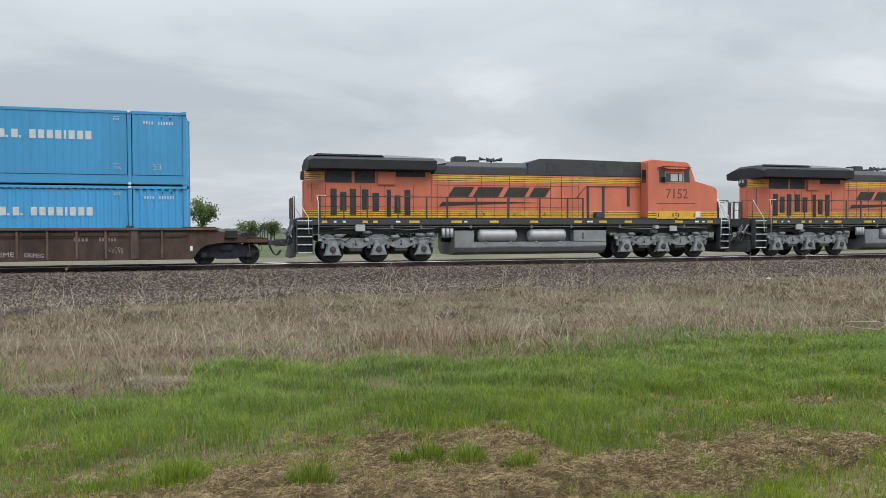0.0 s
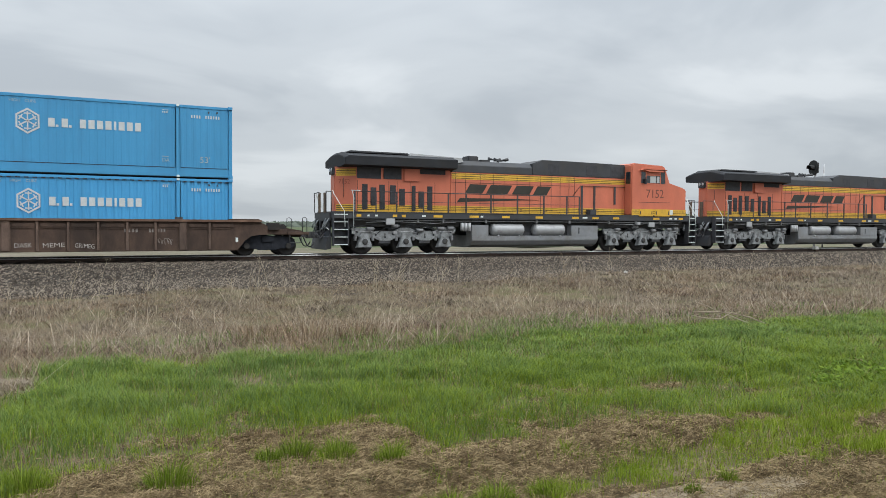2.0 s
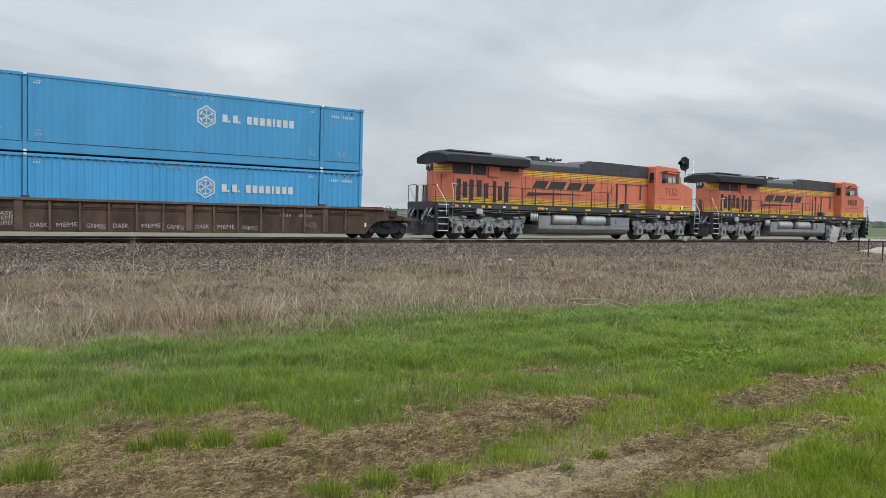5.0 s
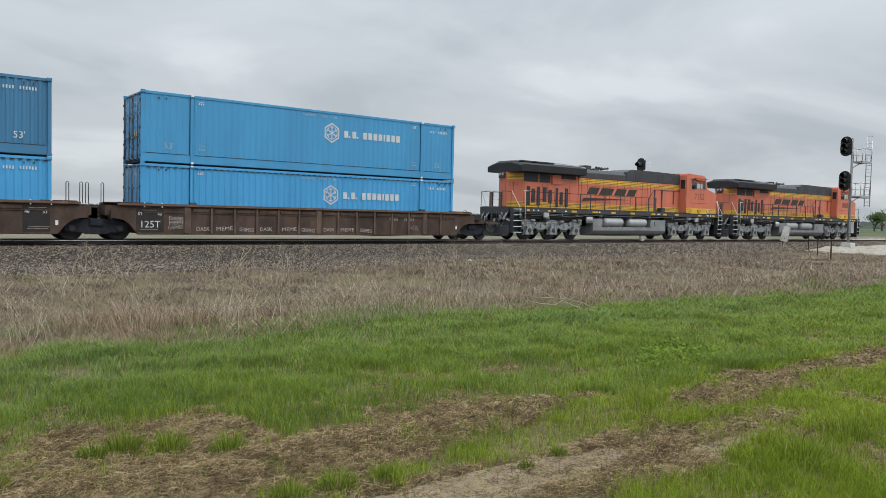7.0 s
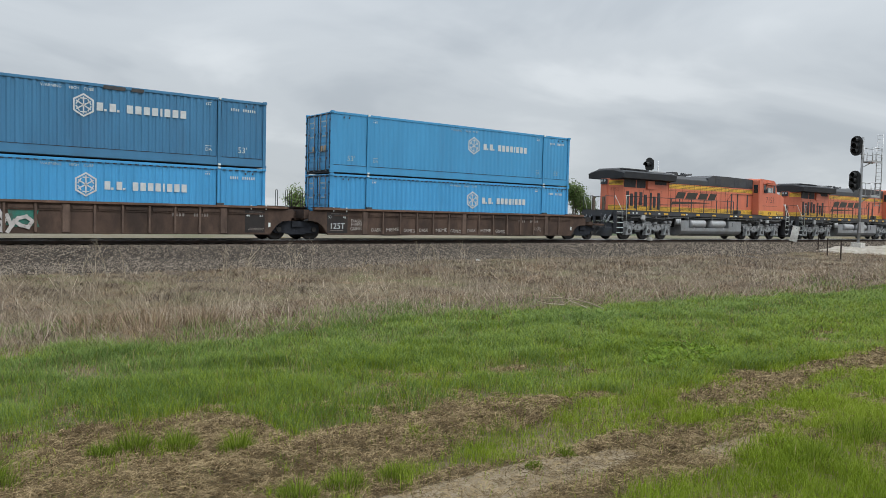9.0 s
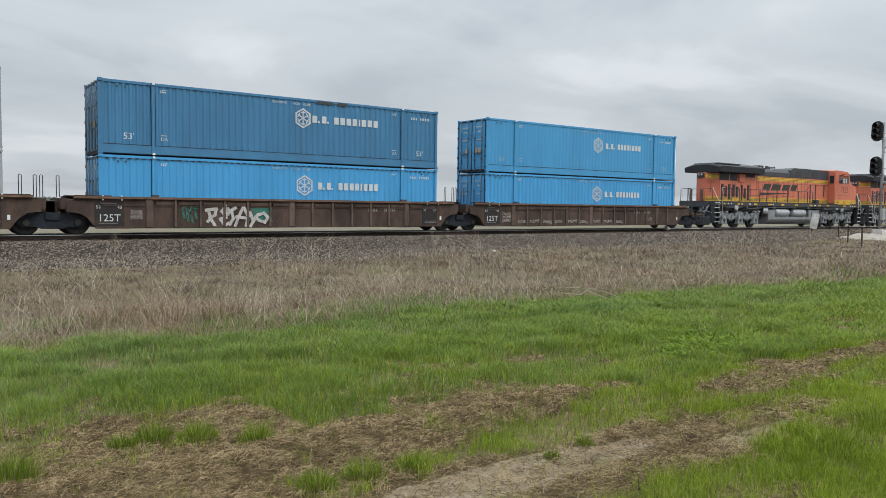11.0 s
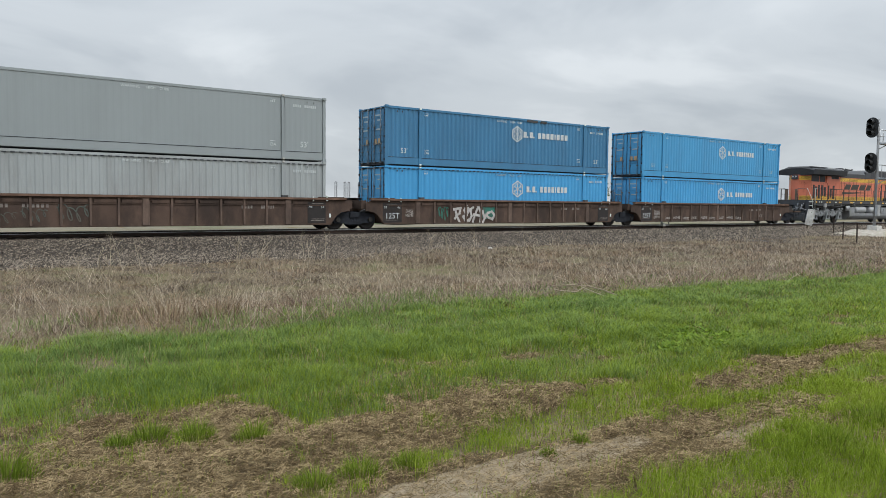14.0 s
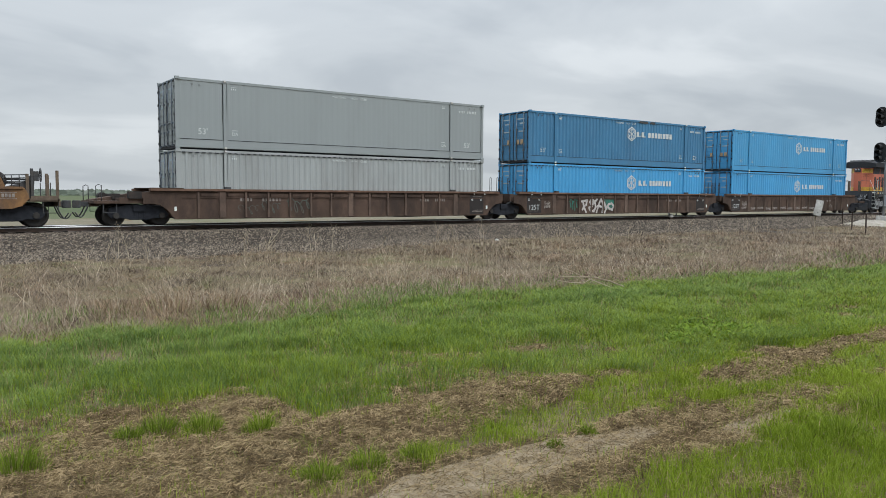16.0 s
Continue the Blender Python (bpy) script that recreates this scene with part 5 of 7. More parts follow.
    for s in (-1, 1):
        for k in range(3):
            g.cyl((-4.13 + 0.19 * k, s * 1.35, 1.06), (-4.13 + 0.19 * k, s * 1.35, 1.46), 0.085, n=12)
    part("air_filter", g, SILVER, e)
    # fuel tank
    sec = [(-0.9, 0.27), (-1.25, 0.40), (-1.42, 0.62), (-1.42, 0.84), (1.42, 0.84), (1.42, 0.62), (1.25, 0.40), (0.9, 0.27)]
    tank = part("fuel_tank", Geo().prism(sec, "x", -3.63, 3.84), TANKGREY, e, "long grey fuel tank", bevel=0.02)
    g = Geo()
    for s in (-1, 1):
        y0, y1 = (s * 1.40, s * 0.8) if s < 0 else (s * 0.8, s * 1.40)
        g.box(-3.63, -2.71, y0, y1, 0.83, 1.36)
        g.box(2.17, 3.84, y0, y1, 0.76, 1.36)
    part("tank_box", g, TANKGREY, tank, bevel=0.02)
    part("tank_recess", Geo().box(-2.7, 2.16, -1.0, 1.0, 0.83, 1.5), UNDER, tank)
    g = Geo().box(2.6, 2.66, -1.412, -1.40, 0.95, 1.25).box(2.6, 2.66, 1.40, 1.412, 0.95, 1.25)
    part("fuel_gauge", g, BLACK, tank)
    for x0, x1 in ((-2.5, -0.62), (-0.07, 1.82)):
        g = Geo()
        for s in (-1, 1):
            g.lathe([(0.0, x0), (0.18, x0 + 0.02), (0.28, x0 + 0.10), (0.29, x0 + 0.2), (0.29, x1 - 0.2), (0.28, x1 - 0.10), (0.18, x1 - 0.02), (0.0, x1)], (0, s * 1.18, 1.14), "x", 20)
        rs = part("air_reservoir", g, RESERVOIR, e, "silver cylindrical air reservoir")
        g = Geo()
        for s in (-1, 1):
            for x in (x0 + 0.35, x1 - 0.35):
                g.box(x - 0.03, x + 0.03, s * 1.18 - 0.16, s * 1.18 + 0.16, 0.78, 0.88)
                g.cyl((x, s * 1.36, 0.84), (x, s * 1.46, 0.80), 0.05, n=8)
        part("saddle", g, STEEL, rs)
    loco_truck(e, -7.0)
    loco_truck(e, 7.0)
    return e


# ---- containers: origin at the floor, leading end at x = 0, doors at x = -16.15 ----
CL, CW, CH = 16.2, 1.295, 2.95


def corrugated(g, x0, x1, z0, z1, y, depth, s, pitch=0.28):
    n = max(1, round((x1 - x0) / pitch))
    p = (x1 - x0) / n
    xs = []
    for i in range(n):
        a = x0 + i * p
        xs += [(a, y), (a + p * 0.32, y), (a + p * 0.5, y - s * depth), (a + p * 0.82, y - s * depth)]
    xs.append((x1, y))
    k = len(g.v)
    for x, yy in xs:
        g.v += [(x, yy, z0), (x, yy, z1)]
    for i in range(len(xs) - 1):
        g.face((k + 2 * i, k + 2 * i + 2, k + 2 * i + 3, k + 2 * i + 1))


def bars(g, x0, x1, z0, z1, n, y, fill=0.62):
    """Plain upright bars in place of letters."""
    w = (x1 - x0) / n
    for i in range(n):
        g.box(x0 + i * w, x0 + (i + fill) * w, y - 0.003, y + 0.003, z0, z1)


def container(paint, colour, depth, upper, marks, bold=False, size_text=True, letter=None):
    letter = letter or LETTER
    e = thing("container", f"{colour} corrugated 53 foot shipping container", "container", group="double-stacked containers")
    posts = (-0.07, -2.13, -14.11, -16.13)
    zb, zt = (0.42, CH - 0.13) if upper else (0.20, CH - 0.13)
    for s in (-1, 1):
        g = Geo()
        for a, b in ((-16.05, -14.21), (-14.01, -2.23), (-2.03, -0.15)):
            corrugated(g, a, b, zb, zt, s * (CW - 0.02), depth, s)
        part("side_wall", g, paint, e, f"{colour} corrugated side wall")
        g = Geo()
        g.box(-CL, 0, s * CW - (0.09 if s > 0 else 0), s * CW + (0.09 if s < 0 else 0), CH - 0.14, CH - 0.022)
        g.box(-CL, 0, s * CW - (0.10 if s > 0 else 0), s * CW + (0.10 if s < 0 else 0), 0.045, 0.20 if not upper else 0.40)
        part("rail", g, paint, e, bevel=0.012)
        if not upper and s < 0:
            # dark dashes painted as the shade in the corrugation pockets below the rail
            g = Geo()
            for i in range(57):
                x = -15.95 + 0.28 * i
                g.box(x, x + 0.15, s * CW - 0.004, s * CW + 0.004, CH - 0.165, CH - 0.125)
            part("pocket_shade", g, GAPBLACK, e, "painted shade of a wall pocket under the rail")
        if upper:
            # thin near-black strip along the upper edge of the tall bottom rail
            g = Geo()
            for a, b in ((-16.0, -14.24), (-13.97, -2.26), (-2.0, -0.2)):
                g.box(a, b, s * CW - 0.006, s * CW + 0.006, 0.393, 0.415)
            part("rail_dark_strip", g, GAPBLACK, e)
        for x in posts:
            g = Geo().box(x - 0.07, x + 0.07, s * (CW - 0.02) - 0.05, s * (CW - 0.02) + 0.026, 0.02, CH - 0.02)
            part("post", g, paint, e, bevel=0.01)
        for x in (-2.13, -14.11):
            for z in (0.0, CH - 0.125):
                g = Geo().box(x - 0.055, x + 0.055, s * CW - 0.09, s * CW + 0.012, z + 0.02, z + 0.105)
                c = part("corner_casting", g, (WHITE if marks else BOARD) if s < 0 else paint, e, "white-marked corner casting", bevel=0.008)
                part("slot", Geo().box(x - 0.034, x + 0.030, s * (CW + 0.012) - 0.006, s * (CW + 0.012) + 0.006, z + 0.036, z + 0.088), GAPBLACK, c)
        for x in (-0.08, -16.12):
            for z in (0.0, CH - 0.12):
                g = Geo().box(x - 0.09, x + 0.09, s * CW - 0.08, s * CW + 0.008, z, z + 0.12)
                part("corner_casting", g, paint, e, bevel=0.008)
        # small dark vents near the top corners
        g = Geo()
        for x in (-0.95, -0.62, -15.5, -15.2):
            g.box(x, x + 0.05, s * CW - 0.02, s * CW + 0.004, CH - 0.31, CH - 0.23)
        part("vent_hole", g, TRUCKGREY if not marks else UNDER, e)
    g = Geo()
    n = 40
    for i in range(n):
        a = -CL + 0.15 + i * (CL - 0.3) / n
        g.box(a, a + (CL - 0.3) / n * 0.55, -CW + 0.1, CW - 0.1, CH - 0.06, CH - 0.02)
    g.box(-CL + 0.05, -0.05, -CW + 0.05, CW - 0.05, CH - 0.09, CH - 0.05)
    part("roof", g, paint, e)
    part("floor", Geo().box(-CL + 0.05, -0.05, -CW + 0.05, CW - 0.05, 0.02, 0.16), GAPBLACK, e)
    # leading end wall
    g = Geo()
    pts = [(CW - 0.06, -0.08), (-CW + 0.06, -0.08), (-CW + 0.06, -0.06)]
    for i in range(8):
        y = -1.15 + i * 0.288
        pts += [(y, -0.06), (y + 0.03, -0.035), (y + 0.16, -0.035), (y + 0.19, -0.06)]
    pts.append((CW - 0.06, -0.06))
    g.prism([(b, a) for a, b in pts], "z", 0.1, CH - 0.05)
    part("end_wall", g, paint, e)
    # doors with locking rods
    for s in (-1, 1):
        y0, y1 = (-CW + 0.09, -0.015) if s < 0 else (0.015, CW - 0.09)
        g = Geo().box(-CL + 0.03, -CL + 0.08, y0, y1, 0.16, CH - 0.16)
        d = part("door", g, paint, e, f"{colour} container door with locking rods", bevel=0.008)
        g = Geo()
        for k in range(8):
            z = 0.26 + k * 0.30
            g.box(-CL + 0.008, -CL + 0.035, y0 + 0.05, y1 - 0.05, z, z + 0.17)
        part("door_panel", g, paint, d, bevel=0.008)
        g = Geo()
        for y in (y0 + 0.28, y1 - 0.30):
            g.tube([(-CL - 0.03, y, 0.12), (-CL - 0.03, y, CH - 0.10)], 0.022, 8)
            for z in (0.14, 0.7, 1.05, 1.9, CH - 0.14):
                g.box(-CL - 0.05, -CL + 0.02, y - 0.06, y + 0.06, z - 0.04, z + 0.04)
            g.box(-CL - 0.05, -CL - 0.02, y - 0.02, y + 0.34 * (1 if y < (y0 + y1) / 2 else -1), 1.02, 1.07)
        part("locking_rod", g, RODS, d, "dull painted locking rods")
        g = Geo()
        for k in range(5):
            z = 0.28 + k * 0.56
            yy = s * (CW - 0.05)
            g.box(-CL - 0.02, -CL + 0.06, yy - 0.045, yy + 0.045, z - 0.05, z + 0.05)
        part("hinge", g, GAPBLACK, d)
    for y0 in (-0.86, -0.52, 0.30):
        if marks and upper:
            g = Geo().box(-CL - 0.012, -CL + 0.012, y0, y0 + 0.22, 1.02 - 0.5 * (not upper), 1.32 - 0.5 * (not upper))
            part("placard", g, PLACARD, e, "faded orange door placard")
    if bold:
        for x0, x1 in ((-6.8, -5.95), (-5.75, -5.25)):
            part("stain", Geo().prism([(x0, CH - 0.19), (x1 - 0.03, CH - 0.20), (x1, CH - 0.06), (x0 + 0.02, CH - 0.05)], "y", -CW - 0.004, -CW + 0.01), UNDER, e, "dark patch on the top rail")
    g = Geo()
    for y in (-CW + 0.10, -0.012, CW - 0.10):
        g.box(-CL + 0.0, -CL + 0.033, y - 0.010, y + 0.010, 0.16, CH - 0.16)
    for z in (0.14, CH - 0.15):
        g.box(-CL + 0.01, -CL + 0.033, -CW + 0.1, CW - 0.1, z - 0.012, z + 0.012)
    part("gasket", g, GAPBLACK, e, "dark door gasket")
    g = Geo()
    for k, (z, w) in enumerate(((2.45, 0.62), (2.2, 0.4), (1.75, 0.5))):
        bars_y = -0.95
        g.box(-CL + 0.004, -CL + 0.013, bars_y, bars_y + w, z, z + 0.07)
        g.box(-CL + 0.004, -CL + 0.013, 0.35, 0.35 + w, z, z + 0.07)
    part("door_marks", g, LETTERDIM, e)
    # marks on the near side
    y = -CW + 0.014
    if marks:
        g = Geo()
        cx, cz, R = (-7.41, 1.93, 0.48) if not bold else (-7.50, 2.04, 0.46)
        ring = lambda r: [(cx + r * 0.94 * math.sin(math.pi / 3 * k), cz + r * math.cos(math.pi / 3 * k)) for k in range(6)]
        a, b = ring(R), ring(R - 0.075)
        for k in range(6):
            j = (k + 1) % 6
            g.prism([a[k], a[j], b[j], b[k]], "y", y - 0.004, y + 0.004)
            (x1, z1) = ring(R - 0.13)[k]
            dx, dz = x1 - cx, z1 - cz
            l = math.hypot(dx, dz)
            nx, nz = -dz / l * 0.024, dx / l * 0.024
            g.prism([(cx + nx, cz + nz), (x1 + nx, z1 + nz), (x1 - nx, z1 - nz), (cx - nx, cz - nz)], "y", y - 0.003, y + 0.003)
            # short cross stroke near the end of each spoke
            mx, mz = cx + dx * 0.86, cz + dz * 0.86
            g.prism([(mx + nx * 5, mz + nz * 5), (mx + nx * 5 - dx / l * 0.045, mz + nz * 5 - dz / l * 0.045), (mx - nx * 5 - dx / l * 0.045, mz - nz * 5 - dz / l * 0.045), (mx - nx * 5, mz - nz * 5)], "y", y - 0.002, y + 0.002)
        part("emblem", g, letter, e, "white hexagonal outline emblem")
        g = Geo()
        z0, z1 = (1.88, 2.20) if bold else (1.76, 2.09)
        x = -6.73 if not bold else -7.03
        w = 0.275 if not bold else 0.302
        # one plain block for each character, dots as small squares
        for i, c in enumerate("bdbd bbbbibbb"):
            if c == "d":
                g.box(x - 0.05, x + 0.04, y - 0.003, y + 0.003, z0, z0 + 0.09)
                x += 0.15
            elif c == "i":
                g.box(x, x + 0.085, y - 0.003, y + 0.003, z0, z1)
                x += 0.17
            elif c == "b":
                g.box(x, x + w * 0.78, y - 0.003, y + 0.003, z0, z1)
                x += w * 1.08
            else:
                x += 0.17
        part("mark_block", g, letter, e, "plain white mark block")
    g = Geo()
    wm = letter if bold or not marks else LETTERDIM
    for word, x in (("WARNING", -9.0), ("HIGH", -8.02), ("CUBE", -7.50)):
        part("warning", lettering(word, 0.15, wm), wm, e, at=pose(x, y, 2.62))
    bars(g, -1.61, -1.20, 2.42, 2.54, 4, y, 0.5)
    bars(g, -1.06, -0.45, 2.42, 2.54, 6, y, 0.5)
    bars(g, -2.71, -2.47, 2.56, 2.63, 3, y, 0.5)
    bars(g, -13.82, -13.56, 2.56, 2.63, 3, y, 0.5)
    g.box(-2.71, -2.47, y - 0.003, y + 0.003, 2.67, 2.685)
    g.box(-13.82, -13.56, y - 0.003, y + 0.003, 2.67, 2.685)
    part("code_bars", g, letter, e, "small unreadable code bars")
    if upper:
        lt = letter if bold or not marks else LETTERDIM
        yy = -CW + 0.012
        me = lettering("53'", 0.36, lt)
        part("length_mark", me, lt, e, at=pose(-1.29, yy, 0.62))
        part("length_mark", me, lt, e, at=pose(-15.27, yy, 0.62))
        md = lettering("DA", 0.20, lt)
        for x in (-2.73, -13.81):
            part("lift_mark", md, lt, e, at=pose(x, yy, 0.62))
            part("lift_mark", Geo().box(x, x + 0.26, yy - 0.003, yy + 0.003, 0.82, 0.845), lt, e)
    return e


# ---- well car units: origin on the rail top below the leading end of the containers ----
def car_truck(parent, x, r, heavy):
    hb = 0.89
    sec = [(-hb - 0.28, 0.72), (-hb - 0.30, 0.46), (-hb - 0.16, 0.30), (-hb + 0.16, 0.30), (-hb + 0.34, 0.30), (-0.36, 0.24), (0.36, 0.24), (hb - 0.34, 0.30), (hb + 0.16, 0.30), (hb + 0.30, 0.46), (hb + 0.28, 0.72), (0.45, 0.86), (-0.45, 0.86)]
    g = Geo()
    for s in (-1, 1):
        g.prism(sec, "y", s * 0.98, s * 1.12)
    t = part("truck", g, FREIGHT, parent, "black two-axle freight truck", bevel=0.02, at=pose(x, 0, 0))
    for s in (-1, 1):
        for dx in (-0.18, 0.0, 0.18):
            coil = [(0.05 + 0.03 * (k % 2), 0.03 * k) for k in range(9)]
            part("spring", Geo().lathe(coil, (dx, s * 1.06, 0.34), "z", 10), FREIGHT, t)
    g = Geo()
    for s in (-1, 1):
        for dx in (-hb, hb):
            g.cyl((dx, s * 1.10, r), (dx, s * 1.20, r), 0.12, n=12)
    part("bearing_cap", g, WHEEL, t)
    part("bolster", Geo().box(-0.25, 0.25, -1.2, 1.2, 0.58, 0.86).box(-0.9, 0.9, -0.12, 0.12, 0.35, 0.5), FREIGHT, t, bevel=0.02)
    for dx in (-hb, hb):
        wheelset(t, dx, r, r)
    return t


def scribble(seed, x0, x1, z0, z1, width, loops):
    """A looping spray line as flat strokes."""
    rnd, g, pts = random.Random(seed), Geo(), []
    n, p = loops * 14, (x1 - x0) / loops
    q = [rnd.uniform(0.55, 1.0) for _ in range(loops + 2)]
    for i in range(n + 1):
        k = i / n * loops
        w = q[int(k)] * (1 - k % 1) + q[int(k) + 1] * (k % 1)
        pts.append((x0 + p * k + p * (0.25 + 0.3 * w) * math.sin(2 * math.pi * k), (z0 + z1) / 2 + (z1 - z0) / 2 * w * math.cos(2 * math.pi * k + 0.8 * w) + 0.15 * (z1 - z0) * math.sin(2.3 * k)))
    for (a, b), (c, d) in zip(pts, pts[1:]):
        l = math.hypot(c - a, d - b) or 1
        nx, nz = -(d - b) / l * width / 2, (c - a) / l * width / 2
        k = len(g.v)
        g.v += [(a + nx, 0, b + nz), (c + nx, 0, d + nz), (c - nx, 0, d - nz), (a - nx, 0, b - nz)]
        g.face((k, k + 1, k + 2, k + 3))
    return g


def bubble_letters(x0, z0, w, h, width):
    """Fat rounded spray strokes side by side."""
    shapes = [[(0.0, 0.80), (0.14, 0.88), (0.12, 0.56), (0.05, 0.42), (0.09, 0.22), (0.12, 0.03)], [(0.03, 0.74), (0.06, 0.40), (0.02, 0.25)],
              [(0.28, 1.0), (0.28, 0.45), (0.20, 0.36), (0.26, 0.05), (0.32, 0.15)], [(0.22, 0.74), (0.25, 0.86), (0.31, 0.86), (0.34, 0.74), (0.31, 0.62), (0.25, 0.62), (0.22, 0.74)],
              [(0.34, 0.10), (0.39, 0.40), (0.36, 0.80), (0.42, 0.92)], [(0.42, 0.05), (0.47, 0.50), (0.53, 0.92)], [(0.44, 0.48), (0.56, 0.42)], [(0.55, 0.92), (0.61, 0.50), (0.58, 0.05)],
              [(0.64, 0.70), (0.69, 0.25), (0.76, 0.58), (0.85, 0.66), (0.92, 0.46), (0.87, 0.20), (0.79, 0.28), (0.72, 0.46), (0.65, 0.02)]]
    out = []
    for pts in shapes:
        g, p = Geo(), [(x0 + a * w, z0 + b * h) for a, b in pts]
        for j, ((a, b), (c, d)) in enumerate(zip(p, p[1:])):
            l, o = math.hypot(c - a, d - b) or 1, -0.0006 * j
            ux, uz = (c - a) / l * width / 2, (d - b) / l * width / 2
            k = len(g.v)
            g.v += [(a - ux - uz, o, b - uz + ux), (c + ux - uz, o, d + uz + ux), (c + ux + uz, o, d + uz - ux), (a - ux + uz, o, b - uz - ux)]
            g.face((k, k + 1, k + 2, k + 3))
        out.append(g)
    return out


def well_unit(front_end, rear_end, tags):
    """front_end, rear_end: True where the unit has a truck and coupler of its own."""
    e = thing("well_car", "rusty brown articulated well car with ribbed sides and spray paint tags", "well car", group="well car units")
    SY, ZT, ZB = 1.46, 1.52, 0.28
    xa, xb = 0.20, -16.35  # full-depth side between these
    ea, eb = (1.42 if front_end else 1.22), (-17.57 if rear_end else -17.37)
    for s in (-1, 1):
        out = [(xb, ZB), (xa, ZB), (xa + 0.10, 0.42), (xa + 0.28, 0.66), (xa + 0.55, 0.84), (xa + 0.9, 0.90), (ea, 0.90), (ea, 1.28), (ea - 0.3, ZT - 0.10), (eb + 0.3, ZT - 0.10), (eb, 1.28), (eb, 0.90), (xb - 0.9, 0.90), (xb - 0.55, 0.84), (xb - 0.28, 0.66), (xb - 0.10, 0.42)]
        sd = part("side", Geo().prism(out, "y", s * SY - 0.02, s * SY + 0.02), RUST, e, "rust-brown ribbed side sheet")
        # ribs
        for i in range(16):
            x = -0.95 - 1.03 * i + 0.0
            wide = 0.17 if i in (1, 7, 13) else 0.055
            if x < xb + (0.3 if rear_end else 1.35) or (not front_end and x > xa - 1.3):
                continue
            g = Geo().prism([(x - wide, s * (SY + 0.012)), (x - wide * 0.7, s * (SY + 0.10)), (x + wide * 0.7, s * (SY + 0.10)), (x + wide, s * (SY + 0.012))], "z", ZB + 0.03, ZT - 0.12)
            part("rib", g, RIB, sd)
            y0, y1 = sorted((s * (SY + 0.02), s * (SY + 0.075)))
            if x + 0.2 + 0.66 < xa - 0.25:
                part("header", Geo().box(x + wide + 0.06, x + 0.96, y0, y1, 1.20, 1.34), RUST, sd, bevel=0.01)
        # top chord, inner lip and bottom chord
        y0, y1 = sorted((s * (SY - 0.10), s * (SY + 0.14)))
        g = Geo().box(eb + 0.25, ea - 0.25, y0, y1, ZT - 0.10, ZT + 0.0)
        part("top_chord", g, RUSTLIGHT, sd, "worn light brown top chord", bevel=0.012)
        y0, y1 = sorted((s * (SY + 0.0), s * (SY + 0.05)))
        part("shelf_angle", Geo().box(xb + 0.3, xa - 0.3, y0, y1, 1.14, 1.19), RUST, sd)
        y0, y1 = sorted((s * (SY - 0.12), s * (SY + 0.05)))
        part("bottom_chord", Geo().box(xb, xa, y0, y1, ZB - 0.03, ZB + 0.05), RUST, sd, bevel=0.01)
        # raised guide plates beside the containers' castings
        for x in (-2.13, -14.11):
            g = Geo()
            yy0, yy1 = sorted((s * (SY - 0.06), s * (SY + 0.10)))
            g.box(x - 0.14, x + 0.14, yy0, yy1, ZT - 0.02, ZT + 0.09)
            part("guide", g, UNDER, sd)
        for x0, x1 in ((ea - 0.35, ea - 1.6), (eb + 1.6, eb + 0.35)):
            y0, y1 = sorted((s * (SY - 0.5), s * (SY + 0.11)))
            part("cover_plate", Geo().box(min(x0, x1), max(x0, x1), y0, y1, ZT + 0.0, ZT + 0.035), RUST, sd, bevel=0.008)
    # floor and cross members of the well
    g = Geo().box(xb, xa, -1.36, 1.36, 0.30, 0.34)
    for i in range(9):
        x = -0.2 - 1.98 * i
        g.box(x - 0.1, x + 0.1, -1.4, 1.4, 0.28, 0.40)
    part("floor", g, RUSTDARK, e)
    # end structures
    for end, x, d in ((front_end, xa, 1), (rear_end, xb, -1)):
        g = Geo()
        g.prism([(x, 0.34), (x + d * 0.05, 0.34), (x + d * 0.55, 1.02), (x + d * 0.55, 1.36), (x, 1.36)], "y", -1.4, 1.4)
        part("bulkhead", g, RUST, e)
        if end:
            b = Geo()
            b.prism([(x + d * 0.5, 0.95), (x + d * 3.0, 0.80), (x + d * 3.0, 1.06), (x + d * 1.3, 1.34), (x + d * 0.5, 1.40)], "y", -0.45, 0.45)
            b.box(min(x + d * 1.1, x + d * 2.1), max(x + d * 1.1, x + d * 2.1), -1.30, 1.30, 0.90, 1.14)
            b.box(min(x + d * 2.1, x + d * 3.02), max(x + d * 2.1, x + d * 3.02), -1.42, 1.42, 0.90, 1.02)
            part("end_platform", b, RUST, e, "brown end platform", bevel=0.012)
            g = Geo()
            g.box(min(x + d * 1.25, x + d * 1.75), max(x + d * 1.25, x + d * 1.75), -1.40, -1.05, 1.1, 1.40)
            g.box(min(x + d * 1.9, x + d * 2.2), max(x + d * 1.9, x + d * 2.2), -0.6, 0.7, 1.06, 1.30)
            g.cyl((x + d * 2.35, 0.5, 1.2), (x + d * 2.35, 1.0, 1.2), 0.16, n=12)
            part("brake_gear", g, RUSTDARK, e, bevel=0.01)
            g = Geo()
            for yy in (-1.36, 1.36):
                g.tube([(x + d * 2.75, yy, 1.0), (x + d * 2.75, yy, 1.62), (x + d * 2.85, yy * 0.98, 1.66), (x + d * 2.95, yy * 0.98, 1.60), (x + d * 2.95, yy, 1.0)], 0.018)
                g.tube([(x + d * 2.2, yy, 0.95), (x + d * 2.2, yy, 0.55), (x + d * 2.7, yy, 0.55), (x + d * 2.7, yy, 0.95)], 0.018)
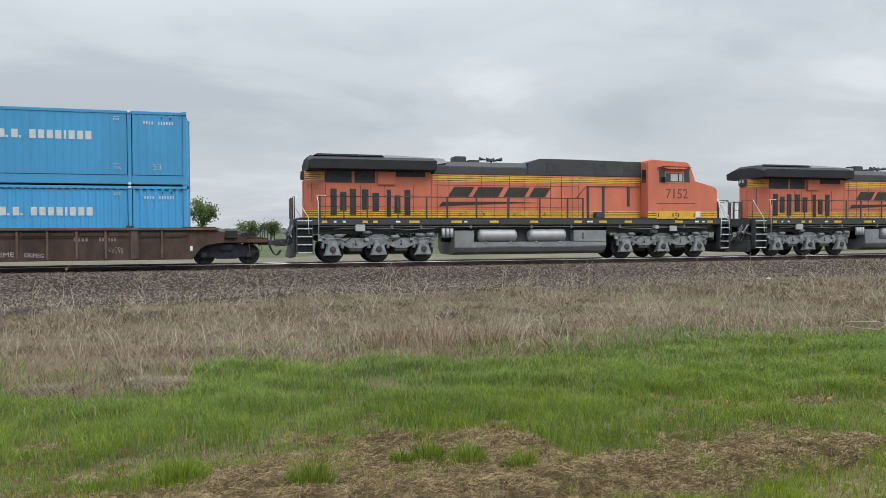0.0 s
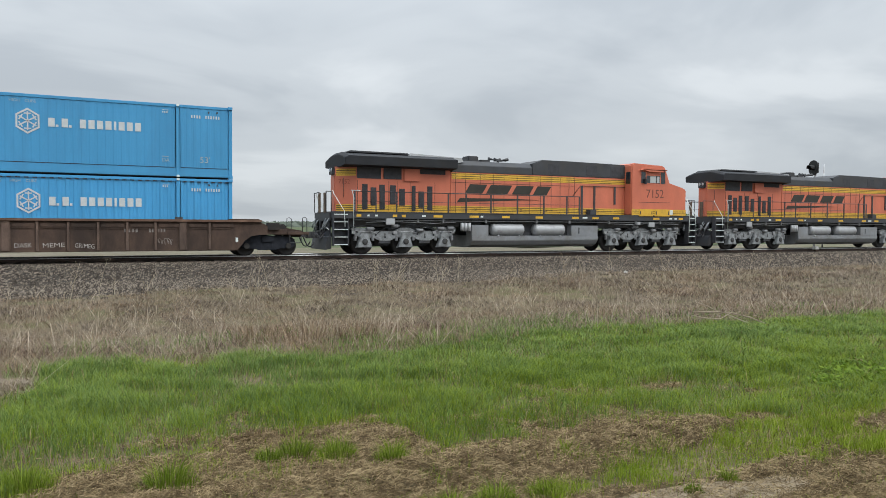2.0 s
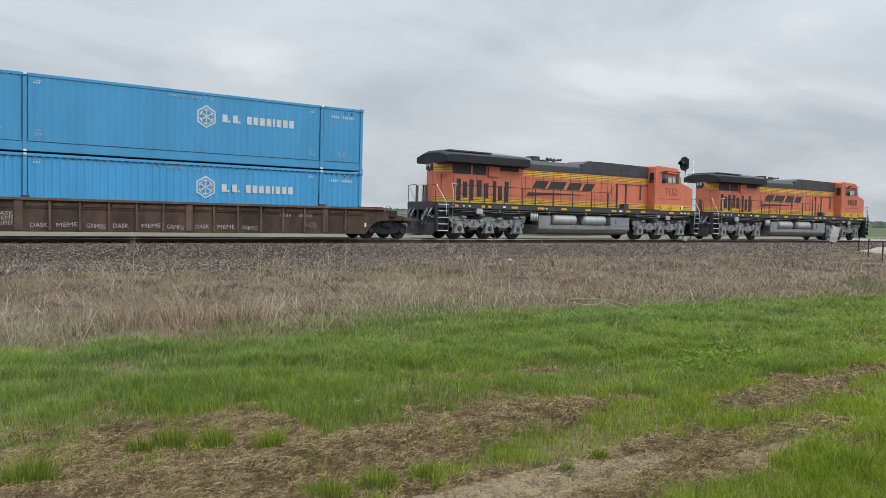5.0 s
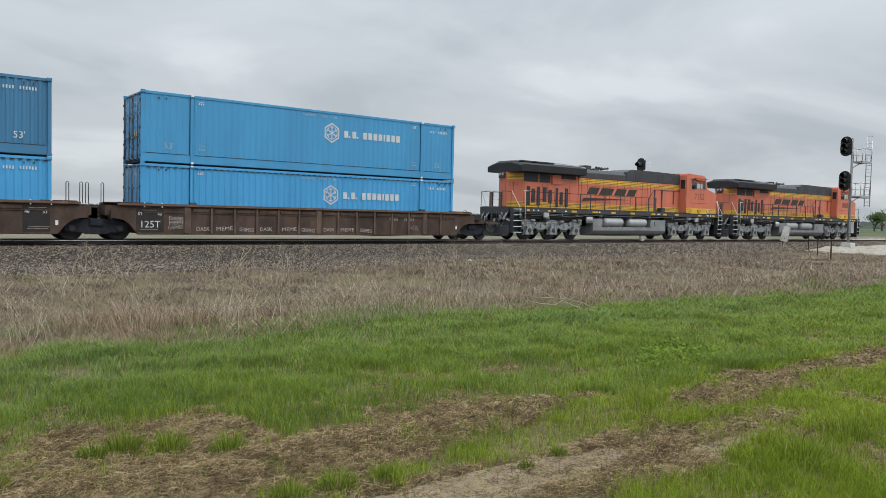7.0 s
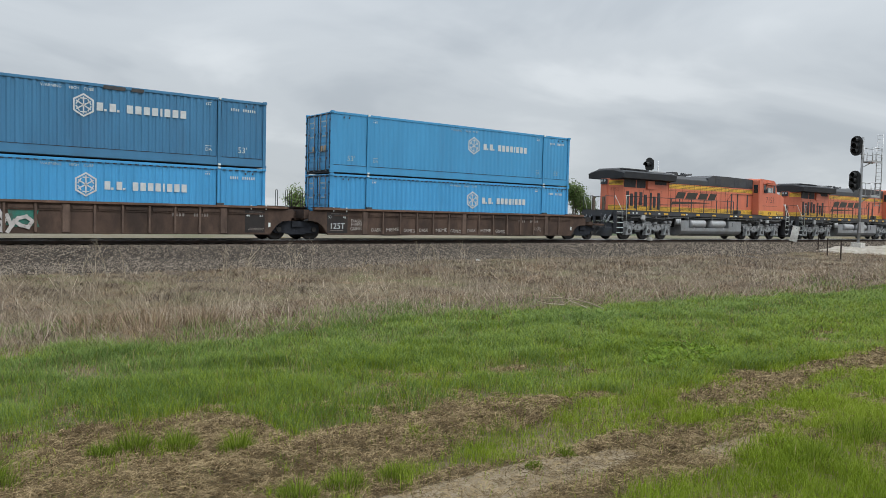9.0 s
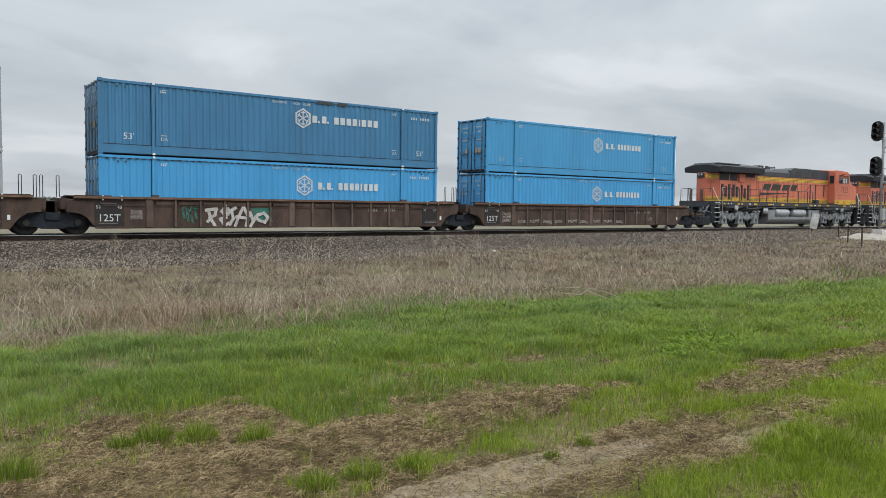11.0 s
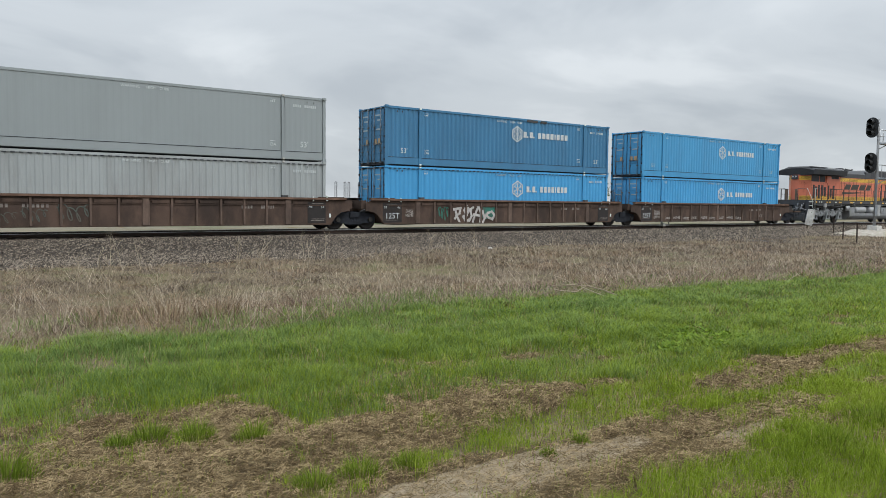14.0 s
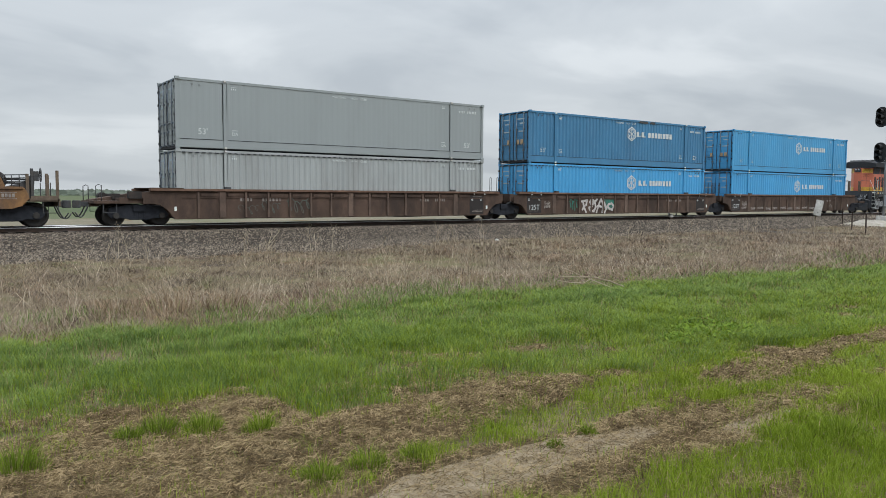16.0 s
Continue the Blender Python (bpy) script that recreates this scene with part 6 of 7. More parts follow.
            part("grab_iron", g, UNDER, e)
            coupler(e, x + d * 3.3, d)
            hose(e, x + d * 3.05, -0.35, d, 0.85, 0.5)
            hose(e, x + d * 3.05, 0.35, d, 0.85, 0.5)
            car_truck(e, x + d * 1.30, 0.419, False)
        else:
            mid = x + d * 1.63
            b = Geo()
            b.prism([(x + d * 0.5, 0.92), (mid, 0.86), (mid, 1.30), (x + d * 0.5, 1.40)], "y", -0.5, 0.5)
            b.box(min(x + d * 0.9, x + d * 1.2), max(x + d * 0.9, x + d * 1.2), -1.35, 1.35, 1.0, 1.42)
            part("end_casting", b, RUST, e, bevel=0.015)
            g = Geo()
            for yy in (-1.3,):
                for dx in ((0.30, 0.79) if d > 0 else (1.24, 1.80)):
                    g.tube([(x + d * dx, yy, 1.45), (x + d * dx, yy, 2.26), (x + d * (dx + 0.05), yy, 2.30), (x + d * (dx + 0.10), yy, 2.26), (x + d * (dx + 0.10), yy, 1.45)], 0.016)
            part("grab_iron", g, UNDER, e)
            # dark stencil plate with capacity figures
            px0, px1 = (x - 0.28, x - 1.20) if d > 0 else (x - 0.05, x + 1.05)
            pl = part("stencil_plate", Geo().box(min(px0, px1), max(px0, px1), -SY - 0.028, -SY - 0.018, 0.34, 1.32), RUSTDARK, e, "dark stencil plate")
            if d < 0:
                part("stencil", lettering("125T", 0.40, LETTER), LETTER, pl, at=pose(min(px0, px1) + 0.12, -SY - 0.032, 0.54))
            pa = ("53", "48") if d < 0 else ("48", "53")
            part("stencil", lettering(pa[0], 0.17, LETTER), LETTER, pl, at=pose(min(px0, px1) + 0.06, -SY - 0.032, 1.04))
            part("stencil", lettering(pa[1], 0.17, LETTER), LETTER, pl, at=pose(max(px0, px1) - 0.26, -SY - 0.032, 1.04))
            g = Geo()
            for k, (z, a, b_) in enumerate(((0.52, 0.2, 0.9), (0.45, 0.15, 0.85), (1.24, 0.2, 0.8))):
                if d < 0 and k < 1:
                    continue
                g.box(min(px0, px1) + a, min(px0, px1) + b_, -SY - 0.031, -SY - 0.028, z, z + 0.022)
            part("stencil_bar", g, TAGDIM, pl)
            g = Geo()
            for dx in (0.25, 0.95):
                g.box(x - d * dx - 0.025, x - d * dx + 0.025, -SY - 0.12, -SY - 0.09, 1.36, 1.56)
            part("guide_mark", g, WHITE, e)
        g = Geo().box(x - 0.05 * d - 0.05, x - 0.05 * d + 0.05, -SY - 0.026, -SY - 0.02, 0.60, 0.78)
        part("notice_plate", g, WHITE, e, "small white notice plate")
    # reporting marks as bars
    g = Geo()
    for a, b, k in ((-4.15, -3.6, 4), (-3.25, -2.6, 6), (-13.55, -12.95, 4), (-12.55, -11.6, 6)):
        if a > -5 or rear_end:
            bars(g, a, b, 1.0, 1.14, k, -SY - 0.024, 0.6)
    part("reporting_bar", g, TAGDIM, e, "faded unreadable marking bars")
    for k, (kind, x0, x1, z0, z1, w, n) in enumerate(tags):
        y = -SY - 0.024 - 0.002 * (k % 3)
        if kind == "block":
            g = Geo()
            rnd = random.Random(k + 40)
            pts = [(x0 + (x1 - x0) * a, z0 + (z1 - z0) * b) for a, b in ((0, 0.1), (0.3, 0), (0.6, 0.15), (1, 0.0), (0.9, 0.5), (1.0, 0.95), (0.6, 0.85), (0.3, 1), (0.05, 0.9), (0.1, 0.5))]
            g.prism(pts, "y", y - 0.001, y + 0.001)
            part("spray_patch", g, TEAL, e, "teal spray paint patch")
        elif kind == "bubble":
            for i, g in enumerate(bubble_letters(x0, z0, x1 - x0, z1 - z0, w)):
                part("spray_letter", g, TAG, e, "fat white spray stroke", at=pose(0, y - 0.004 - 0.005 * i, 0))
        elif kind in WORDS:
            part("spray_word", lettering(kind, z1 - z0, TAGLINE, (x1 - x0) / (0.62 * len(kind) * (z1 - z0))), TAGLINE, e, "thin white sprayed word", at=pose(x0, y - 0.003, z0, 0, n, 0))
        else:
            part("spray_tag", scribble(k + int(abs(x0) * 10), x0, x1, z0, z1, w, n), (TEAL if kind == 'u' else TAGTEAL if kind == 't' else TAGDIM if w < 0.05 else TAG), e, "looping spray tag", at=pose(0, y - 0.003, 0))
    return e


def following_car():
    """The yellow car coupled behind; its leading end platform at x = 0."""
    e = thing("yellow_flat_car", "faded yellow freight car with end platform and handbrake wheel", "freight car")
    out = [(-1.15, 1.50), (-1.05, 1.30), (-1.0, 1.10), (-1.25, 0.82), (-1.6, 0.72), (-2.2, 0.70), (-2.6, 0.45), (-2.8, 0.30), (-18.0, 0.30), (-18.0, 1.50)]
    for s in (-1, 1):
        sd = part("side", Geo().prism(out, "y", s * 1.42 - 0.02, s * 1.42 + 0.02), CARYELLOW, e, "faded yellow side sheet")
        y0, y1 = sorted((s * 1.32, s * 1.50))
        part("top_chord", Geo().box(-18.0, -1.2, y0, y1, 1.44, 1.54), CARYELLOW, sd, bevel=0.01)
        for i in range(13):
            part("rib", Geo().box(-3.4 - 1.15 * i, -3.3 - 1.15 * i, s * 1.42 - 0.07, s * 1.42 + 0.07, 0.34, 1.44), CARYELLOW, sd)
    g = Geo()
    bars(g, -1.90, -1.45, 1.14, 1.28, 4, -1.445, 0.75)
    g.box(-1.95, -1.40, -1.447, -1.440, 1.31, 1.325).box(-1.95, -1.40, -1.447, -1.440, 1.085, 1.10)
    part("reporting_bar", g, TAGDIM, e)
    part("floor", Geo().box(-18.0, -2.7, -1.36, 1.36, 0.30, 0.38), RUSTDARK, e)
    g = Geo().box(-1.1, 0.0, -1.42, 1.42, 0.98, 1.10).box(-0.02, 0.04, -1.42, 1.42, 0.80, 1.10).box(-3.0, -1.0, -0.45, 0.45, 0.8, 1.2)
    part("end_platform", g, WOODPOST, e, "weathered end platform", bevel=0.012)
    g = Geo()
    for x, y, h in ((-0.05, -1.38, 2.16), (-0.38, -1.38, 1.98), (-1.05, -1.38, 2.02), (-0.05, 1.38, 2.1), (-0.6, 1.38, 2.0)):
        g.box(x - 0.05, x + 0.05, y - 0.04, y + 0.04, 1.0, h)
    part("stake", g, WOODPOST, e, "weathered upright stakes")
    g = Geo().box(-0.94, -0.84, -1.38, -1.26, 1.08, 2.22).box(-0.84, -0.66, -1.37, -1.27, 1.75, 2.12)
    st = part("brake_stand", g, UNDER, e, "dark handbrake stand", bevel=0.01)
    g = Geo()
    pts = [(-0.60, -1.32 + 0.26 * math.cos(math.pi * k / 8), 1.98 + 0.26 * math.sin(math.pi * k / 8)) for k in range(17)]
    g.tube(pts, 0.018)
    for k in range(0, 16, 4):
        g.tube([(-0.60, -1.32, 1.98), pts[k]], 0.012)
    g.cyl((-0.68, -1.32, 1.98), (-0.58, -1.32, 1.98), 0.03)
    part("hand_wheel", g, UNDER, st)
    g = Geo()
    g.lathe([(0.0, -1.2), (0.34, -1.2), (0.36, -1.15), (0.36, 1.15), (0.34, 1.2), (0.0, 1.2)], (-2.05, 0, 1.76), "y", 24)
    part("drum", g, RUSTDARK, e, "dark rounded drum")
    g = Geo().prism([(-1.7, 1.5), (-1.0, 1.5), (-0.95, 1.75), (-1.25, 1.65)], "y", -1.2, 1.2)
    g.box(-1.9, -1.0, -1.25, -1.15, 1.78, 1.84).box(-1.9, -1.0, -1.25, -1.15, 1.64, 1.70)
    part("hitch", g, UNDER, e)
    g = Geo().prism([(-2.15, 1.52), (-1.75, 1.52), (-1.9, 1.9), (-2.0, 1.9)], "y", -1.36, -1.22)
    part("bracket", g, CARYELLOW, e)
    g = Geo()
    for z in (1.72, 1.84, 1.96):
        g.tube([(-1.85, -1.3, z), (-1.05, -1.3, z + 0.03)], 0.02)
    for x in (-1.8, -1.55, -1.3, -1.08):
        g.tube([(x, -1.3, 1.52), (x, -1.3, 1.98)], 0.018)
    part("side_rack", g, UNDER, e, "dark barred rack")
    g = Geo().prism([(-1.25, 1.10), (-0.85, 1.10), (-0.80, 1.75), (-0.95, 1.95), (-1.15, 1.72), (-1.75, 1.50)], "y", -1.30, -1.20)
    part("gusset", g, UNDER, e, bevel=0.01)
    g = Geo()
    for y in (-1.36, 1.36):
        g.tube([(-0.02, y, 1.0), (-0.02, y, 0.55), (-0.55, y, 0.55), (-0.55, y, 1.0)], 0.02)
        g.tube([(-0.28, y, 1.08), (-0.28, y, 1.70)], 0.02)
    part("grab_iron", g, UNDER, e)
    part("step_box", Geo().box(-0.95, -0.05, -1.44, -1.38, 1.02, 1.20), WOODPOST, e, "pale weathered step board", bevel=0.01)
    part("orange_panel", Geo().box(-17.9, -2.5, -1.452, -1.446, 0.50, 1.40), PANELORANGE, e, "brighter orange side panel")
    car_truck(e, -1.65, 0.46, True)
    coupler(e, 0.3, 1)
    hose(e, 0.05, -0.35, 1, 0.8, 0.5)
    hose(e, 0.05, 0.3, 1, 0.8, 0.5)
    return e


# ---- the train ----
CARRIED = []  # (thing, x of its origin from the first container's leading end, height over the rail)
first = locomotive("7152")
CARRIED.append((first, 14.85, 0.0))
second = locomotive("")
CARRIED.append((second, 37.47, 0.0))
PITCH = 19.45
WORDS = ("DASK", "MEME", "GRIMEG")
row = [("DASK", -15.12, -14.50, 0.86, 1.08, 0, 2), ("MEME", -15.10, -14.46, 0.66, 0.88, 0, -3), ("GRIMEG", -15.14, -14.40, 0.46, 0.68, 0, -4)]
STARTS = (-13.96, -13.09, -12.05, -11.09, -10.03, -9.05, -7.89, -6.97, -5.89)
row += [(WORDS[i % 3], x0, x0 + (0.58, 0.74, 0.72)[i % 3], 0.42, 0.66, 0, 4 * math.sin(4.1 * i)) for i, x0 in enumerate(STARTS)]
row += [("s", -2.94, -2.37, 0.50, 0.76, 0.02, 5)]
tags_b = [("DASK", -15.07, -14.60, 0.84, 1.08, 0, 4), ("MEME", -15.07, -14.60, 0.60, 0.84, 0, -5), ("u", -13.06, -12.39, 0.48, 1.15, 0.05, 4), ("block", -10.15, -9.05, 0.50, 1.22, 0, 0), ("bubble", -12.02, -9.05, 0.32, 1.18, 0.13, 0)]
tags_c = [("t", -13.7, -12.7, 0.45, 0.85, 0.02, 4), ("t", -12.6, -11.7, 0.45, 1.0, 0.035, 4), ("t", -11.4, -10.2, 0.45, 1.15, 0.045, 4)]
UNITS = [well_unit(True, False, row), well_unit(False, False, tags_b), well_unit(False, True, tags_c)]
for i, u in enumerate(UNITS):
    CARRIED.append((u, -PITCH * i, 0.0))
# trucks shared by two units belong to the leading one
for i in (0, 1):
    car_truck(UNITS[i], -17.82, 0.483, True)
LOADS = [
    (BLUE2, "light blue", 0.030, False, True, False), (BLUE, "light blue", 0.012, True, True, False),
    (BLUE2, "bright sky blue", 0.030, False, True, False), (DARKBLUE, "dark blue", 0.036, True, True, True),
    (GREY2, "pale grey", 0.032, False, False, False), (GREY, "plain grey", 0.003, True, False, False),
]
for i, (paint, colour, depth, upper, marks, bold) in enumerate(LOADS):
    c = container(paint, colour, depth, upper, marks, bold)
    CARRIED.append((c, -PITCH * (i // 2), 3.205 if upper else 0.245))
CARRIED.append((following_car(), -59.5, 0.0))

# ---- signals, markers and trees ----
def signal_head(e, x, y, z, k_=1.0, half=0.30):
    """A dark three-lamp head with an oval background plate, facing down the line (-x)."""
    pts = [(y + 0.42 * k_ * math.cos(2 * math.pi * k / 20), z + (half * k_ if math.sin(2 * math.pi * k / 20) > 0 else -half * k_) + 0.42 * k_ * math.sin(2 * math.pi * k / 20)) for k in range(20)]
    h = part("signal_head", Geo().prism(pts, "x", x - 0.04, x + 0.0), SIGNALBLACK, e, "black oval signal head with hoods", bevel=0.01)
    part("housing", Geo().box(x, x + 0.32, y - 0.24 * k_, y + 0.24 * k_, z - (half + 0.25) * k_, z + (half + 0.25) * k_), SIGNALBLACK, h, bevel=0.04)
    for k in (-1, 0, 1) if half > 0.25 else (0,):
        g, c = Geo(), z + 0.40 * k_ * k
        m = 14
        i0 = len(g.v)
        for j in range(m + 1):
            w = math.pi * (-0.35 + 1.7 * j / m)
            for dx, rr in ((-0.04, 0.20), (-0.52 if 1 < j < 13 else -0.25, 0.19)):
                g.v.append((x + dx, y + rr * math.cos(w), c + rr * math.sin(w)))
        for j in range(m):
            g.face((i0 + 2 * j, i0 + 2 * j + 1, i0 + 2 * j + 3, i0 + 2 * j + 2), True)
        part("hood", g, SIGNALBLACK, h)
        part("lens", Geo().cyl((x - 0.05, y, c), (x - 0.035, y, c), 0.11), LENS, h)
    return h


def near_signal():
    X, Y = 63.41, 28.27
    b = 0.10
    e = thing("signal_mast", "grey railway signal mast with two black heads and ladder", "signal", pose(X, Y, b))
    part("base", Geo().box(-0.4, 0.4, -0.4, 0.4, -0.3, 0.22), PALESTONE, e, "concrete base", bevel=0.02)
    part("mast", Geo().cyl((0, 0, 0.2), (0, 0, 8.75), 0.105, 0.09), TANKGREY, e, "galvanised mast", bevel=0)
    for z in (8.05, 5.25):
        signal_head(e, -0.42, 0.30, z, 1.12)
        g = Geo().tube([(0, 0, z - 0.65), (-0.26, 0.30, z - 0.65), (-0.26, 0.30, z - 0.4)], 0.05, 8)
        part("bracket", g, STEEL, e)
        g = Geo()
        g.box(0.05, 1.75, -0.75, -0.05, z - 1.30, z - 1.20)
        g.box(0.05, 1.75, -0.09, -0.03, z - 1.34, z - 1.16).box(0.05, 1.75, -0.77, -0.71, z - 1.34, z - 1.16)
        for yy in (-0.74, -0.06):
            g.tube([(0.1, yy, z - 0.15), (1.75, yy, z - 0.15)], 0.038)
            g.tube([(0.1, yy, z - 0.66), (1.75, yy, z - 0.66)], 0.03)
            for xx in (0.12, 0.70, 1.70):
                g.tube([(xx, yy, z - 1.2), (xx, yy, z - 0.15)], 0.032)
        g.tube([(0, 0, z - 1.75), (1.0, -0.3, z - 1.28)], 0.04)
        part("platform", g, STEEL, e, "railed service platform")
    g = Geo()
    for yy in (-0.78, -0.36):
        g.tube([(1.75, yy, 3.2), (1.75, yy, 9.1)], 0.034)
    for k in range(20):
        g.tube([(1.75, -0.78, 3.3 + 0.3 * k), (1.75, -0.36, 3.3 + 0.3 * k)], 0.017)
    for z in (3.9, 6.8):
        g.tube([(0, 0, z), (1.75, -0.55, z)], 0.03)
    part("ladder", g, STEEL, e, "galvanised ladder")
    part("equipment_case", Geo().box(-0.25, 0.25, -0.3, -0.1, 1.0, 1.9), STEEL, e, bevel=0.02)


def far_signal():
    X, Y = 48.10, 37.24
    e = thing("far_signal_mast", "grey signal mast with one black head beyond the track", "signal", pose(X, Y, -0.1))
    part("base", Geo().box(-0.3, 0.3, -0.3, 0.3, -0.3, 0.2), PALESTONE, e, bevel=0.02)
    part("mast", Geo().cyl((0, 0, 0.1), (0, 0, 6.0), 0.08), STEEL, e)
    signal_head(e, -0.2, 0.0, 6.18, 0.92, 0.175)
    part("mast_cap", Geo().cyl((0.9, 0, 0.1), (0.9, 0, 6.5), 0.05), STEEL, e, "thin side post")
    part("crossbar", Geo().tube([(0, 0, 5.4), (0.9, 0, 5.4)], 0.03), STEEL, e)


near_signal()
far_signal()

# leaning white marker board by the rails
e = thing("marker_board", "leaning white painted marker board on a short post", "trackside sign", pose(56.39, 30.03, 0.12, 0, 12, -35))
part("board", Geo().box(-0.29, 0.29, -0.05, 0.05, 0.25, 1.45), BOARD, e, "white weathered board", bevel=0.02)
part("post", Geo().box(-0.05, 0.05, 0.05, 0.13, -0.5, 1.3), WOODPOST, e)
for z in (0.5, 1.25):
    part("bolt", Geo().cyl((0, -0.065, z), (0, -0.05, z), 0.03, n=8), UNDER, e)

# pale block beside the near rail
e = thing("rail_greaser", "small rail greaser with a pale weathered cover", "rail greaser", pose(41.22, 31.78, 0.18))
part("base", Geo().box(-0.15, 0.15, -0.11, 0.11, 0.0, 0.20), RAILSIDE, e, bevel=0.02)
part("cover", Geo().prism([(-0.18, 0.19), (0.18, 0.19), (0.16, 0.28), (0.07, 0.40), (-0.07, 0.40), (-0.15, 0.30)], "y", -0.13, 0.13), BOARD, e, "pale weathered cover", bevel=0.03)

# short dark posts at the gravel pad
post = solid("marker_post", Geo().box(-0.035, 0.035, -0.035, 0.035, -0.4, 1.15).box(-0.045, 0.045, -0.045, 0.045, 1.15, 1.19), RAILSIDE, "short dark steel marker post in gravel", "post", pose(45.65, 21.30, float(height(45.65, 21.30))), "marker posts", bevel=0.01)
for px, py in ((51.36, 24.87), (57.68, 28.65)):
    pz = max(float(height(px, py)), float(bed(px, py)) if py > 27.3 else -9)
    copy_thing(post, pose(px, py, pz, 0, 0, 20))

# pale stone on the edge of the ditch
g = Geo().prism([(-0.13, 0.0), (0.12, 0.0), (0.14, 0.05), (0.05, 0.10), (-0.09, 0.08)], "y", -0.06, 0.07)
solid("pale_stone", g, PALESTONE, "single pale stone lying at the ballast edge", "stone", pose(21.19, 25.64, float(height(21.19, 25.64)) + 0.02, 8, 5, 20), bevel=0.03)


# tall dead weeds standing out of the dry grass
def weed(x, y, h, seed):
    rnd = random.Random(seed)
    g = Geo()
    lean = rnd.uniform(-0.25, 0.25)
    pts = [(lean * h * (k / 5) ** 1.5 + rnd.uniform(-0.01, 0.01), rnd.uniform(-0.01, 0.01), h * k / 5 - 0.03) for k in range(6)]
    for a, b, k in zip(pts, pts[1:], range(5)):
        g.cyl(a, b, 0.009 - 0.0012 * k, 0.0078 - 0.0012 * k, n=5, caps=False)
    for k in range(7):
        i = rnd.choice((2, 3, 4))
        p = Vector(pts[i]).lerp(Vector(pts[i + 1]), rnd.random())
        a = rnd.uniform(0, 6.28)
        q = p + Vector((math.cos(a) * 0.14, math.sin(a) * 0.14, 0.16)) * rnd.uniform(0.5, 1.3)
        g.cyl(p, q, 0.005, 0.003, n=4, caps=False)
        g.cyl(q, q + Vector((0, 0, 0.035)), 0.009, 0.004, n=5)
    return solid("dead_weed", g, DRYPALE, "tall pale dead weed stalk with side twigs", "weed", pose(x, y, float(height(x, y))), "dead weeds")


rnd = random.Random(5)
for k in range(80):
    yy = rnd.uniform(11, 25)
    xx = yy * math.tan(radians(rnd.uniform(-14, 62)))
    weed(xx, yy, rnd.uniform(0.6, 1.25), k)
# reddish bunches of tall dead grass
for k, (bx_, by_, r_, h_) in enumerate(((3.1, 11.2, 0.40, 0.55), (3.8, 11.0, 0.30, 0.45), (2.5, 12.0, 0.3, 0.45), (9.5, 12.5, 0.4, 0.4), (14.0, 13.5, 0.4, 0.45))):
    rs3 = np.random.RandomState(300 + k)
    n = 240
    a_, q_ = rs3.rand(n) * 2 * np.pi, r_ * np.sqrt(rs3.rand(n))
    tagged(blades("bunch_grass", bx_ + q_ * np.cos(a_), by_ + q_ * np.sin(a_), h_ * (0.35 + 0.7 * rs3.rand(n)), 0.004 + 0.004 * rs3.rand(n), 0.2 + 1.1 * rs3.rand(n), [BUNCH], "tall reddish bunch of dead prairie grass", rs3, az=a_ + rs3.randn(n) * 0.5), category="bunch grass", group="dead grass bunches", kind="thing")
# low broad-leaved weeds among the grass
def leafy_weed(x, y, r, h, seed):
    rs2 = np.random.RandomState(seed)
    n = 260
    a, q = rs2.rand(n) * 2 * np.pi, r * np.sqrt(rs2.rand(n))
    c = np.stack([x + q * np.cos(a), y + q * np.sin(a), height(x, y) + h * (0.25 + 0.75 * rs2.rand(n)) * (1.1 - 0.5 * q / r)], -1)
    b, s = rs2.rand(n) * 2 * np.pi, 0.018 + 0.018 * rs2.rand(n)
    u = np.stack([np.cos(b), np.sin(b), 0.5 * rs2.randn(n)], -1) * s[:, None]
    w = np.stack([-np.sin(b), np.cos(b), 0.4 * rs2.randn(n)], -1) * s[:, None] * 0.6
    v = np.stack([c - u, c - w, c + u, c + w], 1).reshape(-1, 3)
    ob = fill("leafy_weed", v, [np.arange(4 * n).reshape(-1, 4)], [LEAFWEED], "low bright green broad-leaved weed in the verge")
    return ob


for k, (wx, wy, wr, wh) in enumerate(((7.75, 5.62, 0.30, 0.20), (8.25, 5.70, 0.34, 0.24), (8.35, 5.30, 0.28, 0.2), (7.9, 5.25, 0.25, 0.16), (7.3, 5.45, 0.22, 0.16))):
    leafy_weed(wx, wy, wr, wh, 400 + k)
# fallen pale branch at the edge of the verge: a forked limb with thin twigs
g = Geo()
for pts, r in ((((1.05, -0.12, 0.03), (0.8, -0.04, 0.13), (0.5, 0.03, 0.19), (0.2, 0.0, 0.21), (-0.15, 0.06, 0.19)), 0.013),
               (((0.9, -0.2, -0.02), (0.62, -0.06, 0.09), (0.42, 0.02, 0.17)), 0.008), (((0.3, 0.01, 0.20), (0.12, 0.1, 0.30), (-0.1, 0.12, 0.38)), 0.007),
               (((0.5, 0.03, 0.19), (0.28, -0.1, 0.10), (0.0, -0.12, 0.12), (-0.2, -0.05, 0.15)), 0.006), (((0.62, 0.0, 0.17), (0.45, 0.2, 0.26), (0.34, 0.24, 0.36)), 0.005),
               (((0.2, 0.0, 0.21), (0.0, -0.04, 0.10), (-0.1, -0.1, 0.02)), 0.006), (((0.12, 0.1, 0.30), (0.1, 0.2, 0.4)), 0.004)):
    g.tube(list(pts), r, 5)
solid("fallen_branch", g, DRYPALE, "thin forked pale branch lying in the grass", "branch", pose(9.85, 9.85, float(height(10.15, 9.85)) + 0.06, 0, 0, -30))


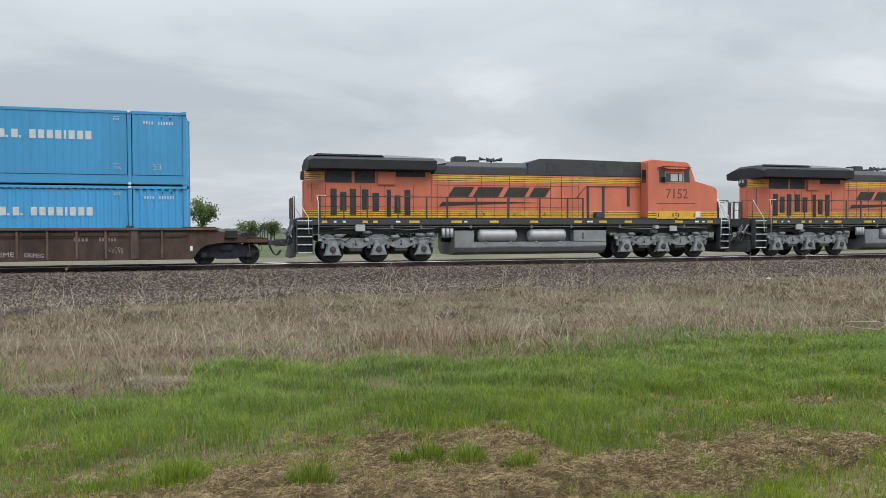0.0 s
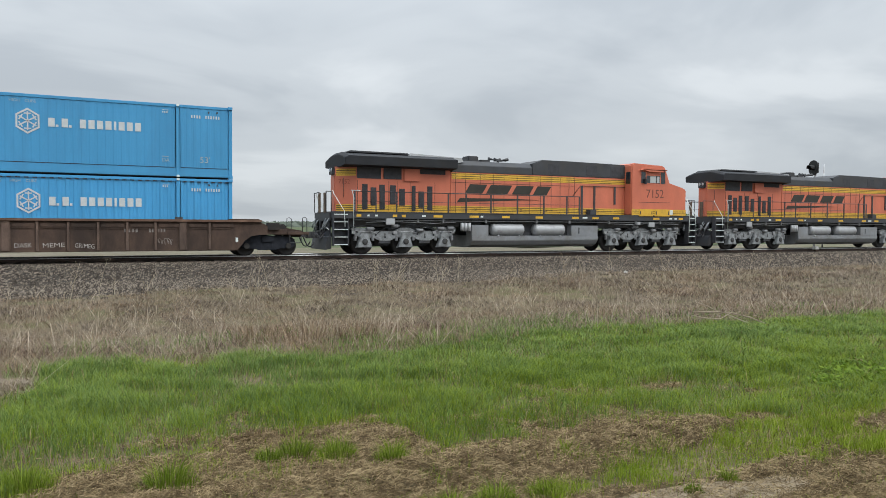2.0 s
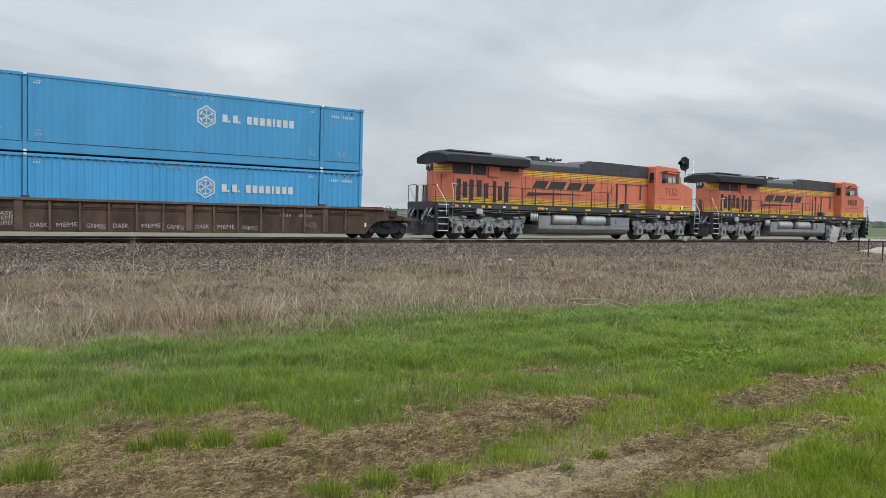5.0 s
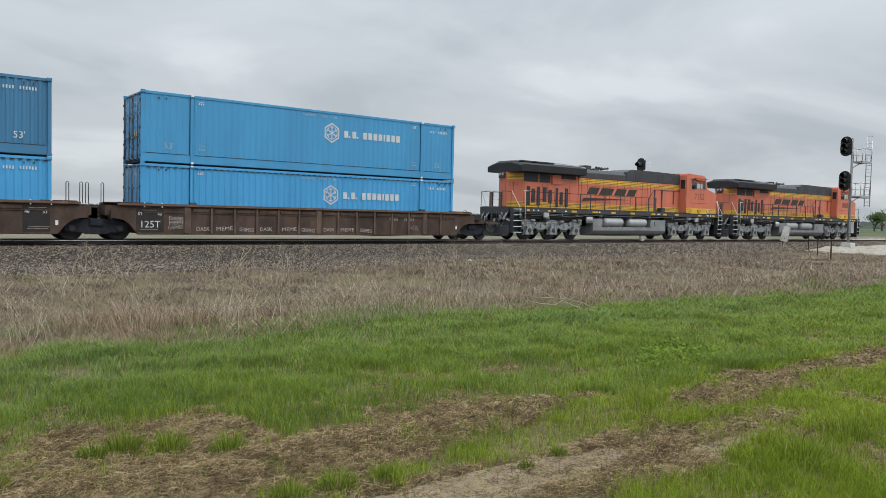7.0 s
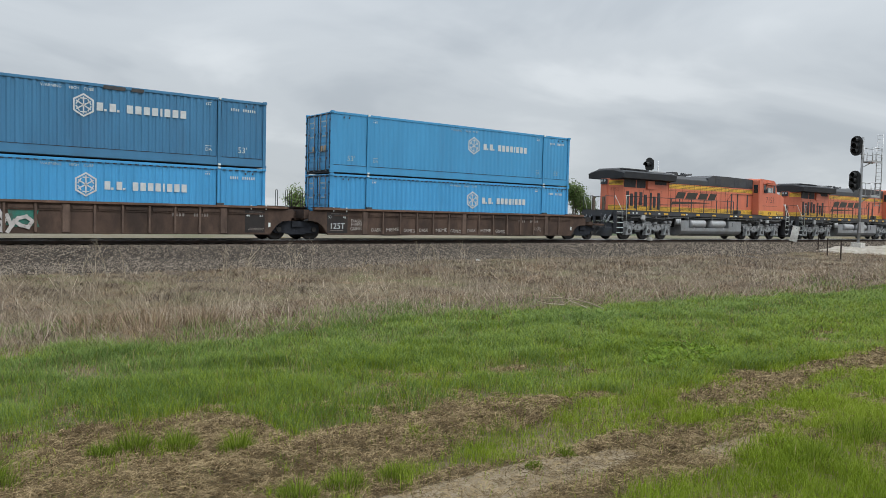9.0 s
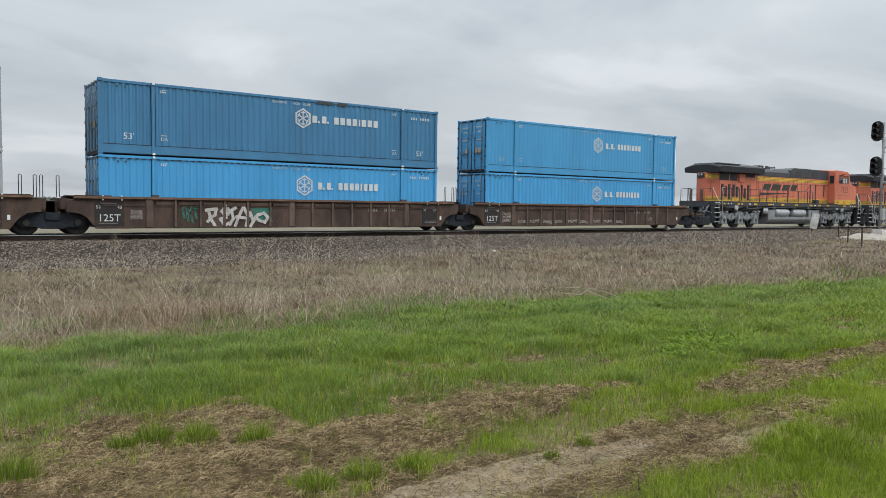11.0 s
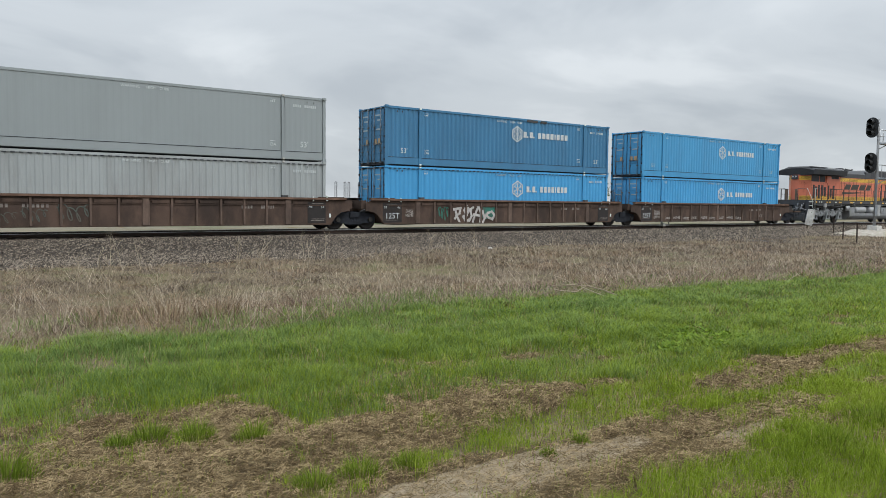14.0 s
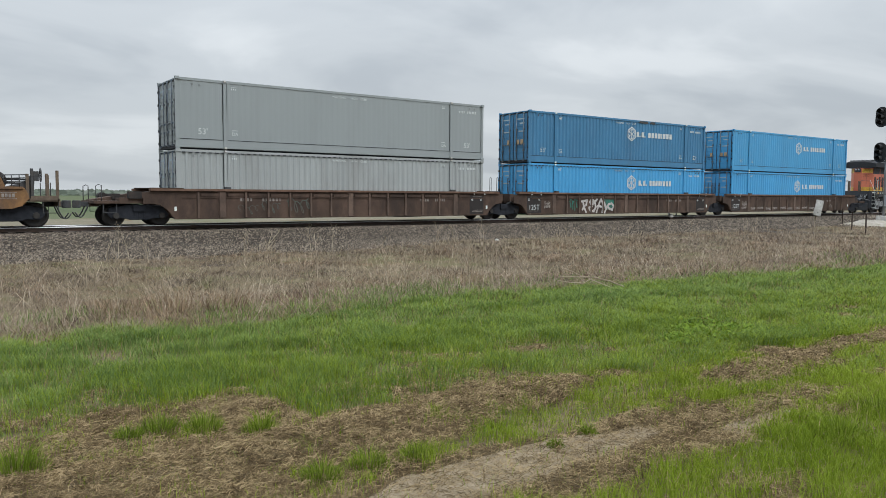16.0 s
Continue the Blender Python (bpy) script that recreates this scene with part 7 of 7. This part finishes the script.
# thick young grass tufts in the straw
def tuft(x, y, r, h, seed):
    rs2 = np.random.RandomState(seed)
    n = 560
    a, q = rs2.rand(n) * 2 * np.pi, r * 1.15 * rs2.rand(n) ** 0.6
    px, py = x + q * np.cos(a), y + q * np.sin(a)
    ob = blades("grass_tuft", px, py, h * np.clip(1.15 - 0.7 * (q / r) ** 1.5, 0.25, 1.2) * (0.35 + 0.8 * rs2.rand(n)), 0.0035 + 0.003 * rs2.rand(n), 0.1 + 0.7 * rs2.rand(n), [GRASSDEEP], "thick bright green grass tuft in mown straw", rs2, az=a + rs2.randn(n) * 0.4)
    return tagged(ob, category="grass tuft", group="grass tufts", kind="thing")


for k, (tx, ty, r, h) in enumerate(((0.47, 5.10, 0.17, 0.24), (1.40, 5.45, 0.15, 0.16), (1.18, 5.40, 0.10, 0.12), (1.68, 5.30, 0.13, 0.19), (2.0, 5.02, 0.11, 0.20), (1.97, 3.98, 0.13, 0.15), (2.30, 4.0, 0.14, 0.16), (2.63, 3.97, 0.12, 0.13), (-0.39, 5.45, 0.16, 0.18), (3.55, 3.62, 0.06, 0.08), (3.95, 3.70, 0.07, 0.08), (5.4, 2.62, 0.2, 0.2), (6.3, 2.72, 0.22, 0.22))):
    tuft(tx, ty, r, h, k)


# ---- trees and far woods ----
def tree(x, y, h, w, seed, leaves, material, low=0.25):
    rnd, rs2 = random.Random(seed), np.random.RandomState(seed)
    z0 = float(height(x, y))
    e = thing("tree", "small roadside tree with loose spring foliage" if h > 5 else "low leafy shrub with loose spring foliage", "tree" if h > 5 else "shrub", pose(x, y, z0 - 0.05), "trees beyond the track")
    g, ends = Geo(), []
    stems = 2 if w > h * 0.6 else 1

    def grow(p, d, l, r, level):
        q = p + d * l
        g.cyl(p, q, r, r * 0.62, n=7, caps=False)
        if level >= 3:
            ends.append(q)
            return
        if level > 0:
            ends.append(p.lerp(q, 0.7))
        for k in range(rnd.choice((3, 4))):
            nd = (d + Vector((rnd.uniform(-1, 1), rnd.uniform(-1, 1), rnd.uniform(-0.15, 0.7))) * 0.85).normalized()
            grow(p.lerp(q, rnd.uniform(0.55, 1.0)), nd, l * rnd.uniform(0.55, 0.8), r * 0.55, level + 1)
    for k in range(stems):
        grow(Vector((rnd.uniform(-0.2, 0.2) * w * (stems > 1), 0, 0)), Vector((rnd.uniform(-0.2, 0.2), rnd.uniform(-0.2, 0.2), 1)).normalized(), h * 0.38, h * 0.022 + 0.03, 0)
    part("trunk", g, BARK, e)
    P = np.array([tuple(p) for p in ends])
    n = leaves
    c = P[rs2.randint(0, len(P), n)] + rs2.randn(n, 3) * np.array([0.085 * w, 0.085 * w, 0.06 * h])
    c[:, 2] = np.clip(c[:, 2], low * h * rs2.rand(n), h * 1.02)
    s = (0.10 + 0.14 * rs2.rand(n)) * (h / 8) ** 0.5
    a, b = rs2.randn(n, 3), rs2.randn(n, 3)
    a /= np.linalg.norm(a, axis=1)[:, None]
    b -= a * (a * b).sum(1)[:, None]
    b /= np.linalg.norm(b, axis=1)[:, None]
    a, b = a * s[:, None], b * s[:, None] * 0.6
    v = np.stack([c - a, c - b, c + a, c + b], 1).reshape(-1, 3)
    ob = fill("crown", v, [np.arange(n * 4).reshape(-1, 4)], [material], "", parent=e, kind="")
    return e


tree(-3.88, 110.06, 7.4, 4.2, 3, 2600, LEAF)
tree(3.45, 111.96, 4.3, 3.5, 4, 1500, LEAF)
tree(6.46, 112.93, 4.2, 3.2, 9, 1400, LEAF)
tree(51.64, 109.47, 6.6, 5.0, 5, 1000, LEAFPALE, 0.2)
tree(55.63, 111.45, 5.2, 4.0, 11, 300, LEAFPALE, 0.2)
tree(115.21, 109.25, 10.0, 7.5, 6, 4200, LEAF, 0.05)
tree(104.76, 110.28, 5.6, 6.0, 7, 2200, LEAFPALE, 0.03)
tree(120.71, 111.23, 7.6, 6.5, 8, 2600, LEAF, 0.05)
tree(268.23, 111.44, 7.5, 9.0, 10, 2600, LEAF, 0.05)
tree(285.24, 115.40, 8.0, 9.0, 12, 2600, LEAF, 0.05)
# line of far woods and hedges along the horizon
rs = np.random.RandomState(23)
n = 40000
ax = np.radians(rs.uniform(-30, 80, n))
dist = np.where(rs.rand(n) < 0.7, 900, 520) + 120 * rs.rand(n)
x, y = dist * np.sin(ax), dist * np.cos(ax)
tall = (2.0 + 7.0 * lumps(x, y, 0.012, 171) ** 1.5) * (0.5 + 0.5 * lumps(x, y, 0.05, 181)) * dist / 900
c = np.stack([x, y, 0.2 + tall * rs.rand(n)], -1)
s = (0.6 + 1.1 * rs.rand(n))
a = np.stack([np.cos(ax), -np.sin(ax), 0 * ax], -1) * s[:, None] * 1.5
b = np.stack([0.3 * rs.randn(n), 0.3 * rs.randn(n), np.ones(n)], -1) * s[:, None]
v = np.stack([c - a, c - b, c + a, c + b], 1).reshape(-1, 3)
fill("far_woods", v, [np.arange(n * 4).reshape(-1, 4)], [WOODS], "low line of distant woods and hedges")

# ties under the rails
tie = None
for k in range(224):
    tx = -20 + 0.5 * k
    if tie is None:
        g = Geo().box(-0.115, 0.115, -1.3, 1.3, -0.17, 0.0)
        tie = part("tie", g, TIE, ballast, "weathered timber tie")
        tie.matrix_basis = pose(tx, YC, RAIL - 0.172)
    else:
        o = new("tie", tie.data)
        o.parent = ballast
        o.matrix_basis = pose(tx, YC + random.Random(k).uniform(-0.04, 0.04), RAIL - 0.172 + random.Random(k).uniform(-0.006, 0.0), 0, 0, random.Random(k + 9).uniform(-1, 1))


def motions():
    for ob, dx, dz in CARRIED:
        walk(ob, [(k * 0.5, pose(run(k * 0.5) + dx, YC, RAIL + dz)) for k in range(33)])
    for ob, r, place in WHEELS:
        rows = []
        for k in range(161):
            t = k * 0.1
            rows.append((t, pose(*place, 0, math.degrees((run(t) - run(0)) / r))))
        walk(ob, rows)


motions()
